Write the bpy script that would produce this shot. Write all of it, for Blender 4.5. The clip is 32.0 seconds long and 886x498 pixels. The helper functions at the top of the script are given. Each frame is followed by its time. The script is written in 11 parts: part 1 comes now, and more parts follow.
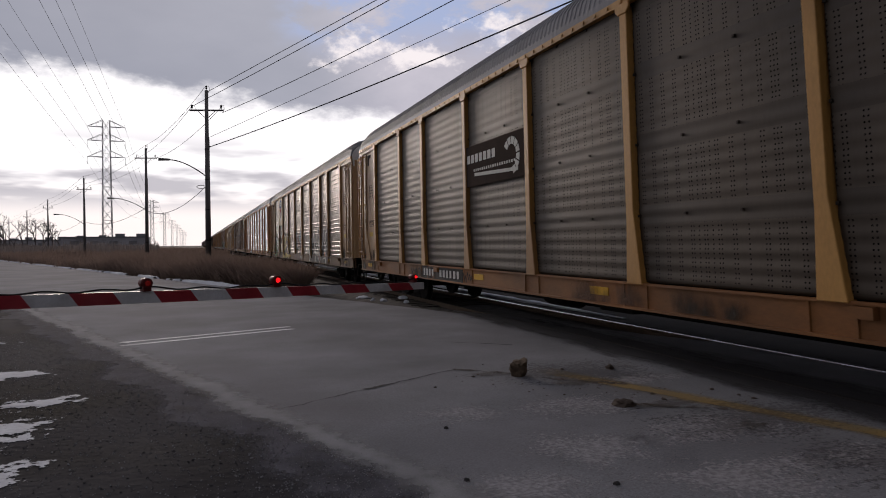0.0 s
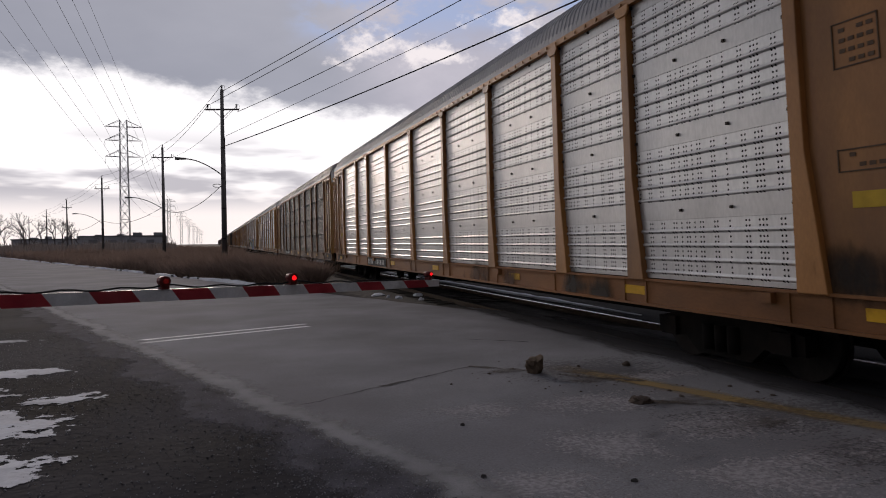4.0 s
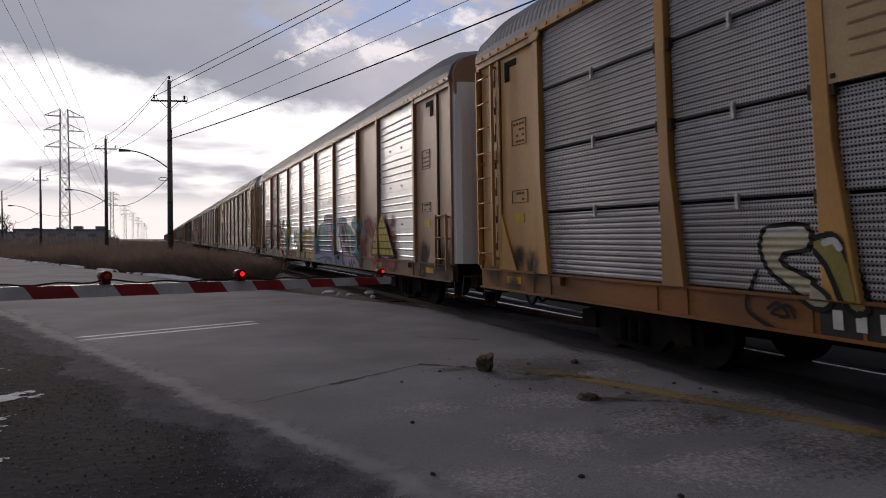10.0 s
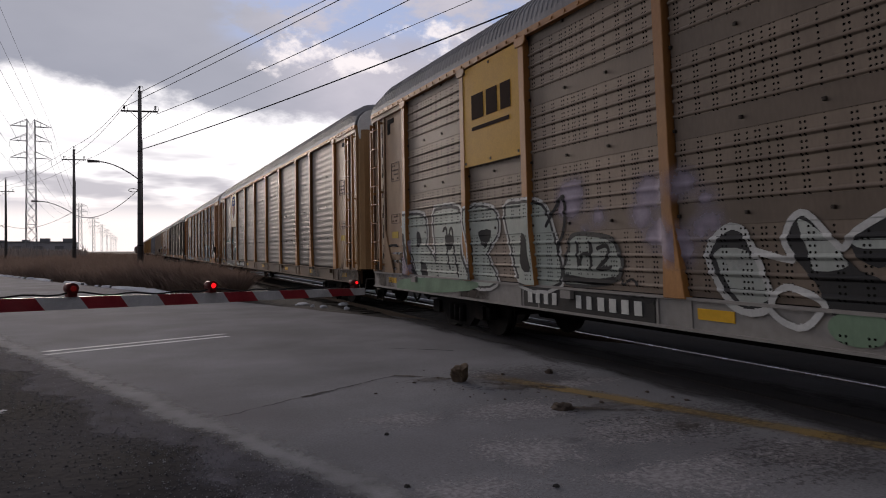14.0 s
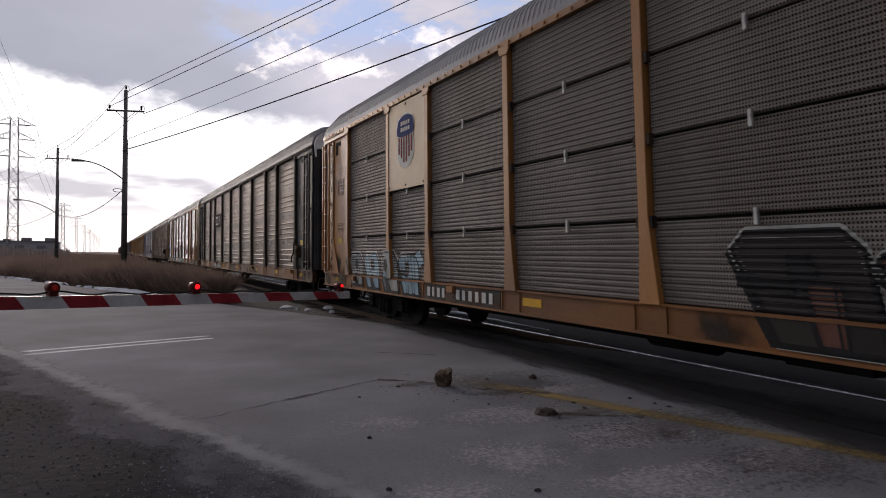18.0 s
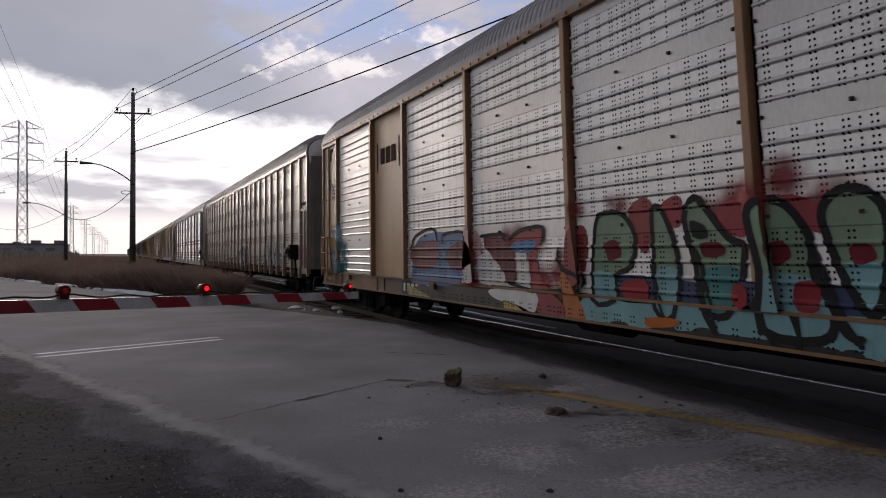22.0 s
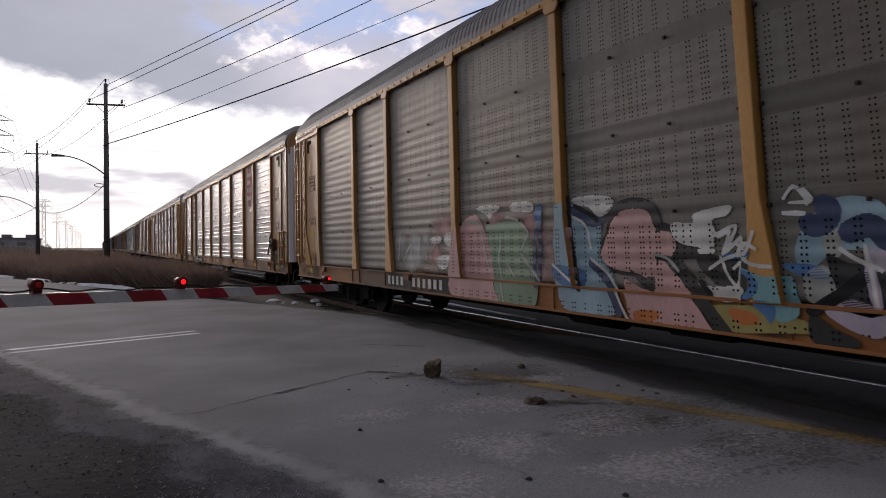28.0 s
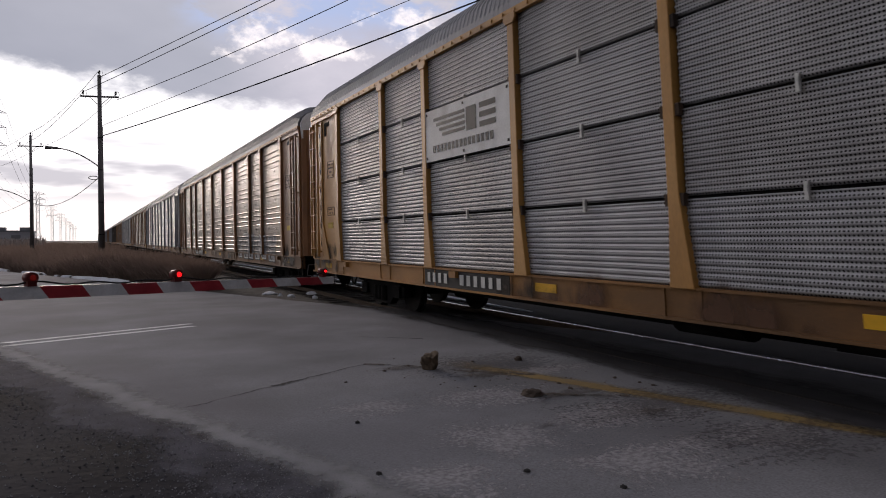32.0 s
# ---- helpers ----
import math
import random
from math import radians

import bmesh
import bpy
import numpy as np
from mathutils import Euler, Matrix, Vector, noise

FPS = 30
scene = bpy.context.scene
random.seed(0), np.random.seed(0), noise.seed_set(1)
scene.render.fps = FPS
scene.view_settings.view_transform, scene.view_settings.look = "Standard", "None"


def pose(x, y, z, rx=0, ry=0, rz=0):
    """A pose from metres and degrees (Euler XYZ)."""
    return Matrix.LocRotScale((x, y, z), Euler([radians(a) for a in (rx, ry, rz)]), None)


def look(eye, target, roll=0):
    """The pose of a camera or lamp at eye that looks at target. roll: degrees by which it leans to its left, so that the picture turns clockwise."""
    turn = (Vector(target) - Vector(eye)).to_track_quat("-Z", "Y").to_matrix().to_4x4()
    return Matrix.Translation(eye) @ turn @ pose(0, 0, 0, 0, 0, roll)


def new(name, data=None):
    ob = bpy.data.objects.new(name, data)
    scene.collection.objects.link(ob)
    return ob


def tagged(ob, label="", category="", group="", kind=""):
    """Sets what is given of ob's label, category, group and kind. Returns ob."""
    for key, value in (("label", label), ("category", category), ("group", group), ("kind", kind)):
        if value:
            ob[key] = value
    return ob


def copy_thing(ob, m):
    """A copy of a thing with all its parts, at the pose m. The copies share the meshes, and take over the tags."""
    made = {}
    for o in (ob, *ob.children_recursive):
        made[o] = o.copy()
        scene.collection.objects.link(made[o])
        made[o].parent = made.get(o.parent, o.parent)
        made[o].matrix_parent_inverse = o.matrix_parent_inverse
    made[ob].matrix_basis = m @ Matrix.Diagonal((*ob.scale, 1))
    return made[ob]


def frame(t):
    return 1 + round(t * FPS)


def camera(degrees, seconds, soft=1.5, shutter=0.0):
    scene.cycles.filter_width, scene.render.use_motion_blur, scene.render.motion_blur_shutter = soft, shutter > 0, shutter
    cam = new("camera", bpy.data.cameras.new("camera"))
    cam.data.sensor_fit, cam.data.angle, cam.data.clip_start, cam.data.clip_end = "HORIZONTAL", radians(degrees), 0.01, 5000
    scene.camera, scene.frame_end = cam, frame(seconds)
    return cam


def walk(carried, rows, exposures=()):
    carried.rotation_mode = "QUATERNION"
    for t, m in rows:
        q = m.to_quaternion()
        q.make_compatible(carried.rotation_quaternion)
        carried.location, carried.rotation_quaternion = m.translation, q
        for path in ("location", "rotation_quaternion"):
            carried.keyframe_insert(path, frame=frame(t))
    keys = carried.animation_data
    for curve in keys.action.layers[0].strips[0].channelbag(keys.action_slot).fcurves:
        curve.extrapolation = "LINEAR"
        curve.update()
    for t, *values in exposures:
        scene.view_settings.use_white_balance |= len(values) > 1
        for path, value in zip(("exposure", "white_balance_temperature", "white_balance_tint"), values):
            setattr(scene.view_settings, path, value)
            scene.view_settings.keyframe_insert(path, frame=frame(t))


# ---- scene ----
cam = camera(66.3, 32.0, soft=1.0, shutter=0.8)
# the sensor reads its lines from the top down, each one open only briefly, so that the passing train leans
scene.cycles.rolling_shutter_type, scene.cycles.rolling_shutter_duration = "TOP", 0.04

# the hand-held camera: seconds, place, yaw, pitch, roll
PATH = [
    (0.0, -0.003, -0.018, 1.512, -19.90, -0.50, -0.50),
    (0.5, 0.001, -0.017, 1.514, -20.07, -0.53, -0.60),
    (1.0, 0.001, -0.023, 1.519, -20.33, -0.50, -0.59),
    (1.5, 0.002, -0.015, 1.516, -20.50, -0.42, -0.59),
    (2.0, -0.012, -0.023, 1.513, -20.33, -0.55, -0.71),
    (2.5, -0.017, -0.025, 1.514, -19.58, -0.71, -0.78),
    (3.0, -0.020, -0.030, 1.513, -18.48, -0.81, -0.71),
    (3.5, -0.014, -0.020, 1.511, -18.54, -0.76, -0.78),
    (5.5, -0.011, -0.011, 1.504, -19.56, -0.57, -0.26),
    (6.0, -0.007, 0.000, 1.501, -19.92, -0.54, -0.21),
    (6.5, -0.003, 0.003, 1.503, -20.10, -0.43, -0.25),
    (7.0, 0.001, 0.007, 1.506, -20.18, -0.41, -0.19),
    (7.5, -0.002, 0.006, 1.504, -20.86, -0.27, -0.34),
    (8.0, -0.009, -0.003, 1.505, -21.38, -0.08, -0.37),
    (8.5, -0.016, -0.017, 1.508, -21.77, -0.14, -0.59),
    (9.0, -0.012, -0.024, 1.507, -22.55, -0.43, -0.71),
    (9.5, -0.005, -0.012, 1.506, -22.56, -0.69, -0.49),
    (10.0, -0.003, 0.002, 1.503, -22.71, -0.91, -0.07),
    (10.5, 0.002, 0.020, 1.506, -23.29, -1.03, 0.24),
    (11.0, 0.009, 0.027, 1.504, -23.57, -1.05, 0.27),
    (11.5, 0.016, 0.033, 1.501, -23.80, -0.76, 0.09),
    (12.0, 0.015, 0.027, 1.497, -24.14, -0.37, -0.48),
    (12.5, 0.010, 0.015, 1.496, -24.37, -0.09, -0.39),
    (13.0, 0.007, 0.005, 1.496, -24.54, -0.00, -0.42),
    (13.5, 0.004, -0.002, 1.496, -24.69, 0.09, -0.29),
    (14.0, 0.007, 0.010, 1.491, -24.85, 0.06, -0.23),
    (14.5, 0.002, 0.017, 1.490, -25.04, 0.17, -0.09),
    (16.5, 0.002, 0.019, 1.490, -26.28, 0.51, 0.39),
    (17.0, -0.003, 0.012, 1.491, -26.30, 0.44, 0.33),
    (17.5, 0.004, -0.005, 1.484, -26.35, 0.36, 0.34),
    (18.0, 0.009, -0.002, 1.480, -26.00, 0.51, 0.59),
    (18.5, 0.009, 0.000, 1.479, -25.77, 0.50, 0.31),
    (19.0, 0.003, 0.004, 1.483, -25.74, 0.53, 0.36),
    (19.5, -0.006, -0.011, 1.482, -25.58, 0.53, 0.43),
    (20.0, -0.005, -0.010, 1.485, -25.21, 0.55, 0.39),
    (20.5, -0.005, 0.001, 1.491, -25.01, 0.30, 0.53),
    (21.0, -0.008, 0.017, 1.494, -25.22, 0.21, 0.42),
    (21.5, -0.003, 0.022, 1.492, -25.41, 0.32, 0.30),
    (22.0, -0.003, 0.015, 1.489, -25.42, 0.42, 0.10),
    (22.5, 0.003, 0.017, 1.487, -25.61, 0.61, 0.28),
    (23.0, -0.004, 0.015, 1.487, -25.70, 0.65, 0.08),
    (23.5, 0.000, 0.021, 1.486, -25.86, 0.67, -0.26),
    (24.0, -0.001, 0.015, 1.488, -25.95, 0.53, -0.47),
    (24.5, 0.002, 0.020, 1.489, -26.03, 0.37, -0.35),
    (25.0, -0.002, 0.021, 1.486, -26.21, 0.19, -0.48),
    (25.5, 0.001, 0.027, 1.482, -26.40, 0.17, -0.17),
    (27.5, -0.004, 0.018, 1.483, -26.86, -0.15, 0.03),
    (28.0, -0.005, 0.008, 1.483, -27.19, -0.25, -0.22),
    (28.5, -0.013, 0.006, 1.486, -27.28, -0.23, -0.33),
    (29.0, -0.009, 0.005, 1.486, -27.40, -0.31, -0.11),
    (29.5, -0.008, 0.018, 1.486, -27.31, -0.32, -0.10),
    (30.0, -0.007, 0.024, 1.484, -27.40, -0.29, -0.09),
    (30.5, -0.008, 0.031, 1.479, -27.51, -0.40, -0.19),
    (31.0, -0.009, 0.033, 1.475, -27.53, -0.64, -0.30),
    (31.5, -0.005, 0.031, 1.478, -27.62, -0.73, -0.17),
    (32.0, -0.007, 0.030, 1.480, -27.54, -0.88, -0.27),
]


def aim(x, y, z, yaw, pitch, roll):
    a, b = radians(yaw), radians(pitch)
    eye = Vector((x, y, z))
    return look(eye, eye + Vector((-math.sin(a) * math.cos(b), math.cos(a) * math.cos(b), math.sin(b))), roll)


# the camera's own changes of exposure, and its slightly magenta balance
EXPOSURES = [(0, 0.04), (3, 0.04), (6, -0.18), (8, -0.11), (10, -0.03), (11, 0.03), (12, -0.07), (14, 0.1), (18, 0.34), (21, 0.3), (22, 0.08), (22.8, 0.03), (25, 0.06), (28, 0.3), (30, 0.22), (32, 0.27)]
walk(cam, [(r[0], aim(*r[1:])) for r in PATH], [(t, e, 6500, 18) for t, e in EXPOSURES])

# ---- light: a low sun behind broken cloud, and the cloudy sky ----
SUN_AZ, SUN_EL = 5.0, 11.0


def sky_world():
    w = bpy.data.worlds.new("sky")
    scene.world = w
    w.use_nodes = True
    nt = w.node_tree
    nt.nodes.clear()
    N, L = nt.nodes.new, nt.links.new

    def math_node(op, a, b=None, clamp=False):
        n = N("ShaderNodeMath")
        n.operation, n.use_clamp = op, clamp
        for i, v in enumerate((a, b)):
            if v is None:
                continue
            if isinstance(v, (int, float)):
                n.inputs[i].default_value = v
            else:
                L(v, n.inputs[i])
        return n.outputs[0]

    def smooth(v, lo, hi):
        n = N("ShaderNodeMapRange")
        n.interpolation_type = "SMOOTHSTEP"
        L(v, n.inputs[0])
        n.inputs[1].default_value, n.inputs[2].default_value = lo, hi
        return n.outputs[0]

    def mix(f, a, b):
        n = N("ShaderNodeMix")
        n.data_type = "RGBA"
        L(f, n.inputs[0])
        for i, v in ((6, a), (7, b)):
            if isinstance(v, tuple):
                n.inputs[i].default_value = (*v, 1)
            else:
                L(v, n.inputs[i])
        return n.outputs[2]

    def cloud(scale, detail, rough, stretch, shift):
        m = N("ShaderNodeMapping")
        m.inputs["Scale"].default_value = stretch
        m.inputs["Location"].default_value = shift
        L(tc.outputs["Generated"], m.inputs[0])
        n = N("ShaderNodeTexNoise")
        n.inputs["Scale"].default_value, n.inputs["Detail"].default_value, n.inputs["Roughness"].default_value = scale, detail, rough
        L(m.outputs[0], n.inputs["Vector"])
        return n.outputs[0]

    tc = N("ShaderNodeTexCoord")
    sep = N("ShaderNodeSeparateXYZ")
    L(tc.outputs["Generated"], sep.inputs[0])
    x, y, z = sep.outputs
    sky = N("ShaderNodeTexSky")
    sky.sky_type, sky.sun_disc = "NISHITA", False
    sky.sun_elevation, sky.sun_rotation = radians(SUN_EL), radians(-SUN_AZ)
    blue = N("ShaderNodeVectorMath")
    blue.operation = "SCALE"
    L(sky.outputs[0], blue.inputs[0])
    blue.inputs[3].default_value = 0.10
    # nearness to the sun's side of the sky
    a = radians(SUN_AZ)
    toward = math_node("ADD", math_node("MULTIPLY", x, -math.sin(a)), math_node("MULTIPLY", y, math.cos(a)))
    n1 = cloud(2.6, 5, 0.55, (1, 1, 2.4), (0.3, 0.1, 0.45))
    n2 = cloud(7.0, 8, 0.62, (1, 1, 2.0), (3.1, 0.7, 0.2))
    n3 = cloud(5.0, 4, 0.5, (1, 1, 5.0), (1.7, 2.2, 0.9))
    # thin bright cloud low down, a deep grey bank above it, blue gaps and puffs on the right
    glow = math_node("MAXIMUM", smooth(toward, -0.1, 0.96), math_node("MULTIPLY", smooth(x, 0.6, 0.95), 0.45))
    side = math_node("MULTIPLY", x, 0.09)
    height = math_node("ADD", math_node("ADD", z, side), math_node("MULTIPLY", math_node("SUBTRACT", n1, 0.5), 0.05))
    height = math_node("ADD", height, math_node("MULTIPLY", math_node("SUBTRACT", n2, 0.5), 0.10))
    warm = smooth(z, 0.11, 0.02)
    bank = smooth(height, 0.188, 0.216)
    bright = mix(glow, (0.155, 0.16, 0.176), (1.07, 1.085, 1.06))
    bright = mix(math_node("MULTIPLY", warm, glow), bright, (1.02, 0.96, 0.89))
    grey = mix(n1, (0.26, 0.285, 0.335), (0.46, 0.485, 0.535))
    grey = mix(glow, (0.105, 0.109, 0.12), grey)
    lilac = mix(n2, (0.36, 0.37, 0.43), (0.66, 0.65, 0.69))
    lilac = mix(glow, (0.118, 0.122, 0.138), lilac)
    right = smooth(math_node("ADD", x, math_node("MULTIPLY", math_node("SUBTRACT", n1, 0.5), 0.25)), 0.12, 0.3)
    col = mix(bank, bright, mix(right, grey, lilac))
    low = smooth(math_node("ADD", n3, math_node("MULTIPLY", z, -0.4)), 0.38, 0.5)
    col = mix(math_node("MULTIPLY", low, math_node("MULTIPLY", smooth(z, 0.17, 0.1), math_node("MULTIPLY", smooth(z, 0.035, 0.075), 0.9))), col, mix(glow, (0.11, 0.11, 0.12), (0.5, 0.5, 0.525)))
    gap = smooth(math_node("ADD", x, math_node("MULTIPLY", math_node("SUBTRACT", n1, 0.5), 0.5)), 0.13, 0.22)
    gap = math_node("MULTIPLY", gap, smooth(math_node("ADD", n2, math_node("MULTIPLY", x, 0.25)), 0.68, 0.55))
    gap = math_node("MULTIPLY", gap, smooth(math_node("ADD", z, math_node("MULTIPLY", math_node("SUBTRACT", n2, 0.5), 0.1)), 0.25, 0.31))
    col = mix(gap, col, mix(glow, (0.12, 0.15, 0.21), (0.38, 0.47, 0.66)))
    n4 = cloud(16.0, 8, 0.6, (1, 1, 1.5), (0.4, 2.7, 1.2))
    for cx, cz, rx, rz in ((0.245, 0.272, 0.05, 0.022), (0.40, 0.30, 0.05, 0.02), (0.30, 0.262, 0.06, 0.012), (0.15, 0.36, 0.03, 0.012)):
        u = math_node("DIVIDE", math_node("SUBTRACT", x, cx), rx)
        v = math_node("DIVIDE", math_node("SUBTRACT", z, cz), rz)
        d = math_node("SQRT", math_node("ADD", math_node("MULTIPLY", u, u), math_node("MULTIPLY", v, v)))
        puff = smooth(math_node("ADD", math_node("MULTIPLY", d, -0.5), math_node("MULTIPLY", math_node("SUBTRACT", n4, 0.5), 3.2)), -0.62, -0.05)
        puff = math_node("MULTIPLY", puff, smooth(toward, 0.6, 0.85))
        col = mix(puff, col, (0.9, 0.87, 0.85))
    # thinner cloud overhead
    col = mix(smooth(z, 0.42, 0.8), col, mix(glow, (0.27, 0.276, 0.296), (0.55, 0.55, 0.57)))
    # what little clear sky there is shines through everywhere
    col = mix(math_node("MULTIPLY", smooth(z, 0.2, 0.9), 0.15), col, blue.outputs[0])
    bg = N("ShaderNodeBackground")
    L(col, bg.inputs[0])
    bg.inputs[1].default_value = 1.0
    out = N("ShaderNodeOutputWorld")
    L(bg.outputs[0], out.inputs[0])


sky_world()
lamp = new("sun", bpy.data.lights.new("sun", "SUN"))
lamp.data.energy, lamp.data.angle, lamp.data.color = 1.05, radians(14), (1.0, 0.88, 0.74)
lamp.matrix_world = look((-math.sin(radians(SUN_AZ)) * 50, math.cos(radians(SUN_AZ)) * 50, 50 * math.tan(radians(SUN_EL))), (0, 0, 0))


# ---- materials ----
def nodes_of(name):
    m = bpy.data.materials.new(name)
    m.use_nodes = True
    nt = m.node_tree
    return m, nt, nt.nodes["Principled BSDF"]


def surf(name, c1, c2, scale=3.0, rough=0.7, metal=0.0, bump=0.1, fine=40.0, stain=None, stain_amount=0.5, stretch=(1, 1, 1), spec=0.28, rvar=0.12, worn=None, grain=0.22):
    """Two scales of noise between two colours, stains of a third, fine relief."""
    m, nt, bs = nodes_of(name)
    N, L = nt.nodes.new, nt.links.new
    tc = N("ShaderNodeTexCoord")
    info = N("ShaderNodeObjectInfo")
    mp = N("ShaderNodeMapping")
    mp.inputs["Scale"].default_value = stretch
    off = N("ShaderNodeVectorMath")
    off.operation = "ADD"
    sc = N("ShaderNodeMath")
    sc.operation = "MULTIPLY"
    sc.inputs[1].default_value = 37.0
    L(info.outputs["Random"], sc.inputs[0])
    L(tc.outputs["Object"], off.inputs[0])
    L(sc.outputs[0], off.inputs[1])
    L(off.outputs[0], mp.inputs[0])

    def noise_tex(s, d):
        n = N("ShaderNodeTexNoise")
        n.inputs["Scale"].default_value, n.inputs["Detail"].default_value = s, d
        L(mp.outputs[0], n.inputs["Vector"])
        return n.outputs[0]

    big, small = noise_tex(scale, 6), noise_tex(fine, 4)
    ramp = N("ShaderNodeMapRange")
    ramp.inputs[1].default_value, ramp.inputs[2].default_value = 0.32, 0.68
    L(big, ramp.inputs[0])
    mx = N("ShaderNodeMix")
    mx.data_type = "RGBA"
    L(ramp.outputs[0], mx.inputs[0])
    mx.inputs[6].default_value, mx.inputs[7].default_value = (*c1, 1), (*c2, 1)
    m2 = N("ShaderNodeMix")
    m2.data_type, m2.blend_type = "RGBA", "MULTIPLY"
    m2.inputs[0].default_value = grain
    L(mx.outputs[2], m2.inputs[6])
    bw = N("ShaderNodeMapRange")
    bw.inputs[1].default_value, bw.inputs[2].default_value, bw.inputs[3].default_value, bw.inputs[4].default_value = 0.3, 0.7, 0.55, 1.25
    L(small, bw.inputs[0])
    L(bw.outputs[0], m2.inputs[7])
    col = m2.outputs[2]
    if stain:
        st = noise_tex(scale * 0.37, 8)
        sr = N("ShaderNodeMapRange")
        sr.inputs[1].default_value, sr.inputs[2].default_value, sr.inputs[4].default_value = 0.5, 0.66, stain_amount
        L(st, sr.inputs[0])
        m3 = N("ShaderNodeMix")
        m3.data_type = "RGBA"
        L(sr.outputs[0], m3.inputs[0])
        L(col, m3.inputs[6])
        m3.inputs[7].default_value = (*stain, 1)
        col = m3.outputs[2]
    L(col, bs.inputs["Base Color"])
    rr = N("ShaderNodeMapRange")
    rr.inputs[3].default_value, rr.inputs[4].default_value = max(0.05, rough - rvar), min(1, rough + rvar)
    L(big, rr.inputs[0])
    L(rr.outputs[0], bs.inputs["Roughness"])
    bs.inputs["Metallic"].default_value = metal
    bs.inputs["Specular IOR Level"].default_value = spec
    if worn:
        # worn through in flecks: lo and hi of the noise between bare and covered
        wn = noise_tex(worn[2], 8)
        wr = N("ShaderNodeMapRange")
        wr.inputs[1].default_value, wr.inputs[2].default_value = worn[0], worn[1]
        L(wn, wr.inputs[0])
        L(wr.outputs[0], bs.inputs["Alpha"])
    if bump:
        b = N("ShaderNodeBump")
        b.inputs["Strength"].default_value, b.inputs["Distance"].default_value = bump, 0.01
        L(small, b.inputs["Height"])
        L(b.outputs[0], bs.inputs["Normal"])
    return m


def feather(m, soft=0.1, grain=12.0, amount=0.2, most=1.0, stretch=(1, 1, 1)):
    """Fade a layer out towards its ragged rim; the first UV coordinate holds metres from the rim."""
    nt = m.node_tree
    N, L = nt.nodes.new, nt.links.new
    bs = nt.nodes["Principled BSDF"]
    uv = N("ShaderNodeUVMap")
    sep = N("ShaderNodeSeparateXYZ")
    L(uv.outputs[0], sep.inputs[0])
    tc = N("ShaderNodeTexCoord")
    mp = N("ShaderNodeMapping")
    mp.inputs["Scale"].default_value = stretch
    L(tc.outputs["Object"], mp.inputs[0])
    no = N("ShaderNodeTexNoise")
    no.inputs["Scale"].default_value, no.inputs["Detail"].default_value, no.inputs["Roughness"].default_value = grain, 9, 0.62
    L(mp.outputs[0], no.inputs["Vector"])
    ma = N("ShaderNodeMath")
    ma.operation = "MULTIPLY_ADD"
    L(no.outputs[0], ma.inputs[0])
    ma.inputs[1].default_value = amount * 2
    L(sep.outputs[0], ma.inputs[2])
    mr = N("ShaderNodeMapRange")
    mr.interpolation_type = "SMOOTHSTEP"
    L(ma.outputs[0], mr.inputs[0])
    mr.inputs[1].default_value, mr.inputs[2].default_value, mr.inputs[4].default_value = amount, amount + soft, most
    src = bs.inputs["Alpha"]
    if src.links:
        mu = N("ShaderNodeMath")
        mu.operation = "MULTIPLY"
        L(src.links[0].from_socket, mu.inputs[0])
        L(mr.outputs[0], mu.inputs[1])
        L(mu.outputs[0], src)
    else:
        L(mr.outputs[0], src)
    return m


def leafy(m, share=0.45):
    """Let light through thin stalks and blades."""
    nt = m.node_tree
    N, L = nt.nodes.new, nt.links.new
    bs = nt.nodes["Principled BSDF"]
    tr = N("ShaderNodeBsdfTranslucent")
    L(bs.inputs["Base Color"].links[0].from_socket, tr.inputs["Color"])
    mx = N("ShaderNodeMixShader")
    mx.inputs[0].default_value = share
    L(bs.outputs[0], mx.inputs[1])
    L(tr.outputs[0], mx.inputs[2])
    L(mx.outputs[0], nt.nodes["Material Output"].inputs[0])
    return m


def plain(name, c, rough=0.6, metal=0.0, glow=0.0):
    m, nt, bs = nodes_of(name)
    N, L = nt.nodes.new, nt.links.new
    n = N("ShaderNodeTexNoise")
    n.inputs["Scale"].default_value = 9.0
    n.inputs["Detail"].default_value = 5
    mx = N("ShaderNodeMix")
    mx.data_type = "RGBA"
    mx.inputs[6].default_value = (*[v * 0.72 for v in c], 1)
    mx.inputs[7].default_value = (*[min(1, v * 1.2) for v in c], 1)
    tc = N("ShaderNodeTexCoord")
    L(tc.outputs["Object"], n.inputs["Vector"])
    L(n.outputs[0], mx.inputs[0])
    L(mx.outputs[2], bs.inputs["Base Color"])
    bs.inputs["Roughness"].default_value, bs.inputs["Metallic"].default_value = rough, metal
    bs.inputs["Specular IOR Level"].default_value = 0.12
    if glow:
        bs.inputs["Emission Color"].default_value = (*c, 1)
        bs.inputs["Emission Strength"].default_value = glow
    return m


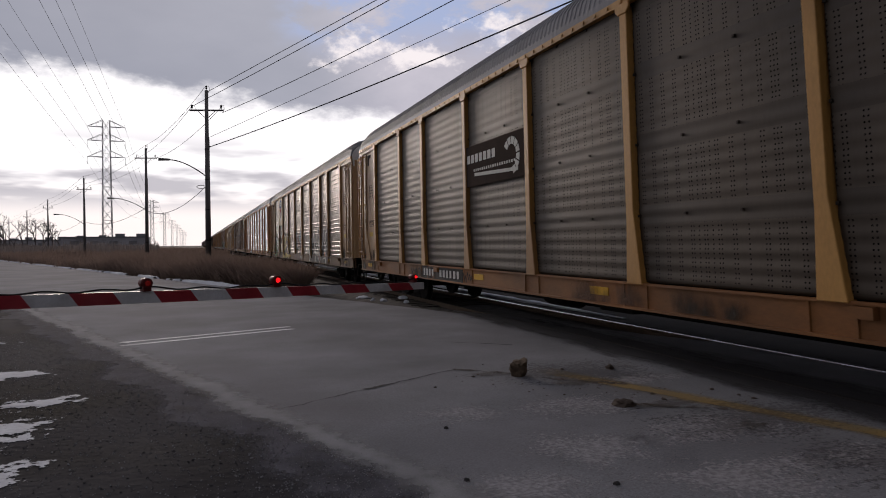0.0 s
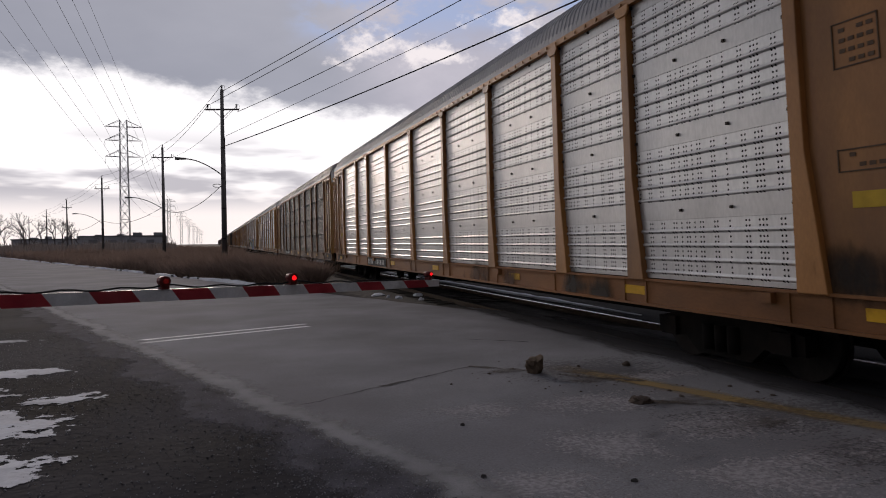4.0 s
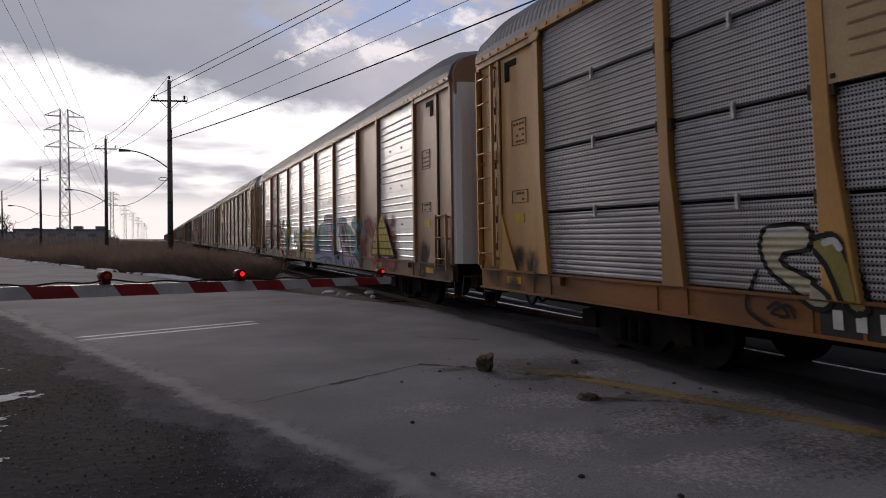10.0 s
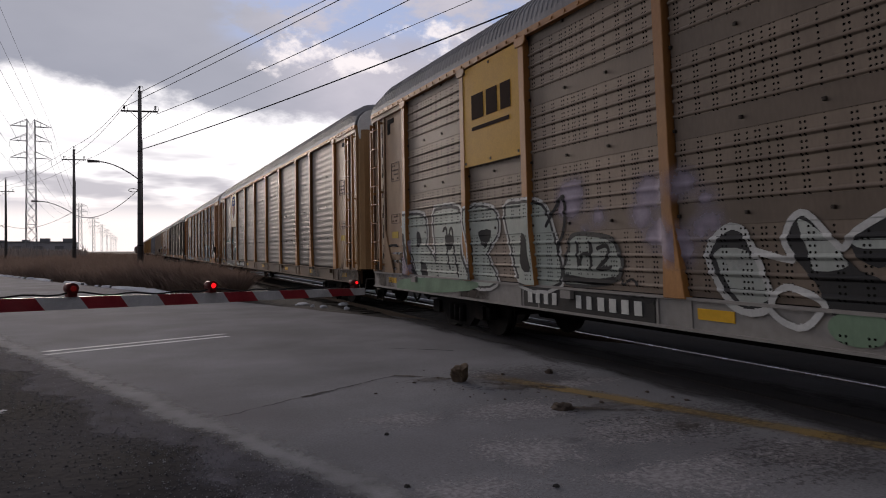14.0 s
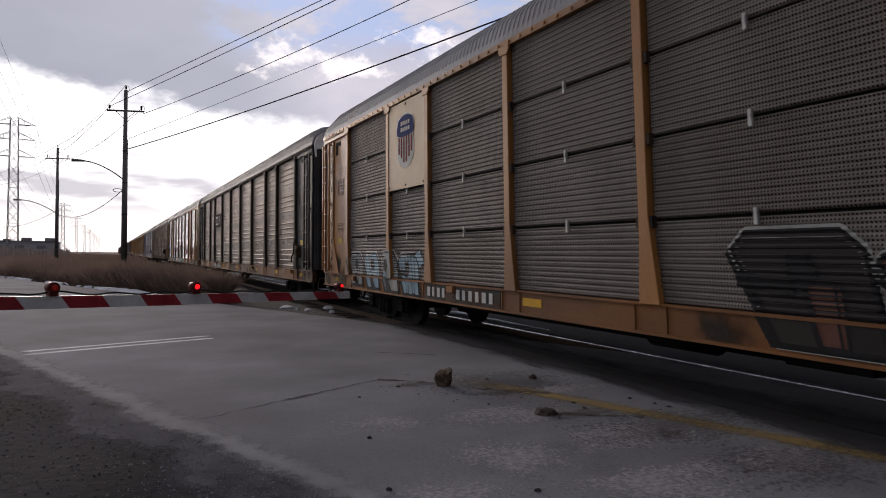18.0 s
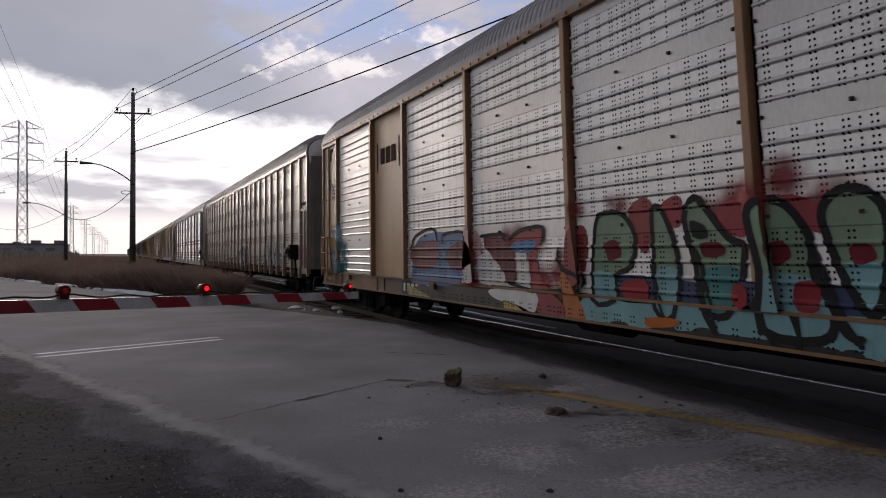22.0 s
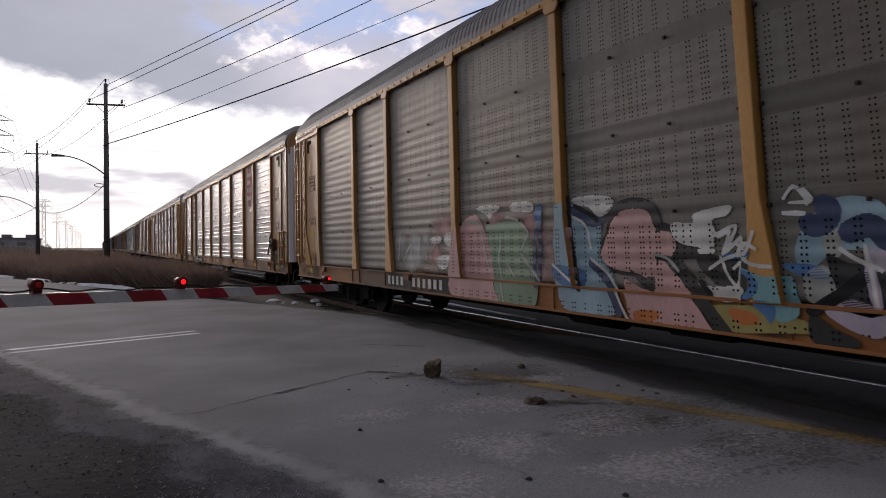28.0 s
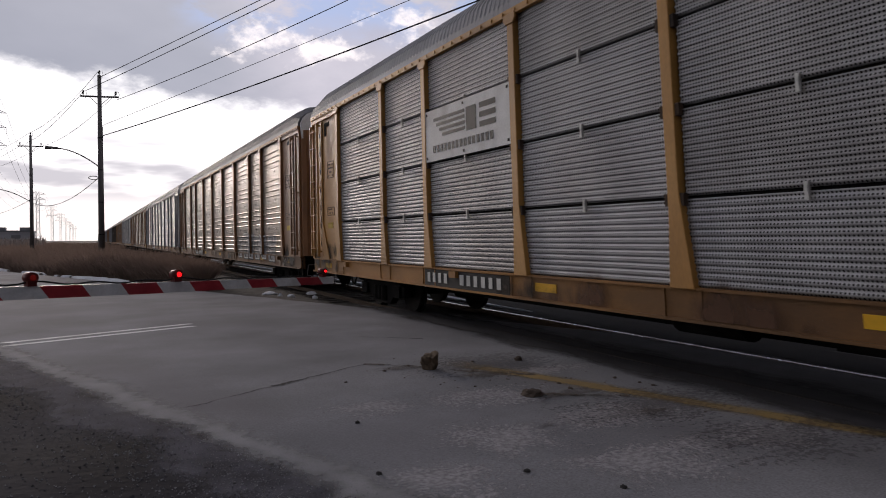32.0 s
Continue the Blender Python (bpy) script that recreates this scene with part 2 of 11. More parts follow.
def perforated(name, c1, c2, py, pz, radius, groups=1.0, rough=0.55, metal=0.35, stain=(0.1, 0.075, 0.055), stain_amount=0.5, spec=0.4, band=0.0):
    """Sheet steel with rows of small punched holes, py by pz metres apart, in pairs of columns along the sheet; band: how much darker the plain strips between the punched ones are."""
    m = surf(name, c1, c2, 1.3, rough, metal, 0.08, 30, stain, stain_amount, (1, 1, 0.35), spec)
    nt = m.node_tree
    N, L = nt.nodes.new, nt.links.new
    bs = nt.nodes["Principled BSDF"]
    tc = N("ShaderNodeTexCoord")
    sep = N("ShaderNodeSeparateXYZ")
    L(tc.outputs["Object"], sep.inputs[0])

    def mth(op, a, b=None):
        n = N("ShaderNodeMath")
        n.operation = op
        for i, v in enumerate((a, b)):
            if v is None:
                continue
            if isinstance(v, (int, float)):
                n.inputs[i].default_value = v
            else:
                L(v, n.inputs[i])
        return n.outputs[0]

    def cell(v, p):
        return mth("MULTIPLY", mth("SUBTRACT", mth("FRACT", mth("DIVIDE", v, p)), 0.5), p)

    u, v = cell(sep.outputs[1], py), cell(sep.outputs[2], pz)
    d = mth("SQRT", mth("ADD", mth("MULTIPLY", u, u), mth("MULTIPLY", v, v)))
    hole = mth("LESS_THAN", d, radius)
    if groups > 1:
        wn = N("ShaderNodeTexWhiteNoise")
        wn.noise_dimensions = "1D"
        L(mth("FLOOR", mth("DIVIDE", sep.outputs[1], py)), wn.inputs["W"])
        col = mth("FLOOR", mth("DIVIDE", sep.outputs[1], py))
        pair = mth("LESS_THAN", mth("FRACT", mth("DIVIDE", mth("ADD", col, 0.5), 5.0)), 0.41)
        keep = mth("MULTIPLY", mth("MAXIMUM", pair, mth("LESS_THAN", wn.outputs["Value"], 0.16)), mth("GREATER_THAN", wn.outputs["Value"], 0.05))
        hole = mth("MULTIPLY", hole, keep)
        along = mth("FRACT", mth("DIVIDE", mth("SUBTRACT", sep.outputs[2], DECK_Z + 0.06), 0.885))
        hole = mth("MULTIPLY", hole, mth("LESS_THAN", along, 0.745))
    old = bs.inputs["Base Color"].links[0].from_socket
    mx = N("ShaderNodeMix")
    mx.data_type = "RGBA"
    L(hole, mx.inputs[0])
    L(old, mx.inputs[6])
    mx.inputs[7].default_value = (0.008, 0.0075, 0.007, 1)
    L(mth("MULTIPLY", mth("SUBTRACT", 1.0, hole), spec), bs.inputs["Specular IOR Level"])
    L(mth("MULTIPLY", mth("SUBTRACT", 1.0, hole), metal), bs.inputs["Metallic"])
    out = mx.outputs[2]
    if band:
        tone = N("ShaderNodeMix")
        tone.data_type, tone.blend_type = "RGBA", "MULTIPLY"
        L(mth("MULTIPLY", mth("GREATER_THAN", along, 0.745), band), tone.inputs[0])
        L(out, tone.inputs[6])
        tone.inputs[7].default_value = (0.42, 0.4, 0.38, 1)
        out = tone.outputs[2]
    L(out, bs.inputs["Base Color"])
    return m


DECK_Z = 1.0
RUST = (0.11, 0.06, 0.035)
DIRT = (0.10, 0.08, 0.06)
M = {}
M["black"] = surf("black_steel", (0.008, 0.008, 0.008), (0.018, 0.016, 0.015), 4, 0.85, 0.0, 0.2, stain=(0.028, 0.02, 0.015), spec=0.08)
M["wheel"] = surf("wheel_steel", (0.014, 0.012, 0.011), (0.03, 0.026, 0.023), 6, 0.7, 0.2, 0.15, spec=0.12)
M["plate_white"] = plain("stencil_white", (0.62, 0.62, 0.58))
M["reflector"] = plain("reflector_yellow", (0.75, 0.42, 0.03), 0.4)
M["rail"] = surf("rail_steel", (0.28, 0.28, 0.3), (0.42, 0.42, 0.44), 8, 0.25, 1.0, 0.02)
# near rail head: colour darkened and dulled to leave out the sky's reflection
M["rail_dull"] = surf("dirt_covered_rail", (0.035, 0.033, 0.033), (0.06, 0.056, 0.055), 6, 0.8, 0.1, 0.2)
M["rail_side"] = surf("rail_side", (0.07, 0.045, 0.03), (0.11, 0.075, 0.05), 8, 0.8, 0.2, 0.2)
M["hose"] = plain("hose_rubber", (0.02, 0.02, 0.02), 0.6)


# ---- building helpers ----
def rim_layer(bm, margins):
    """Store each vertex's distance from the layer's rim as the first UV coordinate."""
    uv = bm.loops.layers.uv.new("rim")
    for f in bm.faces:
        for lo in f.loops:
            lo[uv].uv = (margins.get(lo.vert, 0.0), 0.0)


def mesh_from(bm, name, *mats):
    me = bpy.data.meshes.new(name)
    bm.to_mesh(me)
    bm.free()
    for m in mats:
        me.materials.append(m)
    return me


def box(bm, x0, x1, y0, y1, z0, z1, mi=0):
    v = [bm.verts.new(p) for p in ((x0, y0, z0), (x1, y0, z0), (x1, y1, z0), (x0, y1, z0), (x0, y0, z1), (x1, y0, z1), (x1, y1, z1), (x0, y1, z1))]
    for q in ((3, 2, 1, 0), (4, 5, 6, 7), (0, 1, 5, 4), (1, 2, 6, 5), (2, 3, 7, 6), (3, 0, 4, 7)):
        f = bm.faces.new([v[i] for i in q])
        f.material_index = mi


def rod(bm, a, b, r0, r1=None, n=8, caps=True, mi=0):
    a, b = Vector(a), Vector(b)
    r1 = r0 if r1 is None else r1
    d = (b - a).normalized()
    u = d.orthogonal().normalized()
    w = d.cross(u)
    ra, rb = [], []
    for i in range(n):
        t = 2 * math.pi * i / n
        k = u * math.cos(t) + w * math.sin(t)
        ra.append(bm.verts.new(a + k * r0))
        rb.append(bm.verts.new(b + k * r1))
    for i in range(n):
        f = bm.faces.new((ra[i], ra[(i + 1) % n], rb[(i + 1) % n], rb[i]))
        f.smooth, f.material_index = n > 5, mi
    if caps:
        bm.faces.new(ra[::-1]).material_index = mi
        bm.faces.new(rb).material_index = mi


def tube(bm, pts, r, n=6):
    """A continuous bent rod."""
    pts = [Vector(p) for p in pts]
    prev = None
    u = None
    for i, p in enumerate(pts):
        d = (pts[min(i + 1, len(pts) - 1)] - pts[max(i - 1, 0)]).normalized()
        u = d.orthogonal().normalized() if u is None else (u - d * u.dot(d)).normalized()
        w = d.cross(u)
        ring = [bm.verts.new(p + (u * math.cos(2 * math.pi * k / n) + w * math.sin(2 * math.pi * k / n)) * r) for k in range(n)]
        if prev:
            for k in range(n):
                bm.faces.new((prev[k], prev[(k + 1) % n], ring[(k + 1) % n], ring[k])).smooth = True
        else:
            bm.faces.new(ring[::-1])
        prev = ring
    bm.faces.new(prev)


def prism(bm, pts, lo, hi, axis="x", mi=0):
    """Extrude a closed outline in the other two axes from lo to hi along the axis."""
    def at(p, d):
        return (d, p[0], p[1]) if axis == "x" else (p[0], d, p[1]) if axis == "y" else (p[0], p[1], d)
    a = [bm.verts.new(at(p, lo)) for p in pts]
    b = [bm.verts.new(at(p, hi)) for p in pts]
    bm.faces.new(a).material_index = mi
    bm.faces.new(b[::-1]).material_index = mi
    for i in range(len(pts)):
        j = (i + 1) % len(pts)
        bm.faces.new((a[j], a[i], b[i], b[j])).material_index = mi


def part(name, bm, material, parent=None, label=""):
    """One mesh object under a thing or a part."""
    bmesh.ops.recalc_face_normals(bm, faces=bm.faces)
    ob = new(name, mesh_from(bm, name, *(material if isinstance(material, (list, tuple)) else [material])))
    ob.parent = parent
    return tagged(ob, label)


def piece(name, me, parent, loc=(0, 0, 0), turn=0.0):
    ob = new(name, me)
    ob.parent = parent
    ob.location = loc
    if turn:
        ob.rotation_euler = (0, 0, turn)
    return ob


def bevelled(bm, w=0.01):
    bmesh.ops.bevel(bm, geom=list(bm.edges), offset=w, segments=1, affect="EDGES")


# ---- the freight train: enclosed two- and three-deck motor-car carriers ----
TRACK_X = 6.6          # the track's middle; rail heads lie level with the road
HALF = 13.59           # half of a car body's length
EAVE, DECK = 4.58, 1.0
PLANE = 1.425          # base plane of the side sheets
BAYS = (2.7, 1.94, 2.78, 2.78, 2.78, 2.78, 2.78, 1.94, 2.7)
POSTS = [-HALF + 2.0]
for _w in BAYS:
    POSTS.append(POSTS[-1] + _w)
CACHE = {}


def profile(style, z):
    """How far a side sheet stands out from its base plane at height z."""
    if style == "fine":
        k = (z - DECK) % 0.885
        if k > 0.855:
            return -0.02
        return 0.017 * (0.5 - 0.5 * math.cos(2 * math.pi * k / 0.0684)) + 0.006
    if style == "shallow":
        return 0.008 * (0.5 - 0.5 * math.cos(2 * math.pi * (z - DECK) / 0.16)) + 0.006
    if style == "ribbed":
        k = (z - DECK - 0.06) % 0.885
        if k < 0.66:
            b = k % 0.165
            return 0.004 + (0.025 * math.sin(math.pi * b / 0.056) if b < 0.056 else 0.0)
        return 0.010
    return 0.0


def levels(style, z0, z1):
    if style == "ribbed":
        zs = []
        for k in range(-1, 5):
            base = DECK + 0.06 + 0.885 * k
            for b in range(4):
                zs += [base + 0.165 * b + d for d in (0.0, 0.012, 0.028, 0.044, 0.056)]
            zs += [base + 0.659, base + 0.661, base + 0.884]
        return [z0] + [z for z in zs if z0 + 0.003 < z < z1 - 0.003] + [z1]
    step = {"fine": 0.0171, "ribbed": 0.032, "shallow": 0.032, "flat": 0.3}[style]
    n = max(1, round((z1 - z0) / step))
    return [z0 + (z1 - z0) * i / n for i in range(n + 1)]


def sheet(style, w, z0, z1, mats, bolts=False):
    """A side sheet, w long, from z0 to z1, with its corrugation, thickness and bolt heads."""
    key = (style, round(w, 2), round(z0, 2), round(z1, 2), mats[0].name, bolts)
    if key in CACHE:
        return CACHE[key]
    bm = bmesh.new()
    zs = levels(style, z0, z1)
    a = [bm.verts.new((-profile(style, z), 0.02, z)) for z in zs]
    b = [bm.verts.new((-profile(style, z), w - 0.105, z)) for z in zs]
    for i in range(len(zs) - 1):
        f = bm.faces.new((a[i], a[i + 1], b[i + 1], b[i]))
        f.smooth = style != "flat" and zs[i + 1] - zs[i] < 0.034
    c = [bm.verts.new(p) for p in ((0.03, 0.02, z0), (0.03, 0.02, z1), (0.03, w - 0.105, z1), (0.03, w - 0.105, z0))]
    bm.faces.new((c[3], c[2], c[1], c[0]))
    bm.faces.new((a[0], b[0], c[3], c[0]))
    bm.faces.new((b[-1], a[-1], c[1], c[2]))
    if bolts:
        for k in range(5):
            z = DECK + 0.06 + 0.885 * k - 0.12
            if z0 + 0.05 < z < z1 - 0.05:
                n = max(2, round(w / 0.9))
                for i in range(n + 1):
                    y = 0.12 + (w - 0.24) * i / n
                    box(bm, -0.034, -0.005, y - 0.016, y + 0.016, z - 0.016, z + 0.016, 1)
    CACHE[key] = mesh_from(bm, "side_sheet", *mats)
    return CACHE[key]


def post_mesh(mat, flare, low):
    key = ("post", mat.name, flare, low)
    if key not in CACHE:
        bm = bmesh.new()
        h, x0, x1 = 0.075, -0.085, 0.03
        if flare == "gusset":
            pts = [(-h, EAVE - 0.06), (h, EAVE - 0.06), (h, 1.72), (0.11, low), (-0.2, low), (-h, 1.9)]
        elif flare == "slim":
            pts = [(-0.05, EAVE - 0.06), (0.05, EAVE - 0.06), (0.05, low), (-0.05, low)]
        else:
            pts = [(-h, EAVE - 0.06), (h, EAVE - 0.06), (h + 0.01, 2.0), (0.1, low), (-0.24, low), (-h - 0.01, 2.3)]
        prism(bm, pts, x0, x1, "x")
        if flare != "slim":
            prism(bm, [(-0.15, EAVE - 0.05), (0.15, EAVE - 0.05), (0.15, EAVE - 0.13), (0.09, EAVE - 0.19), (-0.09, EAVE - 0.19), (-0.15, EAVE - 0.13)], x0 - 0.016, x0 + 0.02, "x")
        bmesh.ops.recalc_face_normals(bm, faces=bm.faces)
        bevelled(bm, 0.008)
        CACHE[key] = mesh_from(bm, "post", mat)
    return CACHE[key]


def simple(key, mats, draw):
    k = (key, *[m.name for m in mats])
    if k not in CACHE:
        bm = bmesh.new()
        draw(bm)
        bmesh.ops.recalc_face_normals(bm, faces=bm.faces)
        CACHE[k] = mesh_from(bm, key.split("|")[0], *mats)
    return CACHE[k]


ROOF = ((1.5, 0.0), (1.49, 0.12), (1.43, 0.32), (1.29, 0.5), (1.0, 0.66), (0.5, 0.76), (0.0, 0.79))


def roof_mesh(mat):
    def draw(bm):
        prof = [(-x, z) for x, z in ROOF] + [(x, z) for x, z in ROOF[-2::-1]]
        ys, ribs = [], []
        n = 210
        for i in range(n):
            y = -HALF + 2 * HALF * i / n
            ys += [y, y + 0.06, y + 0.072, y + 0.115]
            ribs += [0.0, 0.0, 0.026, 0.026]
        ys.append(HALF)
        ribs.append(0)
        rows = []
        for y, r in zip(ys, ribs):
            e = (HALF - abs(y)) / 0.9
            k = 1.0 if e > 1 else 0.72 + 0.28 * math.sin(e * math.pi / 2)
            rows.append([bm.verts.new((x, y, EAVE + (z + (r if 0 < j < len(prof) - 1 else 0)) * k)) for j, (x, z) in enumerate(prof)])
        for a, b in zip(rows, rows[1:]):
            for j in range(len(prof) - 1):
                bm.faces.new((a[j], a[j + 1], b[j + 1], b[j]))
        bm.faces.new(rows[0])
        bm.faces.new(rows[-1][::-1])
    return simple("roof", [mat], draw)


def truck_parts(car, y):
    """A two-axle bogie in parts."""
    def wheel(bm):
        rod(bm, (-0.80, 0, 0), (-0.69, 0, 0), 0.42, 0.42, 28)
        rod(bm, (-0.69, 0, 0), (-0.66, 0, 0), 0.45, 0.45, 28)
        rod(bm, (-0.83, 0, 0), (-0.80, 0, 0), 0.15, 0.15, 16)

    def axle(bm):
        rod(bm, (-0.98, 0, 0), (0.98, 0, 0), 0.08, 0.08, 12)

    def frame_side(bm):
        pts = [(-1.15, 0.50), (-1.15, 0.30), (-0.62, 0.30), (-0.42, 0.13), (0.42, 0.13), (0.62, 0.30), (1.15, 0.30), (1.15, 0.50), (0.55, 0.62), (-0.55, 0.62)]
        prism(bm, pts, -1.08, -0.94, "x")
        for s in (-0.2, 0, 0.2):
            rod(bm, (-1.1, s, 0.2), (-1.1, s, 0.5), 0.075, 0.075, 10)
        for s in (-0.89, 0.89):
            box(bm, -1.14, -0.9, s - 0.14, s + 0.14, 0.29, 0.52)

    def bolster(bm):
        box(bm, -1.05, 1.05, -0.2, 0.2, 0.34, 0.62)

    t = new("truck")
    t.parent, t.location = car, (0, y, 0)
    piece("bolster", simple("bolster", [M["black"]], bolster), t)
    for s in (0, math.pi):
        piece("side_frame", simple("side_frame", [M["black"]], frame_side), t, (0, 0, 0), s)
    for a in (-0.89, 0.89):
        piece("axle", simple("axle", [M["wheel"]], axle), t, (0, a, 0.42))
        for s in (0, math.pi):
            piece("wheel", simple("wheel", [M["wheel"]], wheel), t, (0, a, 0.42), s)


def ladder(car, end, side, mat, z0=1.15, z1=4.35):
    """A corner ladder: two stiles with its rungs; end and side are -1 or 1."""
    key = "ladder_stile|%.1f%.1f" % (z0, z1)

    def stile(bm):
        box(bm, -0.05, 0.0, -0.02, 0.02, z0 - 0.1, z1)
        for z in (z0, (z0 + z1) / 2, z1 - 0.06):
            box(bm, 0.0, 0.12, -0.02, 0.02, z, z + 0.04)

    def rung(bm):
        rod(bm, (0, -0.26, 0), (0, 0.26, 0), 0.014, 0.014, 6)
        for s in (-0.25, 0.25):
            box(bm, -0.02, 0.02, s - 0.03, s + 0.03, -0.025, 0.025)

    lad = new("ladder")
    lad.parent, lad.location = car, (side * 1.52, end * (HALF - 0.38), 0)
    turn = 0 if side < 0 else math.pi
    for s in (-0.27, 0.27):
        piece("stile", simple(key, [mat], stile), lad, (0, s, 0), turn)
    n = int((z1 - z0) / 0.42)
    for i in range(n + 1):
        piece("rung", simple("rung", [mat], rung), lad, (side * 0.03, 0, z0 + 0.1 + 0.42 * i))


def glyph_bars(bm, x, y, z, w, h, n, rng, mi=0, sign=1):
    """A run of n plain upright bars that stands for lettering."""
    step = w / n
    for i in range(n):
        a = y + sign * step * i
        b = a + sign * step * rng.choice((0.45, 0.5, 0.56))
        box(bm, x - 0.006, x, min(a, b), max(a, b), z, z + h, mi)


def under_gear(car, sill_mat):
    """Everything below the deck that all the cars have."""
    def centre(bm):
        box(bm, -0.33, 0.33, -HALF + 0.2, HALF - 0.2, 0.42, 0.92)
        for k in range(-8, 9):
            y = k * 1.5
            if abs(abs(y) - 10.0) > 1.3:
                prism(bm, [(-1.38, 0.93), (1.38, 0.93), (1.38, 0.74), (0.33, 0.52), (-0.33, 0.52), (-1.38, 0.74)], y - 0.06, y + 0.06, "y")

    def coupler(bm):
        box(bm, -0.1, 0.1, -0.75, 0.1, 0.62, 0.82)
        box(bm, -0.17, 0.17, -0.78, -0.5, 0.54, 0.9)
        rod(bm, (0.02, -0.66, 0.5), (0.02, -0.66, 0.94), 0.06, 0.06, 10)

    def striker(bm):
        box(bm, -0.95, 0.95, -0.12, 0.14, 0.55, 0.95)

    def step(bm):
        tube(bm, [(-0.01, 0.02, 0.9), (0.0, 0.02, 0.36), (0.0, 0.42, 0.36), (-0.01, 0.42, 0.9)], 0.016, 6)
        rod(bm, (0.0, 0.02, 0.6), (0.0, 0.42, 0.6), 0.014, 0.014, 6)

    def hose(bm):
        pts = [(0.25, -0.1 - 0.5 * t, 0.6 - 0.32 * math.sin(math.pi * t * 0.85)) for t in (0, 0.2, 0.4, 0.6, 0.8, 1.0)]
        tube(bm, pts, 0.028, 8)

    def lever(bm):
        tube(bm, [(-1.3, -0.14, 0.78), (-0.35, -0.16, 0.78), (-0.12, -0.45, 0.86)], 0.012, 6)
        tube(bm, [(-1.3, -0.14, 0.78), (-1.36, -0.18, 0.42), (-1.2, -0.2, 0.36)], 0.012, 6)

    def brake(bm):
        rod(bm, (-0.7, 1.2, 0.62), (-0.7, 2.1, 0.62), 0.2, 0.2, 16)
        box(bm, -0.95, -0.5, -0.6, 0.2, 0.5, 0.82)
        tube(bm, [(-0.8, -9, 0.78), (-0.8, 9, 0.78)], 0.02, 6)

    piece("underframe", simple("underframe", [M["black"]], centre), car)
    piece("brake_gear", simple("brake_gear", [M["black"]], brake), car)
    for e, turn in ((-1, 0.0), (1, math.pi)):
        y = e * HALF
        piece("coupler", simple("coupler", [M["wheel"]], coupler), car, (0, y, 0), turn)
        for s in (-1, 1):
            piece("sill_step", simple("sill_step", [M["wheel"]], step), car, (s * 1.41, y, 0), turn)
        piece("end_sill", simple("end_sill", [M["grimy"]], striker), car, (0, y - e * 0.14, 0), turn)
        piece("air_hose", simple("air_hose", [M["hose"]], hose), car, (0, y, 0), turn)
        piece("coupling_lever", simple("coupling_lever", [M["lever"]], lever), car, (0, y, 0), turn)
    truck_parts(car, -10.0)
    truck_parts(car, 10.0)


def end_doors(car, mat, white, slot=True):
    def leaf(bm):
        plan = [(-1.44, 0.0), (-1.42, -0.10), (-1.33, -0.19), (-1.15, -0.24), (-0.01, -0.27), (-0.01, -0.22), (-1.12, -0.19), (-1.28, -0.15), (-1.37, -0.08), (-1.38, 0.0)]
        prism(bm, plan, DECK + 0.02, EAVE - 0.12, "z")

    def rib(bm):
        box(bm, -0.04, 0.0, -0.31, -0.27, DECK + 0.1, EAVE - 0.2)

    def gable(bm):
        pts = [(-x * 0.97, EAVE + z * 0.7) for x, z in ROOF] + [(x * 0.97, EAVE + z * 0.7) for x, z in ROOF[-2::-1]]
        pts = [(-1.42, EAVE - 0.34)] + pts + [(1.42, EAVE - 0.34)]
        prism(bm, pts, -0.13, -0.06, "y")

    def slit(bm):
        box(bm, -0.62, -0.12, -0.285, -0.262, 3.0, 3.14)

    def latch(bm):
        rod(bm, (0, -0.3, 1.2), (0, -0.3, 4.3), 0.02, 0.02, 6)
        for z in (1.3, 2.2, 3.2, 4.2):
            box(bm, -0.06, 0.06, -0.32, -0.27, z, z + 0.08)

    def writing(bm):
        rng = random.Random(5)
        for i, (z, n, h) in enumerate(((4.42, 11, 0.09),)):
            for k in range(n):
                x = -0.9 + k * 0.13
                box(bm, x, x + 0.08, -0.137, -0.13, z, z + h)
        for row in range(3):
            for k in range(9):
                x = -1.0 + k * 0.07
                if rng.random() < 0.85:
                    box(bm, x, x + 0.045, -0.262, -0.235, 1.9 - row * 0.09, 1.95 - row * 0.09)

    for e, turn in ((-1, 0.0), (1, math.pi)):
        y = e * HALF
        d = new("end_door")
        d.parent, d.location, d.rotation_euler = car, (0, y, 0), (0, 0, turn)
        for s in (1, -1):
            k = piece("door_leaf", simple("door_leaf", [mat], leaf), d)
            k.scale = (s, 1, 1)
        piece("door_rib", simple("door_rib", [mat], rib), d)
        piece("latch_bar", simple("latch_bar", [M["black"]], latch), d, (0.1, 0, 0))
        if slot:
            piece("window_slot", simple("window_slot", [M["black"]], slit), d)
        piece("gable", simple("gable", [white], gable), d)
        tagged(piece("stencil", simple("door_stencil", [M["black"]], writing), d), kind="stuff")


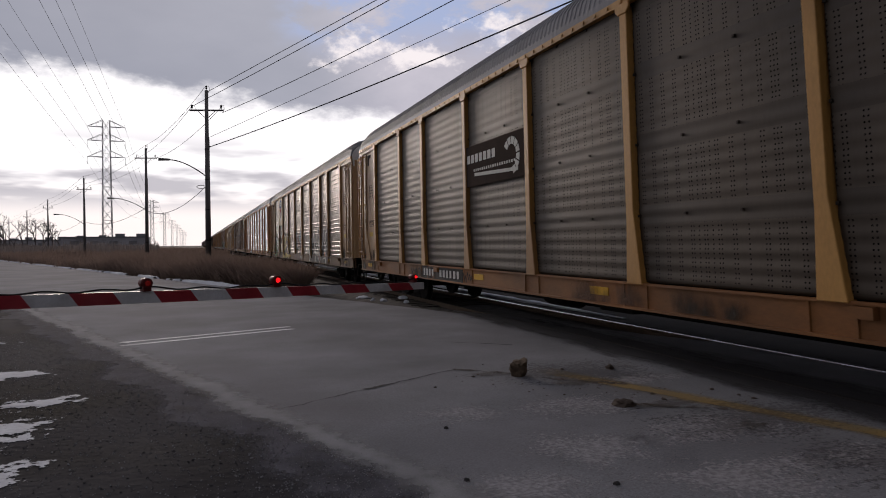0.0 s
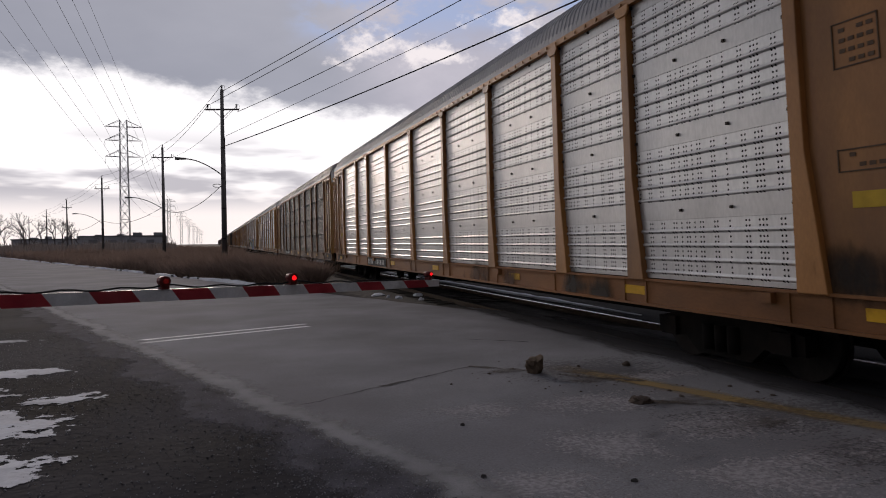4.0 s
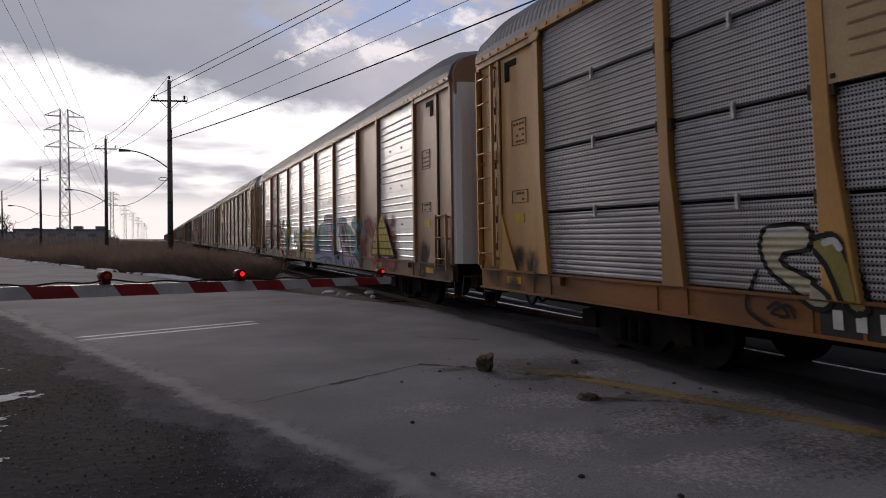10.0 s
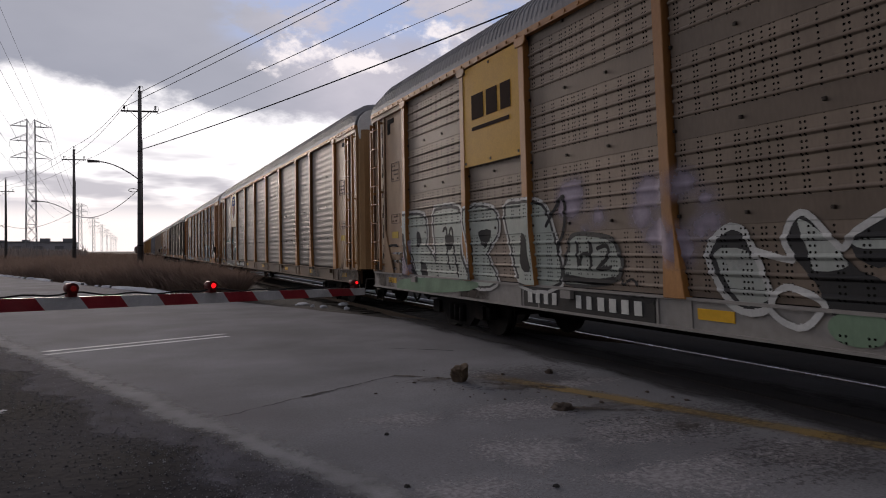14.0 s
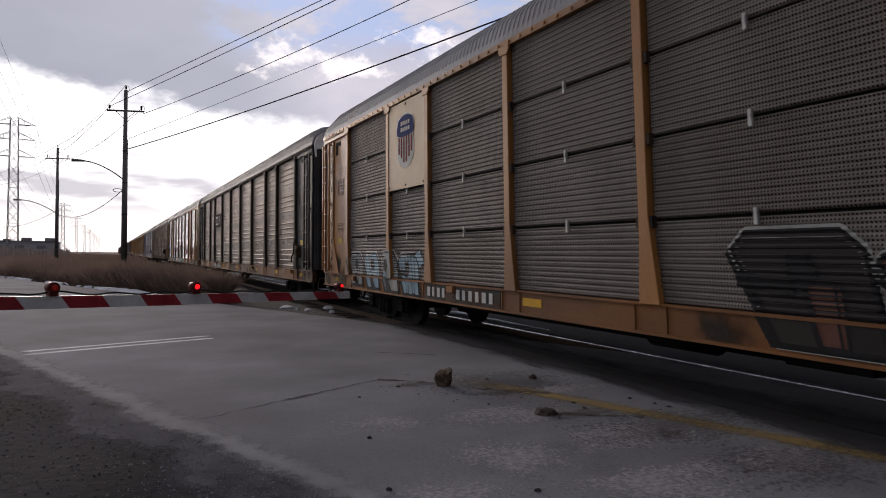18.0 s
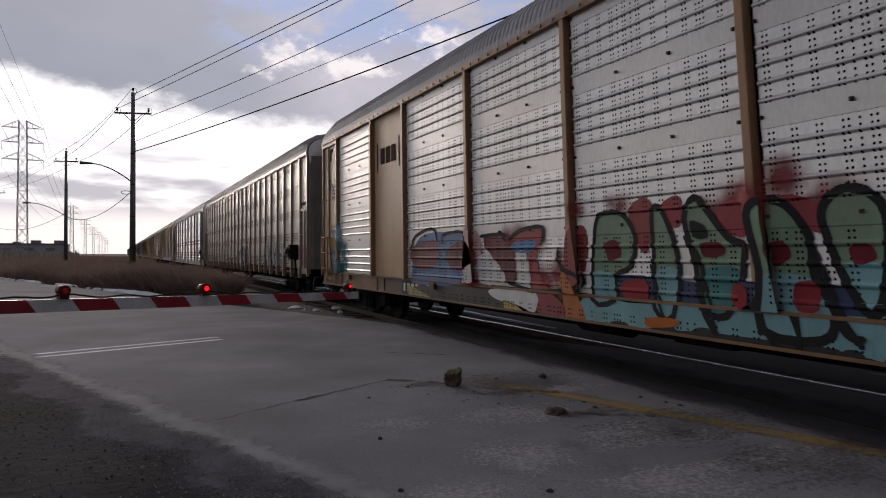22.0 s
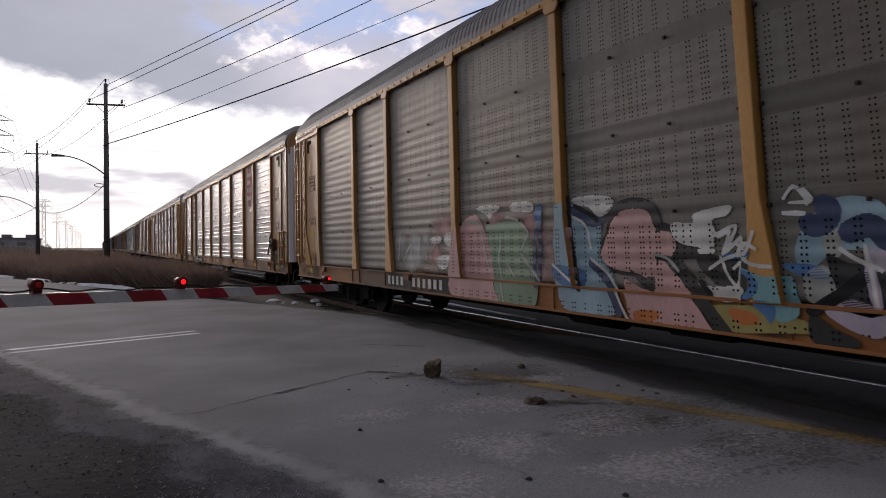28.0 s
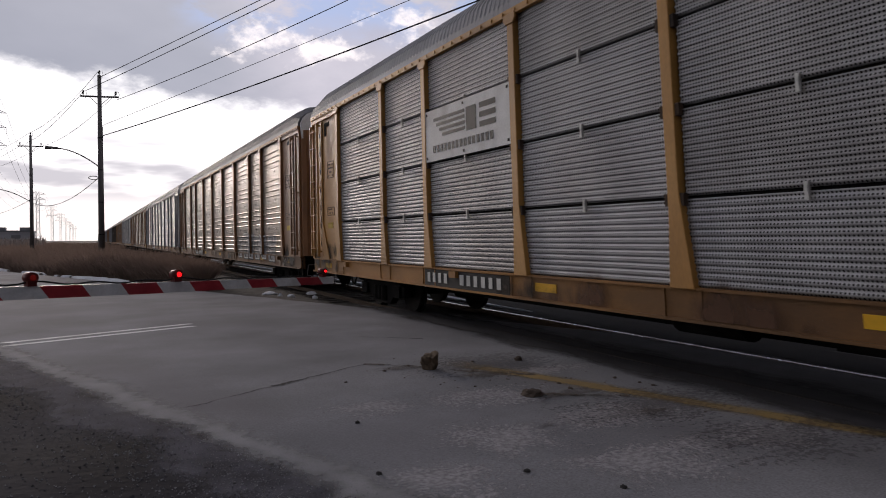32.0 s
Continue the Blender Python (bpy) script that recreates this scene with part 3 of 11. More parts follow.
def corner_plates(car, mat, seed, placards=True):
    """The plain steel ends of the sides, with their recess, slot and small placards."""
    def plate(bm):
        box(bm, -0.02, 0.04, 0.0, 2.0, DECK - 0.02, EAVE - 0.08)

    def rib(bm):
        box(bm, -0.05, -0.018, 0.70, 0.78, DECK, EAVE - 0.17)

    def seam(bm):
        box(bm, -0.024, -0.018, 0.64, 0.695, DECK + 0.05, EAVE - 0.2)
        box(bm, -0.024, -0.018, 0.785, 0.805, 1.9, EAVE - 0.2)
        box(bm, -0.024, -0.018, 1.965, 1.995, DECK, EAVE - 0.2)
        box(bm, -0.024, -0.018, 0.065, 0.085, DECK + 0.05, EAVE - 0.2)

    def hinge_gap(bm):
        seam(bm)
        for k in range(7):
            box(bm, -0.0245, -0.018, 0.54, 0.602, 1.3 + 0.45 * k, 1.42 + 0.45 * k)
            box(bm, -0.0245, -0.018, 0.58, 0.602, 1.42 + 0.45 * k, 1.6 + 0.45 * k)

    def edge(bm):
        box(bm, -0.06, -0.018, -0.02, 0.06, DECK, EAVE - 0.17)

    def header(bm):
        box(bm, -0.07, -0.018, -0.02, 2.0, EAVE - 0.17, EAVE - 0.075)

    def gusset(bm):
        prism(bm, [(0.785, DECK), (1.25, DECK), (0.785, 1.9)], -0.05, -0.018, "x")

    def slot(bm):
        box(bm, -0.03, 0.0, 0.95, 1.1, 4.0, 4.32)
        box(bm, -0.03, 0.0, 0.95, 1.32, 4.22, 4.32)

    def placard(bm):
        rng = random.Random(seed)
        for y0, y1, z0, z1 in ((1.15, 1.6, 2.95, 3.35), (1.12, 1.62, 2.05, 2.25)):
            t = 0.012
            for a in ((y0, y1, z0, z0 + t), (y0, y1, z1 - t, z1), (y0, y0 + t, z0, z1), (y1 - t, y1, z0, z1)):
                box(bm, -0.028, -0.018, *a)
            for r in range(int((z1 - z0) / 0.09)):
                for k in range(4):
                    a = y0 + 0.05 + k * 0.09
                    if rng.random() < 0.75:
                        box(bm, -0.026, -0.018, a, a + 0.06, z0 + 0.04 + r * 0.09, z0 + 0.075 + r * 0.09)

    def yellow(bm):
        box(bm, -0.027, -0.018, 1.15, 1.5, 1.74, 1.88)

    for side, st in ((-1, 0), (1, math.pi)):
        for e in (-1, 1):
            # mesh runs from the corner inwards
            ob = piece("corner_plate", simple("corner_plate", [mat], plate), car, (side * PLANE, e * HALF, 0))
            ob.scale = (-side, -e, 1)
            for nm, fn in (("stiffener", rib), ("corner_angle", edge), ("header", header), ("gusset", gusset)):
                k = piece(nm, simple(nm, [mat], fn), ob)
            if side < 0:
                for nm, fn, m in (("seam", hinge_gap if e > 0 else seam, M["seam"]), ("vent_slot", slot, M["black"]), ("placard", placard, M["placard_ink"]), ("warning_plate", yellow, M["warning"])):
                    if nm in ("vent_slot", "seam") or placards:
                        k = piece(nm, simple(nm + "|%d" % (seed if nm == "placard" else e), [m], fn), car, (side * PLANE, e * HALF, 0))
                        if nm in ("placard", "seam"):
                            tagged(k, kind="stuff")
                        k.scale = (1, -e, 1)


M["grimy"] = surf("grimy_rusted_steel", (0.045, 0.03, 0.022), (0.09, 0.058, 0.038), 3, 0.8, 0, 0.3, stain=(0.022, 0.018, 0.016), stain_amount=0.8)
M["lever"] = plain("lever_grey", (0.11, 0.1, 0.092))
M["seam"] = surf("dirt_filled_seam", (0.012, 0.009, 0.008), (0.03, 0.02, 0.015), 6, 0.9, 0, 0.1, spec=0.05)
M["placard_ink"] = plain("placard_ink", (0.12, 0.078, 0.05))
M["warning"] = plain("warning_yellow", (0.55, 0.36, 0.04), 0.5)


def side_sills(car, mat, z0=0.66, z1=0.99):
    def sill(bm):
        box(bm, -0.02, 0.10, -HALF + 0.02, HALF - 0.02, z0, z1)
        box(bm, -0.06, 0.0, -HALF + 0.02, HALF - 0.02, z0, z0 + 0.03)
        box(bm, -0.05, 0.0, -HALF + 0.02, HALF - 0.02, z1 - 0.02, z1 + 0.01)
        for p in POSTS:
            box(bm, -0.035, 0.0, p - 0.25, p - 0.22, z0 + 0.03, z1 - 0.02)
            box(bm, -0.035, 0.0, p + 0.22, p + 0.25, z0 + 0.03, z1 - 0.02)
        for k in (-11.2, -4.6, 5.9, 11.0):
            box(bm, -0.09, 0.0, k, k + 0.22, z1 - 0.13, z1 - 0.03)

    def deck(bm):
        box(bm, -1.4, 1.4, -HALF + 0.05, HALF - 0.05, 0.93, 0.985)

    for side, turn in ((-1, 0), (1, math.pi)):
        piece("side_sill", simple("side_sill|%.2f" % z0, [mat], sill), car, (side * 1.44, 0, 0), turn)
    piece("deck", simple("deck", [M["black"]], deck), car)


def number_board(car, board_mat, seed, spots=((7.1, 2.65),), z0=0.69):
    """Dark boards on the sill with pale strokes, and the yellow reflectors."""
    for i, (y, w) in enumerate(spots):
        bm = bmesh.new()
        box(bm, -0.01, 0.005, y - w, y, z0, 0.96)
        b = part("number_board", bm, board_mat, car)
        b.location = (-1.462, 0, 0)
        bm = bmesh.new()
        rng = random.Random(seed + i)
        glyph_bars(bm, -0.012, y - 0.12, z0 + 0.06, 0.8, 0.16, 4, rng, 0, -1)
        glyph_bars(bm, -0.012, y - 1.25, z0 + 0.06, 1.3, 0.16, 6, rng, 0, -1)
        s = part("stencil", bm, M["plate_white"], b)
        tagged(s, kind="stuff")
    def refl(bm):
        box(bm, -0.006, 0.004, 0, 0.45, 0.79, 0.9)
    for y in (-12.6, -9.1, -5.4, -0.8, 3.4, 5.4, 12.2):
        piece("reflector", simple("reflector", [M["reflector"]], refl), car, (-1.462, y, 0))


def eave_trim(car, mat):
    def trim(bm):
        box(bm, -0.09, 0.06, -HALF, HALF, EAVE - 0.07, EAVE + 0.02)
        for i in range(90):
            y = -HALF + 0.2 + i * 0.3
            box(bm, -0.105, -0.09, y, y + 0.04, EAVE - 0.045, EAVE - 0.005)
    for side, turn in ((-1, 0), (1, math.pi)):
        piece("eave_rail", simple("eave_rail", [mat], trim), car, (side * PLANE, 0, 0), turn)


def clips(car, mat):
    """The small pale straps across the joints between the sheets."""
    def clip(bm):
        box(bm, -0.06, -0.03, -0.02, 0.02, -0.075, 0.075)
        box(bm, -0.065, -0.05, -0.012, 0.012, -0.03, 0.05, 0)
    for i, w in enumerate(BAYS):
        for k in (1, 2, 3):
            piece("joint_clip", simple("joint_clip", [mat], clip), car, (-PLANE, POSTS[i] + w * 0.5, DECK + 0.885 * k - 0.03))


def brackets(car):
    """Dark clamps where the joints between the sheets meet the posts."""
    def clamp(bm):
        for s in (-1, 1):
            box(bm, -0.07, 0.0, s * 0.1 - 0.026, s * 0.1 + 0.026, -0.075, 0.05)
        rod(bm, (-0.05, -0.11, -0.01), (-0.05, 0.11, -0.01), 0.012, 0.012, 6)
    for p in POSTS[1:-1]:
        for k in (1, 2, 3):
            piece("joint_bracket", simple("joint_bracket", [M["grimy"]], clamp), car, (-PLANE, p, DECK + 0.885 * k - 0.02))


def hand_brake(car):
    """The lever, housing and chain of a hand brake on a leading corner."""
    def housing(bm):
        prism(bm, [(1.42, 1.36), (1.72, 1.36), (1.76, 1.6), (1.6, 1.74), (1.44, 1.68)], -0.16, -0.02, "x")
        rod(bm, (-0.18, 1.58, 1.52), (-0.02, 1.58, 1.52), 0.1, 0.1, 14)

    def lever(bm):
        tube(bm, [(-0.2, 1.58, 1.52), (-0.22, 1.5, 1.75), (-0.2, 1.38, 1.92)], 0.02, 6)
        tube(bm, [(-0.2, 1.58, 1.52), (-0.22, 1.72, 1.4), (-0.21, 1.8, 1.22)], 0.018, 6)

    def chain(bm):
        tube(bm, [(-0.08, 1.55, 1.38), (-0.09, 1.53, 1.1), (-0.07, 1.58, 0.8), (-0.04, 1.6, 0.62)], 0.022, 6)

    hb = new("hand_brake")
    hb.parent, hb.location = car, (-PLANE, -HALF, 0)
    piece("housing", simple("brake_housing", [M["grimy"]], housing), hb)
    piece("brake_lever", simple("brake_lever", [M["wheel"]], lever), hb)
    piece("chain", simple("brake_chain", [M["grimy"]], chain), hb)


CARS = []


def grimed(mat):
    """The same paint as it looks on a sill: rust, soot and bare patches over most of it."""
    tint = {"orange_ochre_paint": (0.38, 0.155, 0.046), "faded_tan_paint": (0.3, 0.17, 0.08), "rusty_tan_paint": (0.25, 0.15, 0.085), "yellow_ochre_paint": (0.5, 0.235, 0.06), "sun_bleached_brown_paint": (0.26, 0.14, 0.075), "grimy_red_brown_paint": (0.24, 0.12, 0.05)}.get(mat.name)
    if not tint:
        return mat
    key = "grimed_" + mat.name
    if key not in M:
        M[key] = surf(key, tuple(v * 0.45 for v in tint), tuple(v * 0.85 for v in tint), 0.9, 0.65, 0, 0.1, 26, stain=(0.045, 0.028, 0.02), stain_amount=0.75, stretch=(1, 0.6, 1.6))
    return M[key]


def base_car(label):
    car = new("railcar")
    tagged(car, label, "railcar", "cars of the freight train")
    CARS.append(car)
    return car


def rack_car(label, style, skin, steel, sill, roof, ends=None, ladder_mat=None, white=None, solid=(), flare="gusset", bolt=True, board=True, seed=1, boards=((7.1, 2.65),), ladders=True, skin_rows=None, doors=None):
    """A carrier with posts and side sheets. solid: bays closed with plain steel."""
    car = base_car(label)
    ends = ends or steel
    under_gear(car, sill)
    side_sills(car, grimed(sill))
    for side, turn in ((-1, 0.0), (1, math.pi)):
        for i, w in enumerate(BAYS):
            y0 = POSTS[i]
            loc = (side * PLANE, y0 if side < 0 else y0 + w, 0)
            if i in solid:
                piece("solid_panel", sheet("flat", w, DECK, EAVE - 0.05, (ends, M["bolt"])), car, loc, turn)
            elif style == "fine" and side < 0:
                for k in range(4):
                    z0 = DECK + 0.885 * k
                    piece("side_panel", sheet("fine", w, z0 + 0.002, z0 + 0.853, (skin, M["bolt"])), car, loc, turn)
            elif skin_rows and side < 0:
                for z0, z1, m in skin_rows:
                    piece("side_panel", sheet(style, w, z0, z1, (m, M["bolt"]), bolt), car, loc, turn)
            else:
                piece("side_panel", sheet(style, w, DECK + 0.01, EAVE - 0.05, (skin, M["bolt"]), bolt), car, loc, turn)
        # black backing added behind the sheets, so gaps show the dark of the interior
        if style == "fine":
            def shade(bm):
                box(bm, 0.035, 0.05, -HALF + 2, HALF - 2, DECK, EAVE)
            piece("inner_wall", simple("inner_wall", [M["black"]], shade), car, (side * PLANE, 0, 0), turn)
        for p in POSTS:
            piece("post", post_mesh(steel, flare, DECK - 0.02), car, (side * PLANE, p, 0), turn)
        if ladders:
            for e in (-1, 1):
                ladder(car, e, side, ladder_mat or steel)
        else:
            for e in (-1, 1):
                ladder(car, e, side, ladder_mat or steel, 1.0, 1.95)
    corner_plates(car, ends, seed)
    eave_trim(car, steel)
    end_doors(car, doors or ends, white or M["gable_white"], not doors)
    piece("roof", roof_mesh(roof), car)
    if style == "fine":
        clips(car, M["clip"])
        brackets(car)
    if board:
        number_board(car, M["board"], seed, boards)
    return car


M["door_silver"] = surf("bright_steel_door", (0.7, 0.7, 0.7), (0.82, 0.82, 0.82), 1.2, 0.35, 0.0, 0.05, stain=(0.5, 0.48, 0.46), stain_amount=0.4, stretch=(3, 3, 0.3))
M["bolt"] = plain("bolt_heads", (0.04, 0.032, 0.026), 0.6, 0.3)
M["board"] = surf("number_board_black", (0.018, 0.018, 0.018), (0.035, 0.032, 0.03), 5, 0.7)
M["clip"] = plain("pale_clip", (0.5, 0.5, 0.48), 0.5, 0.3)
M["gable_white"] = surf("gable_white", (0.72, 0.72, 0.7), (0.84, 0.84, 0.82), 3, 0.6, 0, 0.05, stain=(0.2, 0.16, 0.13))

GALV = dict(rough=0.42, metal=0.45)
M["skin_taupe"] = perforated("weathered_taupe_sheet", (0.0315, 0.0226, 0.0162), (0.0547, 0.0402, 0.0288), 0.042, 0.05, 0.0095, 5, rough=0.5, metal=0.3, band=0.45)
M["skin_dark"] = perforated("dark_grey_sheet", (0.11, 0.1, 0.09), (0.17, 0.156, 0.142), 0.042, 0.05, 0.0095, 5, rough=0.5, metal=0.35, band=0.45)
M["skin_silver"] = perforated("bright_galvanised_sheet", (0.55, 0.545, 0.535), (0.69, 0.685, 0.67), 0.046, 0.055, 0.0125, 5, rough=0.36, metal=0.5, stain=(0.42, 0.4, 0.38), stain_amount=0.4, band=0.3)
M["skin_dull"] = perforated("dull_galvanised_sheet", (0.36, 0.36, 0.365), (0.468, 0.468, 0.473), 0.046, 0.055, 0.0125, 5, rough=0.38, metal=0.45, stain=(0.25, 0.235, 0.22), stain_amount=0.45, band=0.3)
M["skin_grey"] = perforated("grey_corrugated_sheet", (0.295, 0.295, 0.305), (0.43, 0.43, 0.44), 0.035, 0.0342, 0.0095, 1, rough=0.45, metal=0.45, stain=(0.17, 0.15, 0.13), stain_amount=0.35)
M["skin_grime"] = perforated("grimy_corrugated_sheet", (0.138, 0.118, 0.105), (0.22, 0.193, 0.175), 0.035, 0.0342, 0.0095, 1, rough=0.62, metal=0.15)
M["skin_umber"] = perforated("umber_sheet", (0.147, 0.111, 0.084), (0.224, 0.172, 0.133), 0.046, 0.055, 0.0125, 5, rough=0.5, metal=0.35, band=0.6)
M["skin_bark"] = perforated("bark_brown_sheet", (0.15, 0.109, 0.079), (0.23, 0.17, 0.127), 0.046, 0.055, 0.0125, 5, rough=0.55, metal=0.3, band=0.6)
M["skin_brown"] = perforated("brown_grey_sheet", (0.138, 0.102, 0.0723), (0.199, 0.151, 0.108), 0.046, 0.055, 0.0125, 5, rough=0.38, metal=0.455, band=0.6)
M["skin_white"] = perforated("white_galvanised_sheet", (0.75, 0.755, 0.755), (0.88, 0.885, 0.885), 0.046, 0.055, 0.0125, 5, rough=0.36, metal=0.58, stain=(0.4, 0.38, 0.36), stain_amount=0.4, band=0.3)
M["tan"] = surf("faded_tan_paint", (0.34, 0.195, 0.085), (0.46, 0.28, 0.13), 1.6, 0.45, 0, 0.06, stain=(0.15, 0.08, 0.04), stain_amount=0.7, stretch=(1, 1, 0.4))
M["yellow"] = surf("yellow_ochre_paint", (0.45, 0.225, 0.058), (0.56, 0.3, 0.085), 1.6, 0.45, 0, 0.06, stain=(0.2, 0.10, 0.04), stain_amount=0.7, stretch=(1, 1, 0.4))
M["orange"] = surf("orange_ochre_paint", (0.36, 0.155, 0.045), (0.47, 0.22, 0.065), 1.6, 0.45, 0, 0.06, stain=(0.14, 0.07, 0.035), stain_amount=0.7, stretch=(1, 1, 0.4))
M["redbrown"] = surf("grimy_red_brown_paint", (0.22, 0.105, 0.045), (0.31, 0.155, 0.07), 1.3, 0.5, 0, 0.08, stain=(0.10, 0.055, 0.03), stain_amount=0.6)
M["brown"] = surf("sun_bleached_brown_paint", (0.35, 0.195, 0.1), (0.44, 0.26, 0.145), 1.4, 0.42, 0, 0.06, stain=(0.17, 0.1, 0.06), stain_amount=0.5)
M["rusty"] = surf("rusty_tan_paint", (0.30, 0.18, 0.10), (0.40, 0.26, 0.15), 1.8, 0.55, 0, 0.08, stain=RUST, stain_amount=0.7)
M["night"] = surf("black_paint", (0.014, 0.014, 0.016), (0.034, 0.034, 0.037), 2, 0.58, 0, 0.05, stain=(0.06, 0.052, 0.047), spec=0.2)
M["darkpost"] = surf("dark_brown_steel", (0.0338, 0.0273, 0.0234), (0.0624, 0.0507, 0.0429), 2, 0.8, 0, 0.06, stain=(0.07, 0.052, 0.04), spec=0.1)
M["grey_steel"] = surf("blue_grey_paint", (0.2, 0.212, 0.236), (0.285, 0.297, 0.325), 2, 0.4, 0.1, 0.05, stain=(0.13, 0.12, 0.12))
M["roof_grey"] = surf("roof_grey", (0.15, 0.15, 0.16), (0.23, 0.23, 0.245), 1.2, 0.58, 0.2, 0.08, stain=(0.12, 0.10, 0.1), stain_amount=0.5)
M["roof_pale"] = surf("roof_pale_galvanised", (0.24, 0.245, 0.26), (0.34, 0.345, 0.365), 1.2, 0.58, 0.2, 0.06, stain=(0.24, 0.22, 0.21), stain_amount=0.5)
M["roof_stained"] = surf("roof_stained", (0.12, 0.105, 0.11), (0.27, 0.25, 0.25), 2.2, 0.55, 0.2, 0.1, stain=(0.36, 0.33, 0.32), stain_amount=0.6)
M["auto_tan"] = surf("smooth_tan_paint", (0.285, 0.192, 0.122), (0.36, 0.248, 0.166), 1.1, 0.34, 0.0, 0.02, stain=(0.15, 0.11, 0.08), stain_amount=0.5, spec=0.6)
M["auto_holes"] = perforated("smooth_tan_perforated", (0.285, 0.192, 0.122), (0.36, 0.248, 0.166), 0.058, 0.056, 0.0175, 1, rough=0.35, metal=0.0, stain=(0.2, 0.15, 0.1))
M["auto_post"] = surf("grey_tan_post", (0.28, 0.215, 0.165), (0.36, 0.28, 0.22), 2, 0.3, 0.1, 0.05, stain=(0.2, 0.14, 0.09))
M["red"] = surf("red_paint", (0.2, 0.025, 0.03), (0.28, 0.045, 0.05), 2, 0.8, 0, 0.05, spec=0.1)
M["taupe_end"] = surf("dark_taupe_paint", (0.12, 0.10, 0.085), (0.17, 0.145, 0.125), 2, 0.42, 0, 0.05, stain=(0.08, 0.06, 0.05))


def smooth_car(label):
    """The tall smooth-sided carrier with many narrow bays and punched bands."""
    car = base_car(label)
    skin, holes, post = M["auto_tan"], M["auto_holes"], M["auto_post"]
    under_gear(car, M["black"])
    n, w = 22, 1.142
    y0 = -HALF + 1.05
    bands = ((DECK + 0.02, DECK + 0.42, 1), (DECK + 0.42, 1.92, 0), (1.92, 2.18, 1), (2.18, 2.66, 0), (2.66, 2.92, 1), (2.92, 3.42, 0), (3.42, 3.72, 1), (3.72, 4.18, 0), (4.18, 4.36, 1), (4.36, EAVE - 0.06, 0))

    def panel(bm):
        for a, b, mi in bands:
            box(bm, -0.02, 0.03, 0.02, w - 0.02, a, b, mi)
        for z in (1.95, 2.7, 3.45, 4.2):
            for y in (0.06, w * 0.5, w - 0.06):
                box(bm, -0.032, -0.02, y - 0.015, y + 0.015, z - 0.08, z - 0.05, 2)

    def upright(bm):
        box(bm, -0.07, 0.03, -0.05, 0.05, 0.74, EAVE - 0.04)
        box(bm, -0.085, 0.03, -0.062, 0.062, 0.72, 1.04)

    def lower(bm):
        box(bm, 0.03, 0.12, -HALF + 0.3, HALF - 0.3, 0.74, 1.0)

    def dash(bm):
        for k in range(5):
            box(bm, 0.018, 0.03, 0.12 + k * 0.18, 0.30 + k * 0.18, 0.85, 0.93, k % 2)

    def corner(bm):
        box(bm, -0.02, 0.04, 0.0, 1.05, 0.86, EAVE - 0.04)
        box(bm, -0.07, 0.0, 0.0, 0.09, 0.8, EAVE - 0.04)
        box(bm, -0.07, 0.0, 0.95, 1.05, 0.72, EAVE - 0.04)

    def recess(bm):
        box(bm, -0.03, -0.015, 0.2, 0.85, 3.0, 3.1)
        box(bm, -0.03, -0.015, 0.78, 0.85, 2.88, 3.0)

    def hatch(bm):
        for a in ((0.2, 0.26, 1.05, 2.9), (0.82, 0.88, 1.05, 2.9), (0.2, 0.88, 2.84, 2.9)):
            box(bm, -0.06, -0.015, *a)

    for side, turn in ((-1, 0), (1, math.pi)):
        for i in range(n):
            y = y0 + i * w
            piece("side_panel", simple("smooth_panel", [skin, holes, M["bolt"]], panel), car, (side * PLANE, y if side < 0 else y + w, 0), turn)
        for i in range(n + 1):
            piece("post", simple("smooth_post", [post], upright), car, (side * PLANE, y0 + i * w, 0), turn)
        piece("side_sill", simple("smooth_sill", [M["black"]], lower), car, (side * PLANE, 0, 0), turn)
        for i in range(n):
            y = y0 + i * w
            piece("marker_strip", simple("marker_strip", [M["redbrown"], M["red"]], dash), car, (side * PLANE, y if side < 0 else y + w, 0), turn)
        for e in (-1, 1):
            ob = piece("corner_plate", simple("smooth_corner", [skin], corner), car, (side * PLANE, e * HALF, 0))
            ob.scale = (-side, -e, 1)
            ob = piece("vent_slot", simple("smooth_slot", [M["black"]], recess), car, (side * PLANE, e * HALF, 0))
            ob.scale = (-side, -e, 1)
            ob = piece("ladder_frame", simple("ladder_frame", [post], hatch), car, (side * PLANE, e * HALF, 0))
            ob.scale = (-side, -e, 1)
            ladder(car, e, side, post, 1.15, 2.8)
    eave_trim(car, post)
    end_doors(car, M["taupe_end"], M["gable_white"], False)
    piece("roof", roof_mesh(M["roof_grey"]), car)

    def gear(bm):
        box(bm, -0.34, -0.02, 2.05, 2.75, 1.42, 1.62)
        box(bm, -0.3, -0.02, 1.95, 2.2, 1.3, 1.78)
        rod(bm, (-0.2, 2.15, 1.55), (-0.2, 2.7, 1.55), 0.16, 0.16, 14)
        tube(bm, [(-0.1, 2.1, 1.3), (-0.1, 2.0, 0.85)], 0.03)
    ob = piece("brake_box", simple("brake_box", [M["black"]], gear), car, (-PLANE, -HALF - 0.7, 0))
    bm = bmesh.new()
    box(bm, -0.014, -0.008, 0.0, 3.6, 1.46, 1.7)
    b = part("number_board", bm, M["taupe_end"], car)
    b.location = (-PLANE - 0.012, 5.45, 0)
    bm = bmesh.new()
    rng = random.Random(44)
    glyph_bars(bm, -0.014, 3.4, 1.5, 0.7, 0.16, 2, rng, 0, -1)
    glyph_bars(bm, -0.014, 2.4, 1.5, 2.2, 0.16, 6, rng, 0, -1)
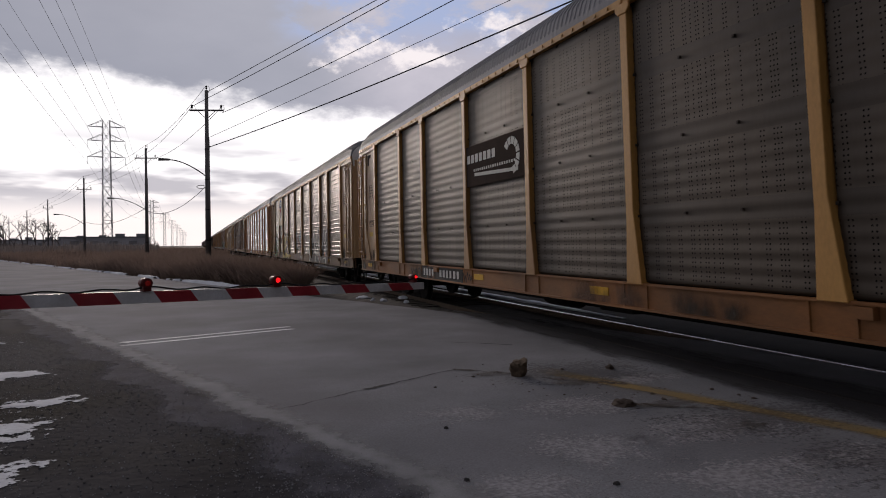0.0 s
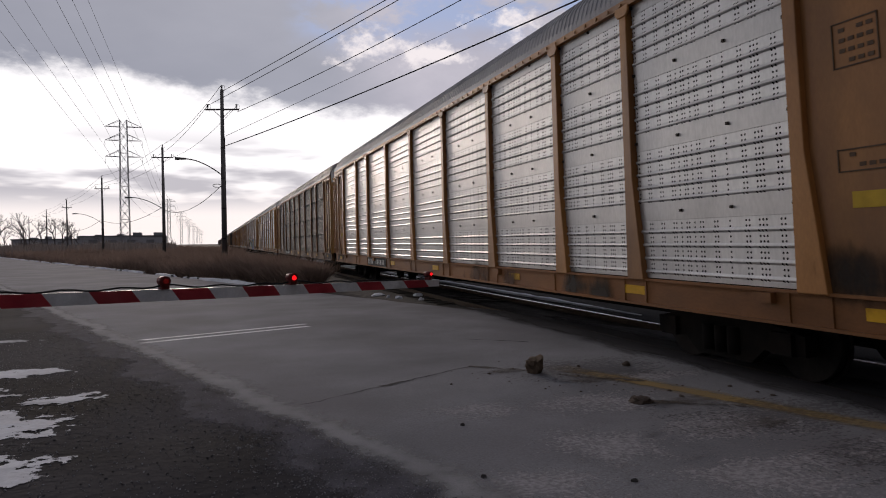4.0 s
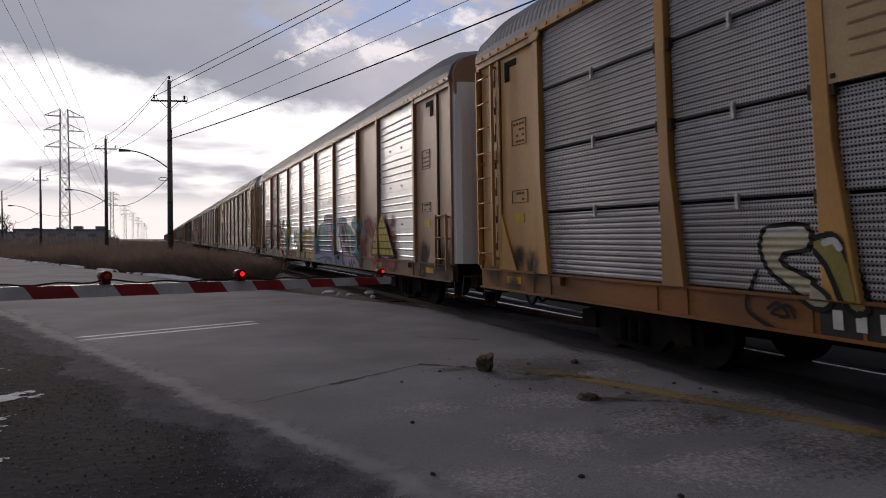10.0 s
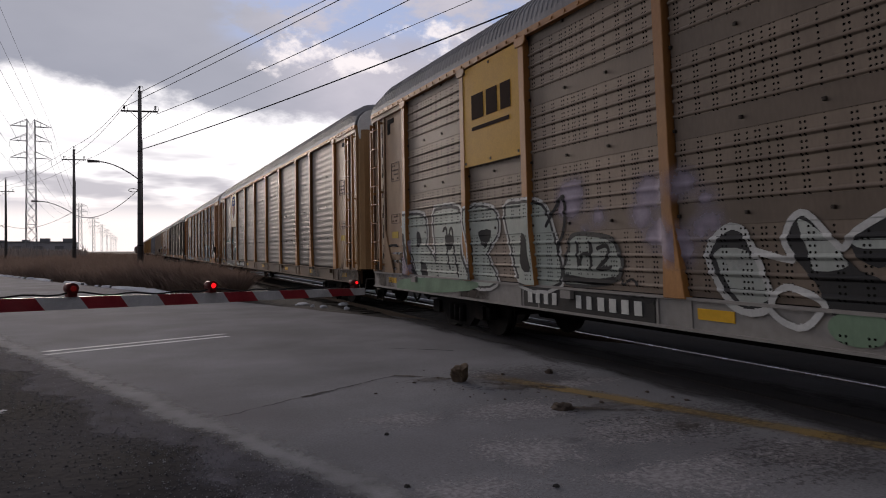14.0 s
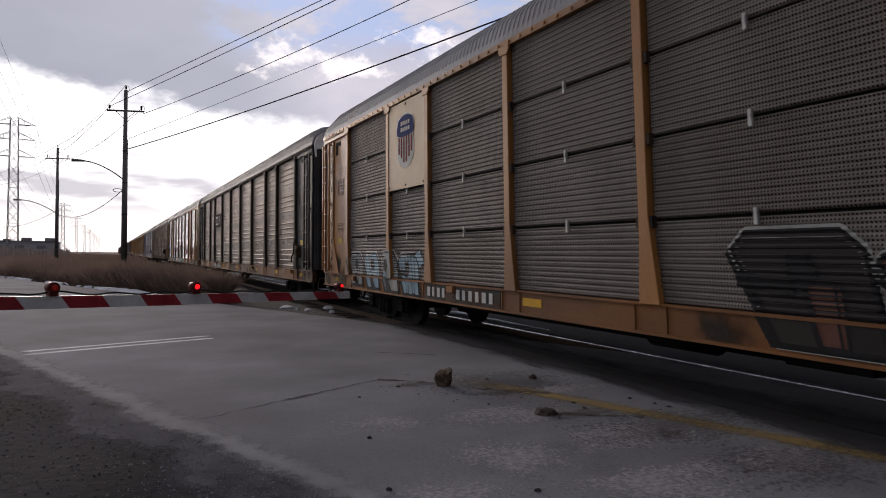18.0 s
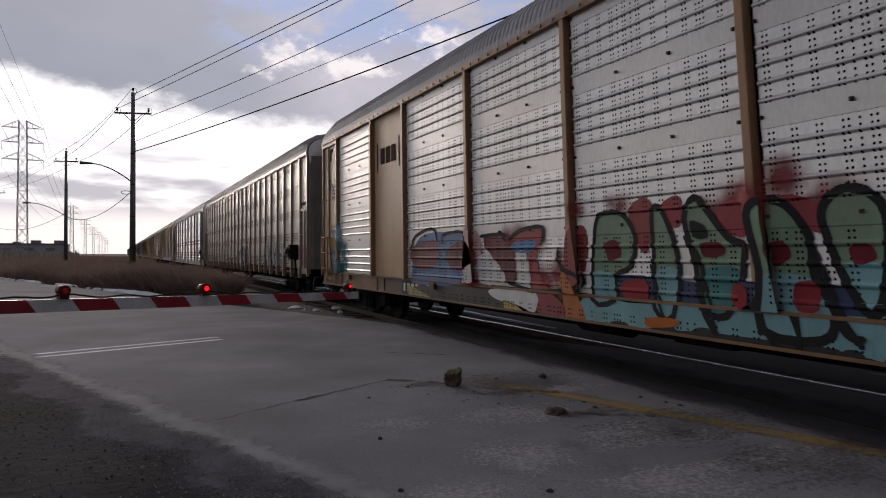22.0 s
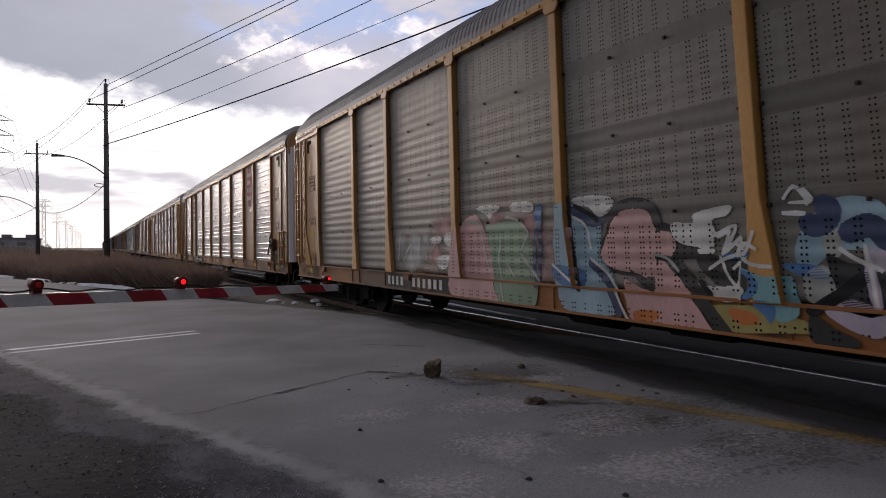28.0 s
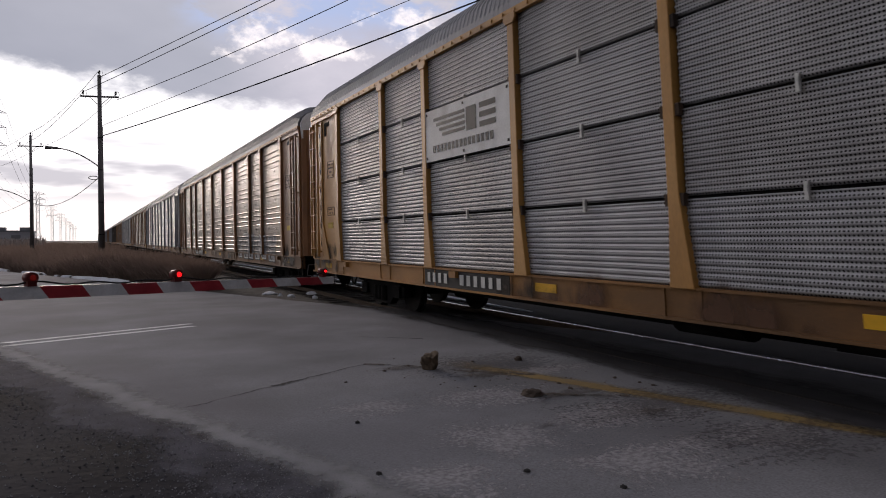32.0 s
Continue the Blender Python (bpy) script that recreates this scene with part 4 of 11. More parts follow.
    tagged(part("stencil", bm, M["plate_white"], b), kind="stuff")
    return car


M["plate_dim"] = plain("dirty_white", (0.3, 0.28, 0.26))

# ---- the cars, in the order in which they come ----
def flat_panel(car, bay, z0, z1, mat, name="plain_panel", inset=0.0, label=""):
    """A flat steel panel over a bay."""
    bm = bmesh.new()
    y0, y1 = POSTS[bay] + 0.08 + inset, POSTS[bay + 1] - 0.08 - inset
    box(bm, -0.075, -0.06, y0, y1, z0, z1)
    for y in (y0 + 0.05, (y0 + y1) / 2, y1 - 0.05):
        for z in (z0 + 0.06, z1 - 0.06):
            box(bm, -0.083, -0.075, y - 0.02, y + 0.02, z - 0.02, z + 0.02, 1)
    ob = part(name, bm, [mat, M["bolt"]], car, label)
    ob.location = (-PLANE, 0, 0)
    return ob


def emblem(car, polys, mat, depth, name="emblem", label=""):
    """Flat painted shapes in the plane of the side: outlines of (y, z)."""
    bm = bmesh.new()
    for p in polys:
        prism(bm, p, -depth - 0.004, -depth, "x")
    ob = part(name, bm, mat, car, label)
    ob.location = (-PLANE, 0, 0)
    if len(polys) > 1:
        tagged(ob, kind="stuff")
    return ob


def rect(y0, y1, z0, z1):
    return [(y0, z0), (y1, z0), (y1, z1), (y0, z1)]


def curve(pts, closed=False, n=4):
    """A smooth line through the points."""
    out, m = [], len(pts)
    for i in range(m if closed else m - 1):
        p = [pts[(i + k) % m] if closed else pts[min(max(i + k, 0), m - 1)] for k in (-1, 0, 1, 2)]
        for j in range(n):
            t = j / n
            out.append(tuple(0.5 * (2 * p[1][c] + (p[2][c] - p[0][c]) * t + (2 * p[0][c] - 5 * p[1][c] + 4 * p[2][c] - p[3][c]) * t * t + (3 * p[1][c] - p[0][c] - 3 * p[2][c] + p[3][c]) * t ** 3) for c in (0, 1)))
    return out if closed else out + [tuple(pts[-1])]


def shield(car, yc, zc, w, h, depth=0.076):
    def outline(k):
        a, b = w * k / 2, h * k / 2
        return [(yc - a * 0.75, zc + b * 0.86), (yc - a * 0.4, zc + b * 0.9), (yc, zc + b), (yc + a * 0.4, zc + b * 0.9), (yc + a * 0.75, zc + b * 0.86), (yc + a, zc + b * 0.6),
                (yc + a * 0.9, zc + b * 0.1), (yc + a, zc - b * 0.35), (yc + a * 0.75, zc - b * 0.75), (yc, zc - b), (yc - a * 0.75, zc - b * 0.75), (yc - a, zc - b * 0.35), (yc - a * 0.9, zc + b * 0.1), (yc - a, zc + b * 0.6)]
    emblem(car, [curve(outline(1.0), True, 3)], M["plate_white"], depth, "shield", "white shield with a blue top and red stripes")
    top = [(yc - w * 0.42, zc + h * 0.1), (yc + w * 0.42, zc + h * 0.1), (yc + w * 0.46, zc + h * 0.3), (yc + w * 0.34, zc + h * 0.41), (yc, zc + h * 0.46), (yc - w * 0.34, zc + h * 0.41), (yc - w * 0.46, zc + h * 0.3)]
    emblem(car, [curve(top, True, 3)], M["blue"], depth + 0.004, "shield_top", "blue shield top")
    bars = []
    for i in range(6):
        y = yc - w * 0.40 + i * w * 0.145
        drop = h * (0.42 - 0.20 * abs(i - 2.5) / 2.5)
        bars.append(rect(y, y + w * 0.075, zc - drop, zc + h * 0.08))
    emblem(car, bars, M["red"], depth + 0.004, "shield_stripes", "red shield stripes")
    words = [rect(yc - w * 0.26 + k * w * 0.11, yc - w * 0.19 + k * w * 0.11, zc + h * z, zc + h * (z + 0.07)) for k in range(5) for z in (0.17, 0.28)]
    emblem(car, words, M["plate_white"], depth + 0.008, "shield_bars")


def octagon(car, yc, zc, r, depth):
    def ring(k):
        return [(yc + k * r * 0.72 * math.cos(math.radians(22.5 + 45 * i)), zc + k * r * 1.0 * math.sin(math.radians(22.5 + 45 * i))) for i in range(8)]
    emblem(car, [ring(1.0)], M["octagon_pale"], depth, "octagon_border", "white octagon border")
    emblem(car, [ring(0.92)], M["octagon_red"], depth + 0.004, "octagon", "faded red octagon")
    bars = []
    for i, (z, n) in enumerate(((0.52, 5), (0.2, 3), (-0.14, 6), (-0.48, 5))):
        bars.append(rect(yc + r * 0.30, yc + r * 0.48, zc + r * z - r * 0.10, zc + r * z + r * 0.14))
        for k in range(n):
            a = yc + r * 0.22 - k * r * 0.135
            bars.append(rect(a - r * 0.09, a, zc + r * z - r * 0.08, zc + r * z + r * 0.08))
    tagged(emblem(car, bars, M["octagon_pale"], depth + 0.008, "octagon_bars"), kind="stuff")


def set_back(car, cut):
    """Shorten the trailing end: a narrower plain plate, and a long drawbar behind it."""
    k = (2 * HALF - cut) / (2 * HALF)
    for ob in list(car.children):
        kind = ob.name.split(".")[0]
        if kind in ("roof", "side_sill", "eave_rail", "deck"):
            ob.scale.y *= k
            ob.location.y -= cut / 2
        elif ob.location.y > HALF - 0.6 and kind not in ("coupler", "air_hose"):
            ob.location.y -= cut
            if kind in ("corner_plate", "seam", "vent_slot", "placard", "warning_plate"):
                ob.scale.y *= (2 - cut) / 2
    bm = bmesh.new()
    box(bm, -0.09, 0.09, HALF - cut - 0.1, HALF + 0.05, 0.63, 0.81)
    part("drawbar", bm, M["wheel"], car)


M["octagon_pale"] = surf("faded_sign_white", (0.6, 0.5, 0.46), (0.7, 0.62, 0.58), 5, 0.7, 0, 0.03, spec=0.15)
M["octagon_red"] = surf("faded_sign_red", (0.36, 0.09, 0.09), (0.46, 0.14, 0.135), 4, 0.7, 0, 0.03, spec=0.15)
M["blue"] = surf("blue_paint", (0.025, 0.04, 0.14), (0.04, 0.06, 0.19), 3, 0.8, 0, 0.04, spec=0.1)
M["brownpaint"] = surf("dark_brown_paint", (0.03, 0.019, 0.015), (0.05, 0.031, 0.025), 3, 0.9, 0, 0.05, spec=0.08)
M["signyellow"] = surf("signal_yellow_paint", (0.55, 0.3, 0.035), (0.64, 0.36, 0.05), 2, 0.6, 0, 0.02, spec=0.15)
M["signtan"] = surf("pale_tan_paint", (0.44, 0.3, 0.16), (0.54, 0.38, 0.21), 2, 0.5, 0, 0.04)
M["paint_black"] = plain("spray_black", (0.015, 0.015, 0.017), 0.45)
M["paint_white"] = plain("spray_white", (0.58, 0.58, 0.56), 0.5)

# a car ahead of the first one seen
c_lead = rack_car("car carrier with grey corrugated sides and tan posts", "fine", M["skin_grime"], M["tan"], M["rusty"], M["roof_grey"], seed=3)
# 0
c0 = rack_car("car carrier with dark weathered sheets, yellow posts and a brown sign", "shallow", M["skin_taupe"], M["yellow"], M["orange"], M["roof_grey"], ends=M["tan"], seed=11)
y0, y1 = POSTS[5] + 0.1, POSTS[6] - 0.1
emblem(c0, [rect(y0, y1, 2.62, 3.42)], M["brownpaint"], 0.062, "sign_field", "dark brown sign field")
emblem(c0, [rect(y1 - 0.2 - k * 0.2, y1 - 0.06 - k * 0.2, 3.08, 3.24) for k in range(7)], M["plate_white"], 0.067, "sign_pattern")
emblem(c0, [rect(y0 + 0.25 + k * 0.1, y0 + 0.34 + k * 0.1 + 0.06 * (k % 3), 2.74 + 0.004 * k, 2.80 + 0.004 * k) for k in range(19)] + [rect(y0 + 0.35 + k * 0.1, y0 + 0.4 + k * 0.1, 2.90, 2.95) for k in range(19)], M["plate_white"], 0.067, "worn_stripes")
emblem(c0, [[(y0 + 0.5 + 0.33 * math.cos(a), 3.02 + 0.33 * math.sin(a)), (y0 + 0.5 + 0.33 * math.cos(a + 0.4), 3.02 + 0.33 * math.sin(a + 0.4)), (y0 + 0.5 + 0.2 * math.cos(a + 0.4), 3.02 + 0.2 * math.sin(a + 0.4)), (y0 + 0.5 + 0.2 * math.cos(a), 3.02 + 0.2 * math.sin(a))] for a in [0.6 + 0.5 * k for k in range(8)]], M["plate_white"], 0.067, "worn_wheel")
# 1
c1 = rack_car("car carrier with brown-grey sheets, tan posts and a shield sign", "ribbed", M["skin_brown"], M["tan"], M["rusty"], M["roof_grey"], seed=12)
flat_panel(c1, 7, 2.75, EAVE - 0.1, M["signtan"])
shield(c1, (POSTS[7] + POSTS[8]) / 2, 3.75, 1.15, 1.4)
# 2
c2 = rack_car("car carrier with bright galvanised sheets and ochre posts", "ribbed", M["skin_silver"], M["orange"], M["orange"], M["roof_pale"], flare="wide", seed=13)
# 3
c3 = rack_car("car carrier with grimy corrugated sides, tan posts and a stained roof", "fine", M["skin_grime"], M["redbrown"], M["redbrown"], M["roof_stained"], ends=M["yellow"], seed=14)
# 4
c4 = rack_car("car carrier with grey corrugated sides, ochre posts and sign panel", "fine", M["skin_grey"], M["yellow"], M["orange"], M["roof_pale"], flare="wide", seed=15)
flat_panel(c4, 6, DECK + 0.885 * 2, DECK + 0.885 * 3 - 0.03, M["signtan"])
ym = (POSTS[6] + POSTS[7]) / 2
emblem(c4, [rect(ym - 1.1, ym + 1.1, 2.95 + 0.13 * k, 2.97 + 0.13 * k) for k in range(5)], M["tan"], 0.077, "sign_pattern")
# 5
c5 = rack_car("car carrier with bright galvanised sheets, plain brown bays and coloured graffiti", "ribbed", M["skin_white"], M["brown"], M["brown"], M["roof_pale"], solid=(1, 7), flare="slim", seed=16, ladders=False, doors=M["door_silver"], white=M["brown"])
ym = (POSTS[7] + POSTS[8]) / 2
emblem(c5, [rect(ym + 0.05, ym + 0.55, 3.5, 3.58), rect(ym + 0.05, ym + 0.55, 3.88, 3.96), rect(ym + 0.47, ym + 0.55, 3.58, 3.88), rect(ym - 0.08, ym, 3.5, 3.96), rect(ym - 0.55, ym - 0.47, 3.5, 3.96)] + [rect(ym + 0.5 - 0.11 * k, ym + 0.56 - 0.11 * k, 3.28, 3.38) for k in range(10)], M["paint_white"], 0.004, "sign_pattern")
# 6
c6 = rack_car("car carrier with dark taupe sheets, ochre posts and monochrome graffiti", "ribbed", M["skin_umber"], M["orange"], M["plate_dim"], M["roof_grey"], ends=M["rusty"], seed=17)
flat_panel(c6, 7, 2.85, EAVE - 0.1, M["signyellow"])
ym = (POSTS[7] + POSTS[8]) / 2
emblem(c6, [rect(ym + 0.2, ym + 0.6, 3.6, 4.0), rect(ym - 0.25, ym + 0.1, 3.6, 4.0), rect(ym - 0.65, ym - 0.35, 3.6, 4.0), rect(ym - 0.6, ym + 0.6, 3.42, 3.48)], M["brownpaint"], 0.077, "sign_pattern")
# 7
c7 = rack_car("car carrier with dark grey sheets, tan ends and white-edged graffiti", "shallow", M["skin_dark"], M["orange"], M["rusty"], M["roof_grey"], ends=M["tan"], seed=18)
flat_panel(c7, 7, 2.75, EAVE - 0.1, M["signtan"])
shield(c7, (POSTS[7] + POSTS[8]) / 2, 3.75, 1.15, 1.4)
# 8
c8 = rack_car("car carrier with grimy corrugated sides, ochre posts and a shield panel", "fine", M["skin_grime"], M["orange"], M["orange"], M["roof_pale"], ends=M["orange"], seed=19)
flat_panel(c8, 7, DECK + 0.885 * 2, EAVE - 0.1, M["signtan"])
shield(c8, (POSTS[7] + POSTS[8]) / 2, 3.7, 0.85, 1.1)
# 9
c9 = rack_car("car carrier with brown-grey sheets, dark posts and black ends", "ribbed", M["skin_bark"], M["darkpost"], M["orange"], M["roof_grey"], ends=M["night"], ladder_mat=M["night"], flare="wide", seed=20)
emblem(c9, [rect(POSTS[6] + 0.1, POSTS[7] - 0.1, 2.85, 3.55)], M["brownpaint"], 0.062, "sign_field", "dark sign field")
ym = (POSTS[6] + POSTS[7]) / 2
emblem(c9, [rect(ym + 0.1, ym + 0.7, 2.98, 3.06), rect(ym + 0.1, ym + 0.7, 3.34, 3.42), rect(ym + 0.62, ym + 0.7, 3.06, 3.34), rect(ym - 0.08, ym, 2.98, 3.42), rect(ym - 0.6, ym - 0.52, 2.98, 3.42)], M["paint_white"], 0.067, "sign_pattern")
# 10
c10 = rack_car("car carrier with bright galvanised sheets, plain ochre bays and orange graffiti", "ribbed", M["skin_silver"], M["brown"], M["tan"], M["roof_pale"], ends=M["tan"], solid=(1, 7), flare="slim", seed=21, ladders=False, doors=M["door_silver"], white=M["tan"])
ym = (POSTS[7] + POSTS[8]) / 2
emblem(c10, [rect(ym + 0.2, ym + 0.45, 3.45, 3.8), rect(ym - 0.12, ym + 0.12, 3.45, 3.8), rect(ym - 0.45, ym - 0.2, 3.45, 3.8), rect(ym + 0.62, ym + 0.68, 3.3, 3.95), rect(ym - 0.68, ym - 0.62, 3.3, 3.95)], M["brownpaint"], 0.004, "sign_pattern")
# 11
c11 = smooth_car("tall car carrier with smooth tan sides, punched bands and grey graffiti")
# 12
Z = DECK
M["red_sheet"] = perforated("red_striped_sheet", (0.22, 0.03, 0.04), (0.3, 0.05, 0.06), 0.046, 0.055, 0.0125, 5, rough=0.42, metal=0.1)
rows = [(Z + 0.01, Z + 0.09, M["skin_white"])]
for k in range(3):
    rows += [(Z + 0.09 + 0.2 * k, Z + 0.23 + 0.2 * k, M["red_sheet"]), (Z + 0.23 + 0.2 * k, Z + 0.29 + 0.2 * k, M["skin_white"])]
rows += [(Z + 0.69, Z + 1.15, M["skin_white"])]
for k in range(2):
    rows += [(Z + 1.15 + 0.2 * k, Z + 1.29 + 0.2 * k, M["red_sheet"]), (Z + 1.29 + 0.2 * k, Z + 1.35 + 0.2 * k, M["skin_white"])]
rows += [(Z + 1.55, EAVE - 0.05, M["skin_white"])]
c12 = rack_car("car carrier with white galvanised sheets, red stripes and blue-grey posts", "ribbed", M["skin_white"], M["grey_steel"], M["grey_steel"], M["roof_pale"], ends=M["grey_steel"], flare="wide", seed=22, skin_rows=rows)
# 13
c13 = rack_car("car carrier with dark grey sheets, yellow posts and lilac graffiti", "shallow", M["skin_dark"], M["yellow"], M["orange"], M["roof_grey"], ends=M["yellow"], seed=23)
# 14
c14 = rack_car("car carrier with bright galvanised sheets, tan bays and red octagon signs", "ribbed", M["skin_dull"], M["yellow"], M["orange"], M["roof_pale"], ends=M["brown"], solid=(1, 7), flare="slim", seed=24, ladders=False, doors=M["door_silver"], white=M["tan"])
for car in (c8, c9, c12, c14):
    hand_brake(car)
for b in (1, 7):
    octagon(c14, (POSTS[b] + POSTS[b + 1]) / 2, 3.72, 0.86, 0.002)
# 15
c15 = rack_car("car carrier with grey corrugated sides, yellow posts and white sign", "fine", M["skin_grey"], M["yellow"], M["yellow"], M["roof_pale"], ends=M["yellow"], seed=25)
flat_panel(c15, 6, DECK + 0.885 * 2, DECK + 0.885 * 3 - 0.03, M["gable_white"])
ym = (POSTS[6] + POSTS[7]) / 2
emblem(c15, [rect(ym - 0.05, ym + 1.0 - 0.1 * k, 3.42 - 0.09 * k, 3.47 - 0.09 * k) for k in range(4)] + [rect(ym - 0.4, ym - 0.1, 3.12, 3.48), rect(ym - 0.95, ym - 0.5, 3.12, 3.2), rect(ym - 0.95, ym - 0.5, 3.26, 3.34), rect(ym - 0.95, ym - 0.5, 3.4, 3.48)] + [rect(ym + 0.95 - 0.13 * k, ym + 1.03 - 0.13 * k, 2.9, 3.02) for k in range(15)], M["paint_black"], 0.077, "sign_pattern")
for car, cut in ((c5, 0.65), (c10, 0.65), (c14, 0.35)):
    set_back(car, cut)
# 16 and on: the tail of the train
c16 = rack_car("car carrier with brown-grey sheets and red-brown posts", "ribbed", M["skin_brown"], M["redbrown"], M["redbrown"], M["roof_grey"], seed=26)
c17 = rack_car("car carrier with dull galvanised sheets and grey posts", "ribbed", M["skin_dull"], M["grey_steel"], M["redbrown"], M["roof_pale"], seed=27)
for i in range(15):
    CARS.append(copy_thing((c16, c17, c3, c9, c17)[i % 5], Matrix.Identity(4)))


# ---- sprayed paint on the sides: abstract thick strokes that follow the ribs, posts and sill ----
STROKES = (
    (((0.0, 0.1), (0.2, 0.9), (0.4, 0.1), (0.6, 0.8), (0.8, 0.2), (1.0, 0.7)),),
    (((0.05, 0.3), (0.3, 0.8), (0.55, 0.5), (0.3, 0.2), (0.75, 0.15), (0.95, 0.8)),),
    (((0.0, 0.5), (0.15, 0.7), (0.3, 0.4), (0.45, 0.7), (0.6, 0.4), (0.75, 0.7), (1.0, 0.3)), ((0.1, 0.05), (0.9, 0.1))),
    (((0.1, 0.0), (0.2, 0.6), (0.45, 0.95), (0.5, 0.3), (0.7, 0.1), (0.95, 0.45)),),
    (((0.0, 0.8), (0.4, 0.6), (0.15, 0.35), (0.6, 0.25), (0.95, 0.9)), ((0.5, 0.0), (0.8, 0.05))),
    (((0.05, 0.15), (0.5, 0.1), (0.35, 0.55), (0.8, 0.6), (0.6, 0.95), (1.0, 0.9)),),
)


def spray(name, c, punched=False, rough=0.55):
    key = "spray_" + name + ("_on_punched_sheet" if punched else "")
    if key not in M and punched:
        M[key] = perforated(key, tuple(v * 0.7 for v in c), tuple(min(1, v * 1.05) for v in c), 0.046, 0.055, 0.012, 5, rough=0.55, metal=0.1, stain=tuple(v * 0.6 for v in c), stain_amount=0.5, spec=0.32)
    if key not in M:
        M[key] = surf(key, tuple(v * 0.8 for v in c), tuple(min(1, v * 1.15) for v in c), 2.5, 0.6, 0, 0.04, 30, stain=tuple(v * 0.6 for v in c), stain_amount=0.5, spec=0.1)
    return M[key]


PAINT = dict(black=(0.02, 0.02, 0.022), white=(0.6, 0.6, 0.58), cream=(0.5, 0.46, 0.34), grey=(0.22, 0.22, 0.23), brown=(0.16, 0.075, 0.055), red=(0.3, 0.04, 0.045), darkred=(0.15, 0.02, 0.03),
             teal=(0.05, 0.22, 0.22), aqua=(0.2, 0.42, 0.45), blue=(0.06, 0.17, 0.36), sky=(0.28, 0.42, 0.5), violet=(0.24, 0.18, 0.38), lilac=(0.46, 0.4, 0.49), rose=(0.56, 0.33, 0.32), sage=(0.2, 0.3, 0.2), green=(0.1, 0.22, 0.09), lime=(0.3, 0.4, 0.1),
             yellow=(0.55, 0.42, 0.05), olive=(0.32, 0.27, 0.09), orange=(0.5, 0.15, 0.03), pink=(0.48, 0.25, 0.25), grime=(0.035, 0.026, 0.02), rustrun=(0.12, 0.06, 0.035), gold=(0.52, 0.39, 0.1), leaf=(0.12, 0.26, 0.1), smoke=(0.045, 0.04, 0.037), mint=(0.43, 0.47, 0.42), silver=(0.48, 0.51, 0.47), navy=(0.03, 0.05, 0.12), pale=(0.42, 0.43, 0.4))


def skin_out(style, y, z):
    """How far the car's painted surface stands out at y, z."""
    if z < 0.985:
        return 0.05
    for p in POSTS:
        if style != "smooth" and abs(y - p) < (0.085 if z > 1.75 else 0.085 + (1.75 - z) * 0.16):
            return 0.088
    if style == "smooth":
        return 0.074 if abs((y + HALF - 1.05) / 1.142 - round((y + HALF - 1.05) / 1.142)) * 1.142 < 0.05 else 0.024
    return profile(style, z) + 0.003 if style != "flatbay" else 0.026


def hulls(path, r):
    """Convex pieces of a thick polyline: a slab for each run and a disc for each joint."""
    out = []
    for a, b in zip(path, path[1:]):
        dy, dz = b[0] - a[0], b[1] - a[1]
        l = math.hypot(dy, dz) or 1e-6
        ny, nz = -dz / l * r, dy / l * r
        out.append([(a[0] + ny, a[1] + nz), (b[0] + ny, b[1] + nz), (b[0] - ny, b[1] - nz), (a[0] - ny, a[1] - nz)])
    for p in path:
        out.append([(p[0] + r * math.cos(k * math.pi / 4), p[1] + r * math.sin(k * math.pi / 4)) for k in range(8)])
    return out


def spans(polys, z):
    got = []
    for poly in polys:
        ys = []
        for a, b in zip(poly, poly[1:] + poly[:1]):
            if (a[1] - z) * (b[1] - z) < 0:
                ys.append(a[0] + (b[0] - a[0]) * (z - a[1]) / (b[1] - a[1]))
        ys.sort()
        got += list(zip(ys[::2], ys[1::2]))
    got.sort()
    out = []
    for a, b in got:
        if out and a <= out[-1][1] + 0.01:
            out[-1] = (out[-1][0], max(b, out[-1][1]))
        else:
            out.append((a, b))
    return out


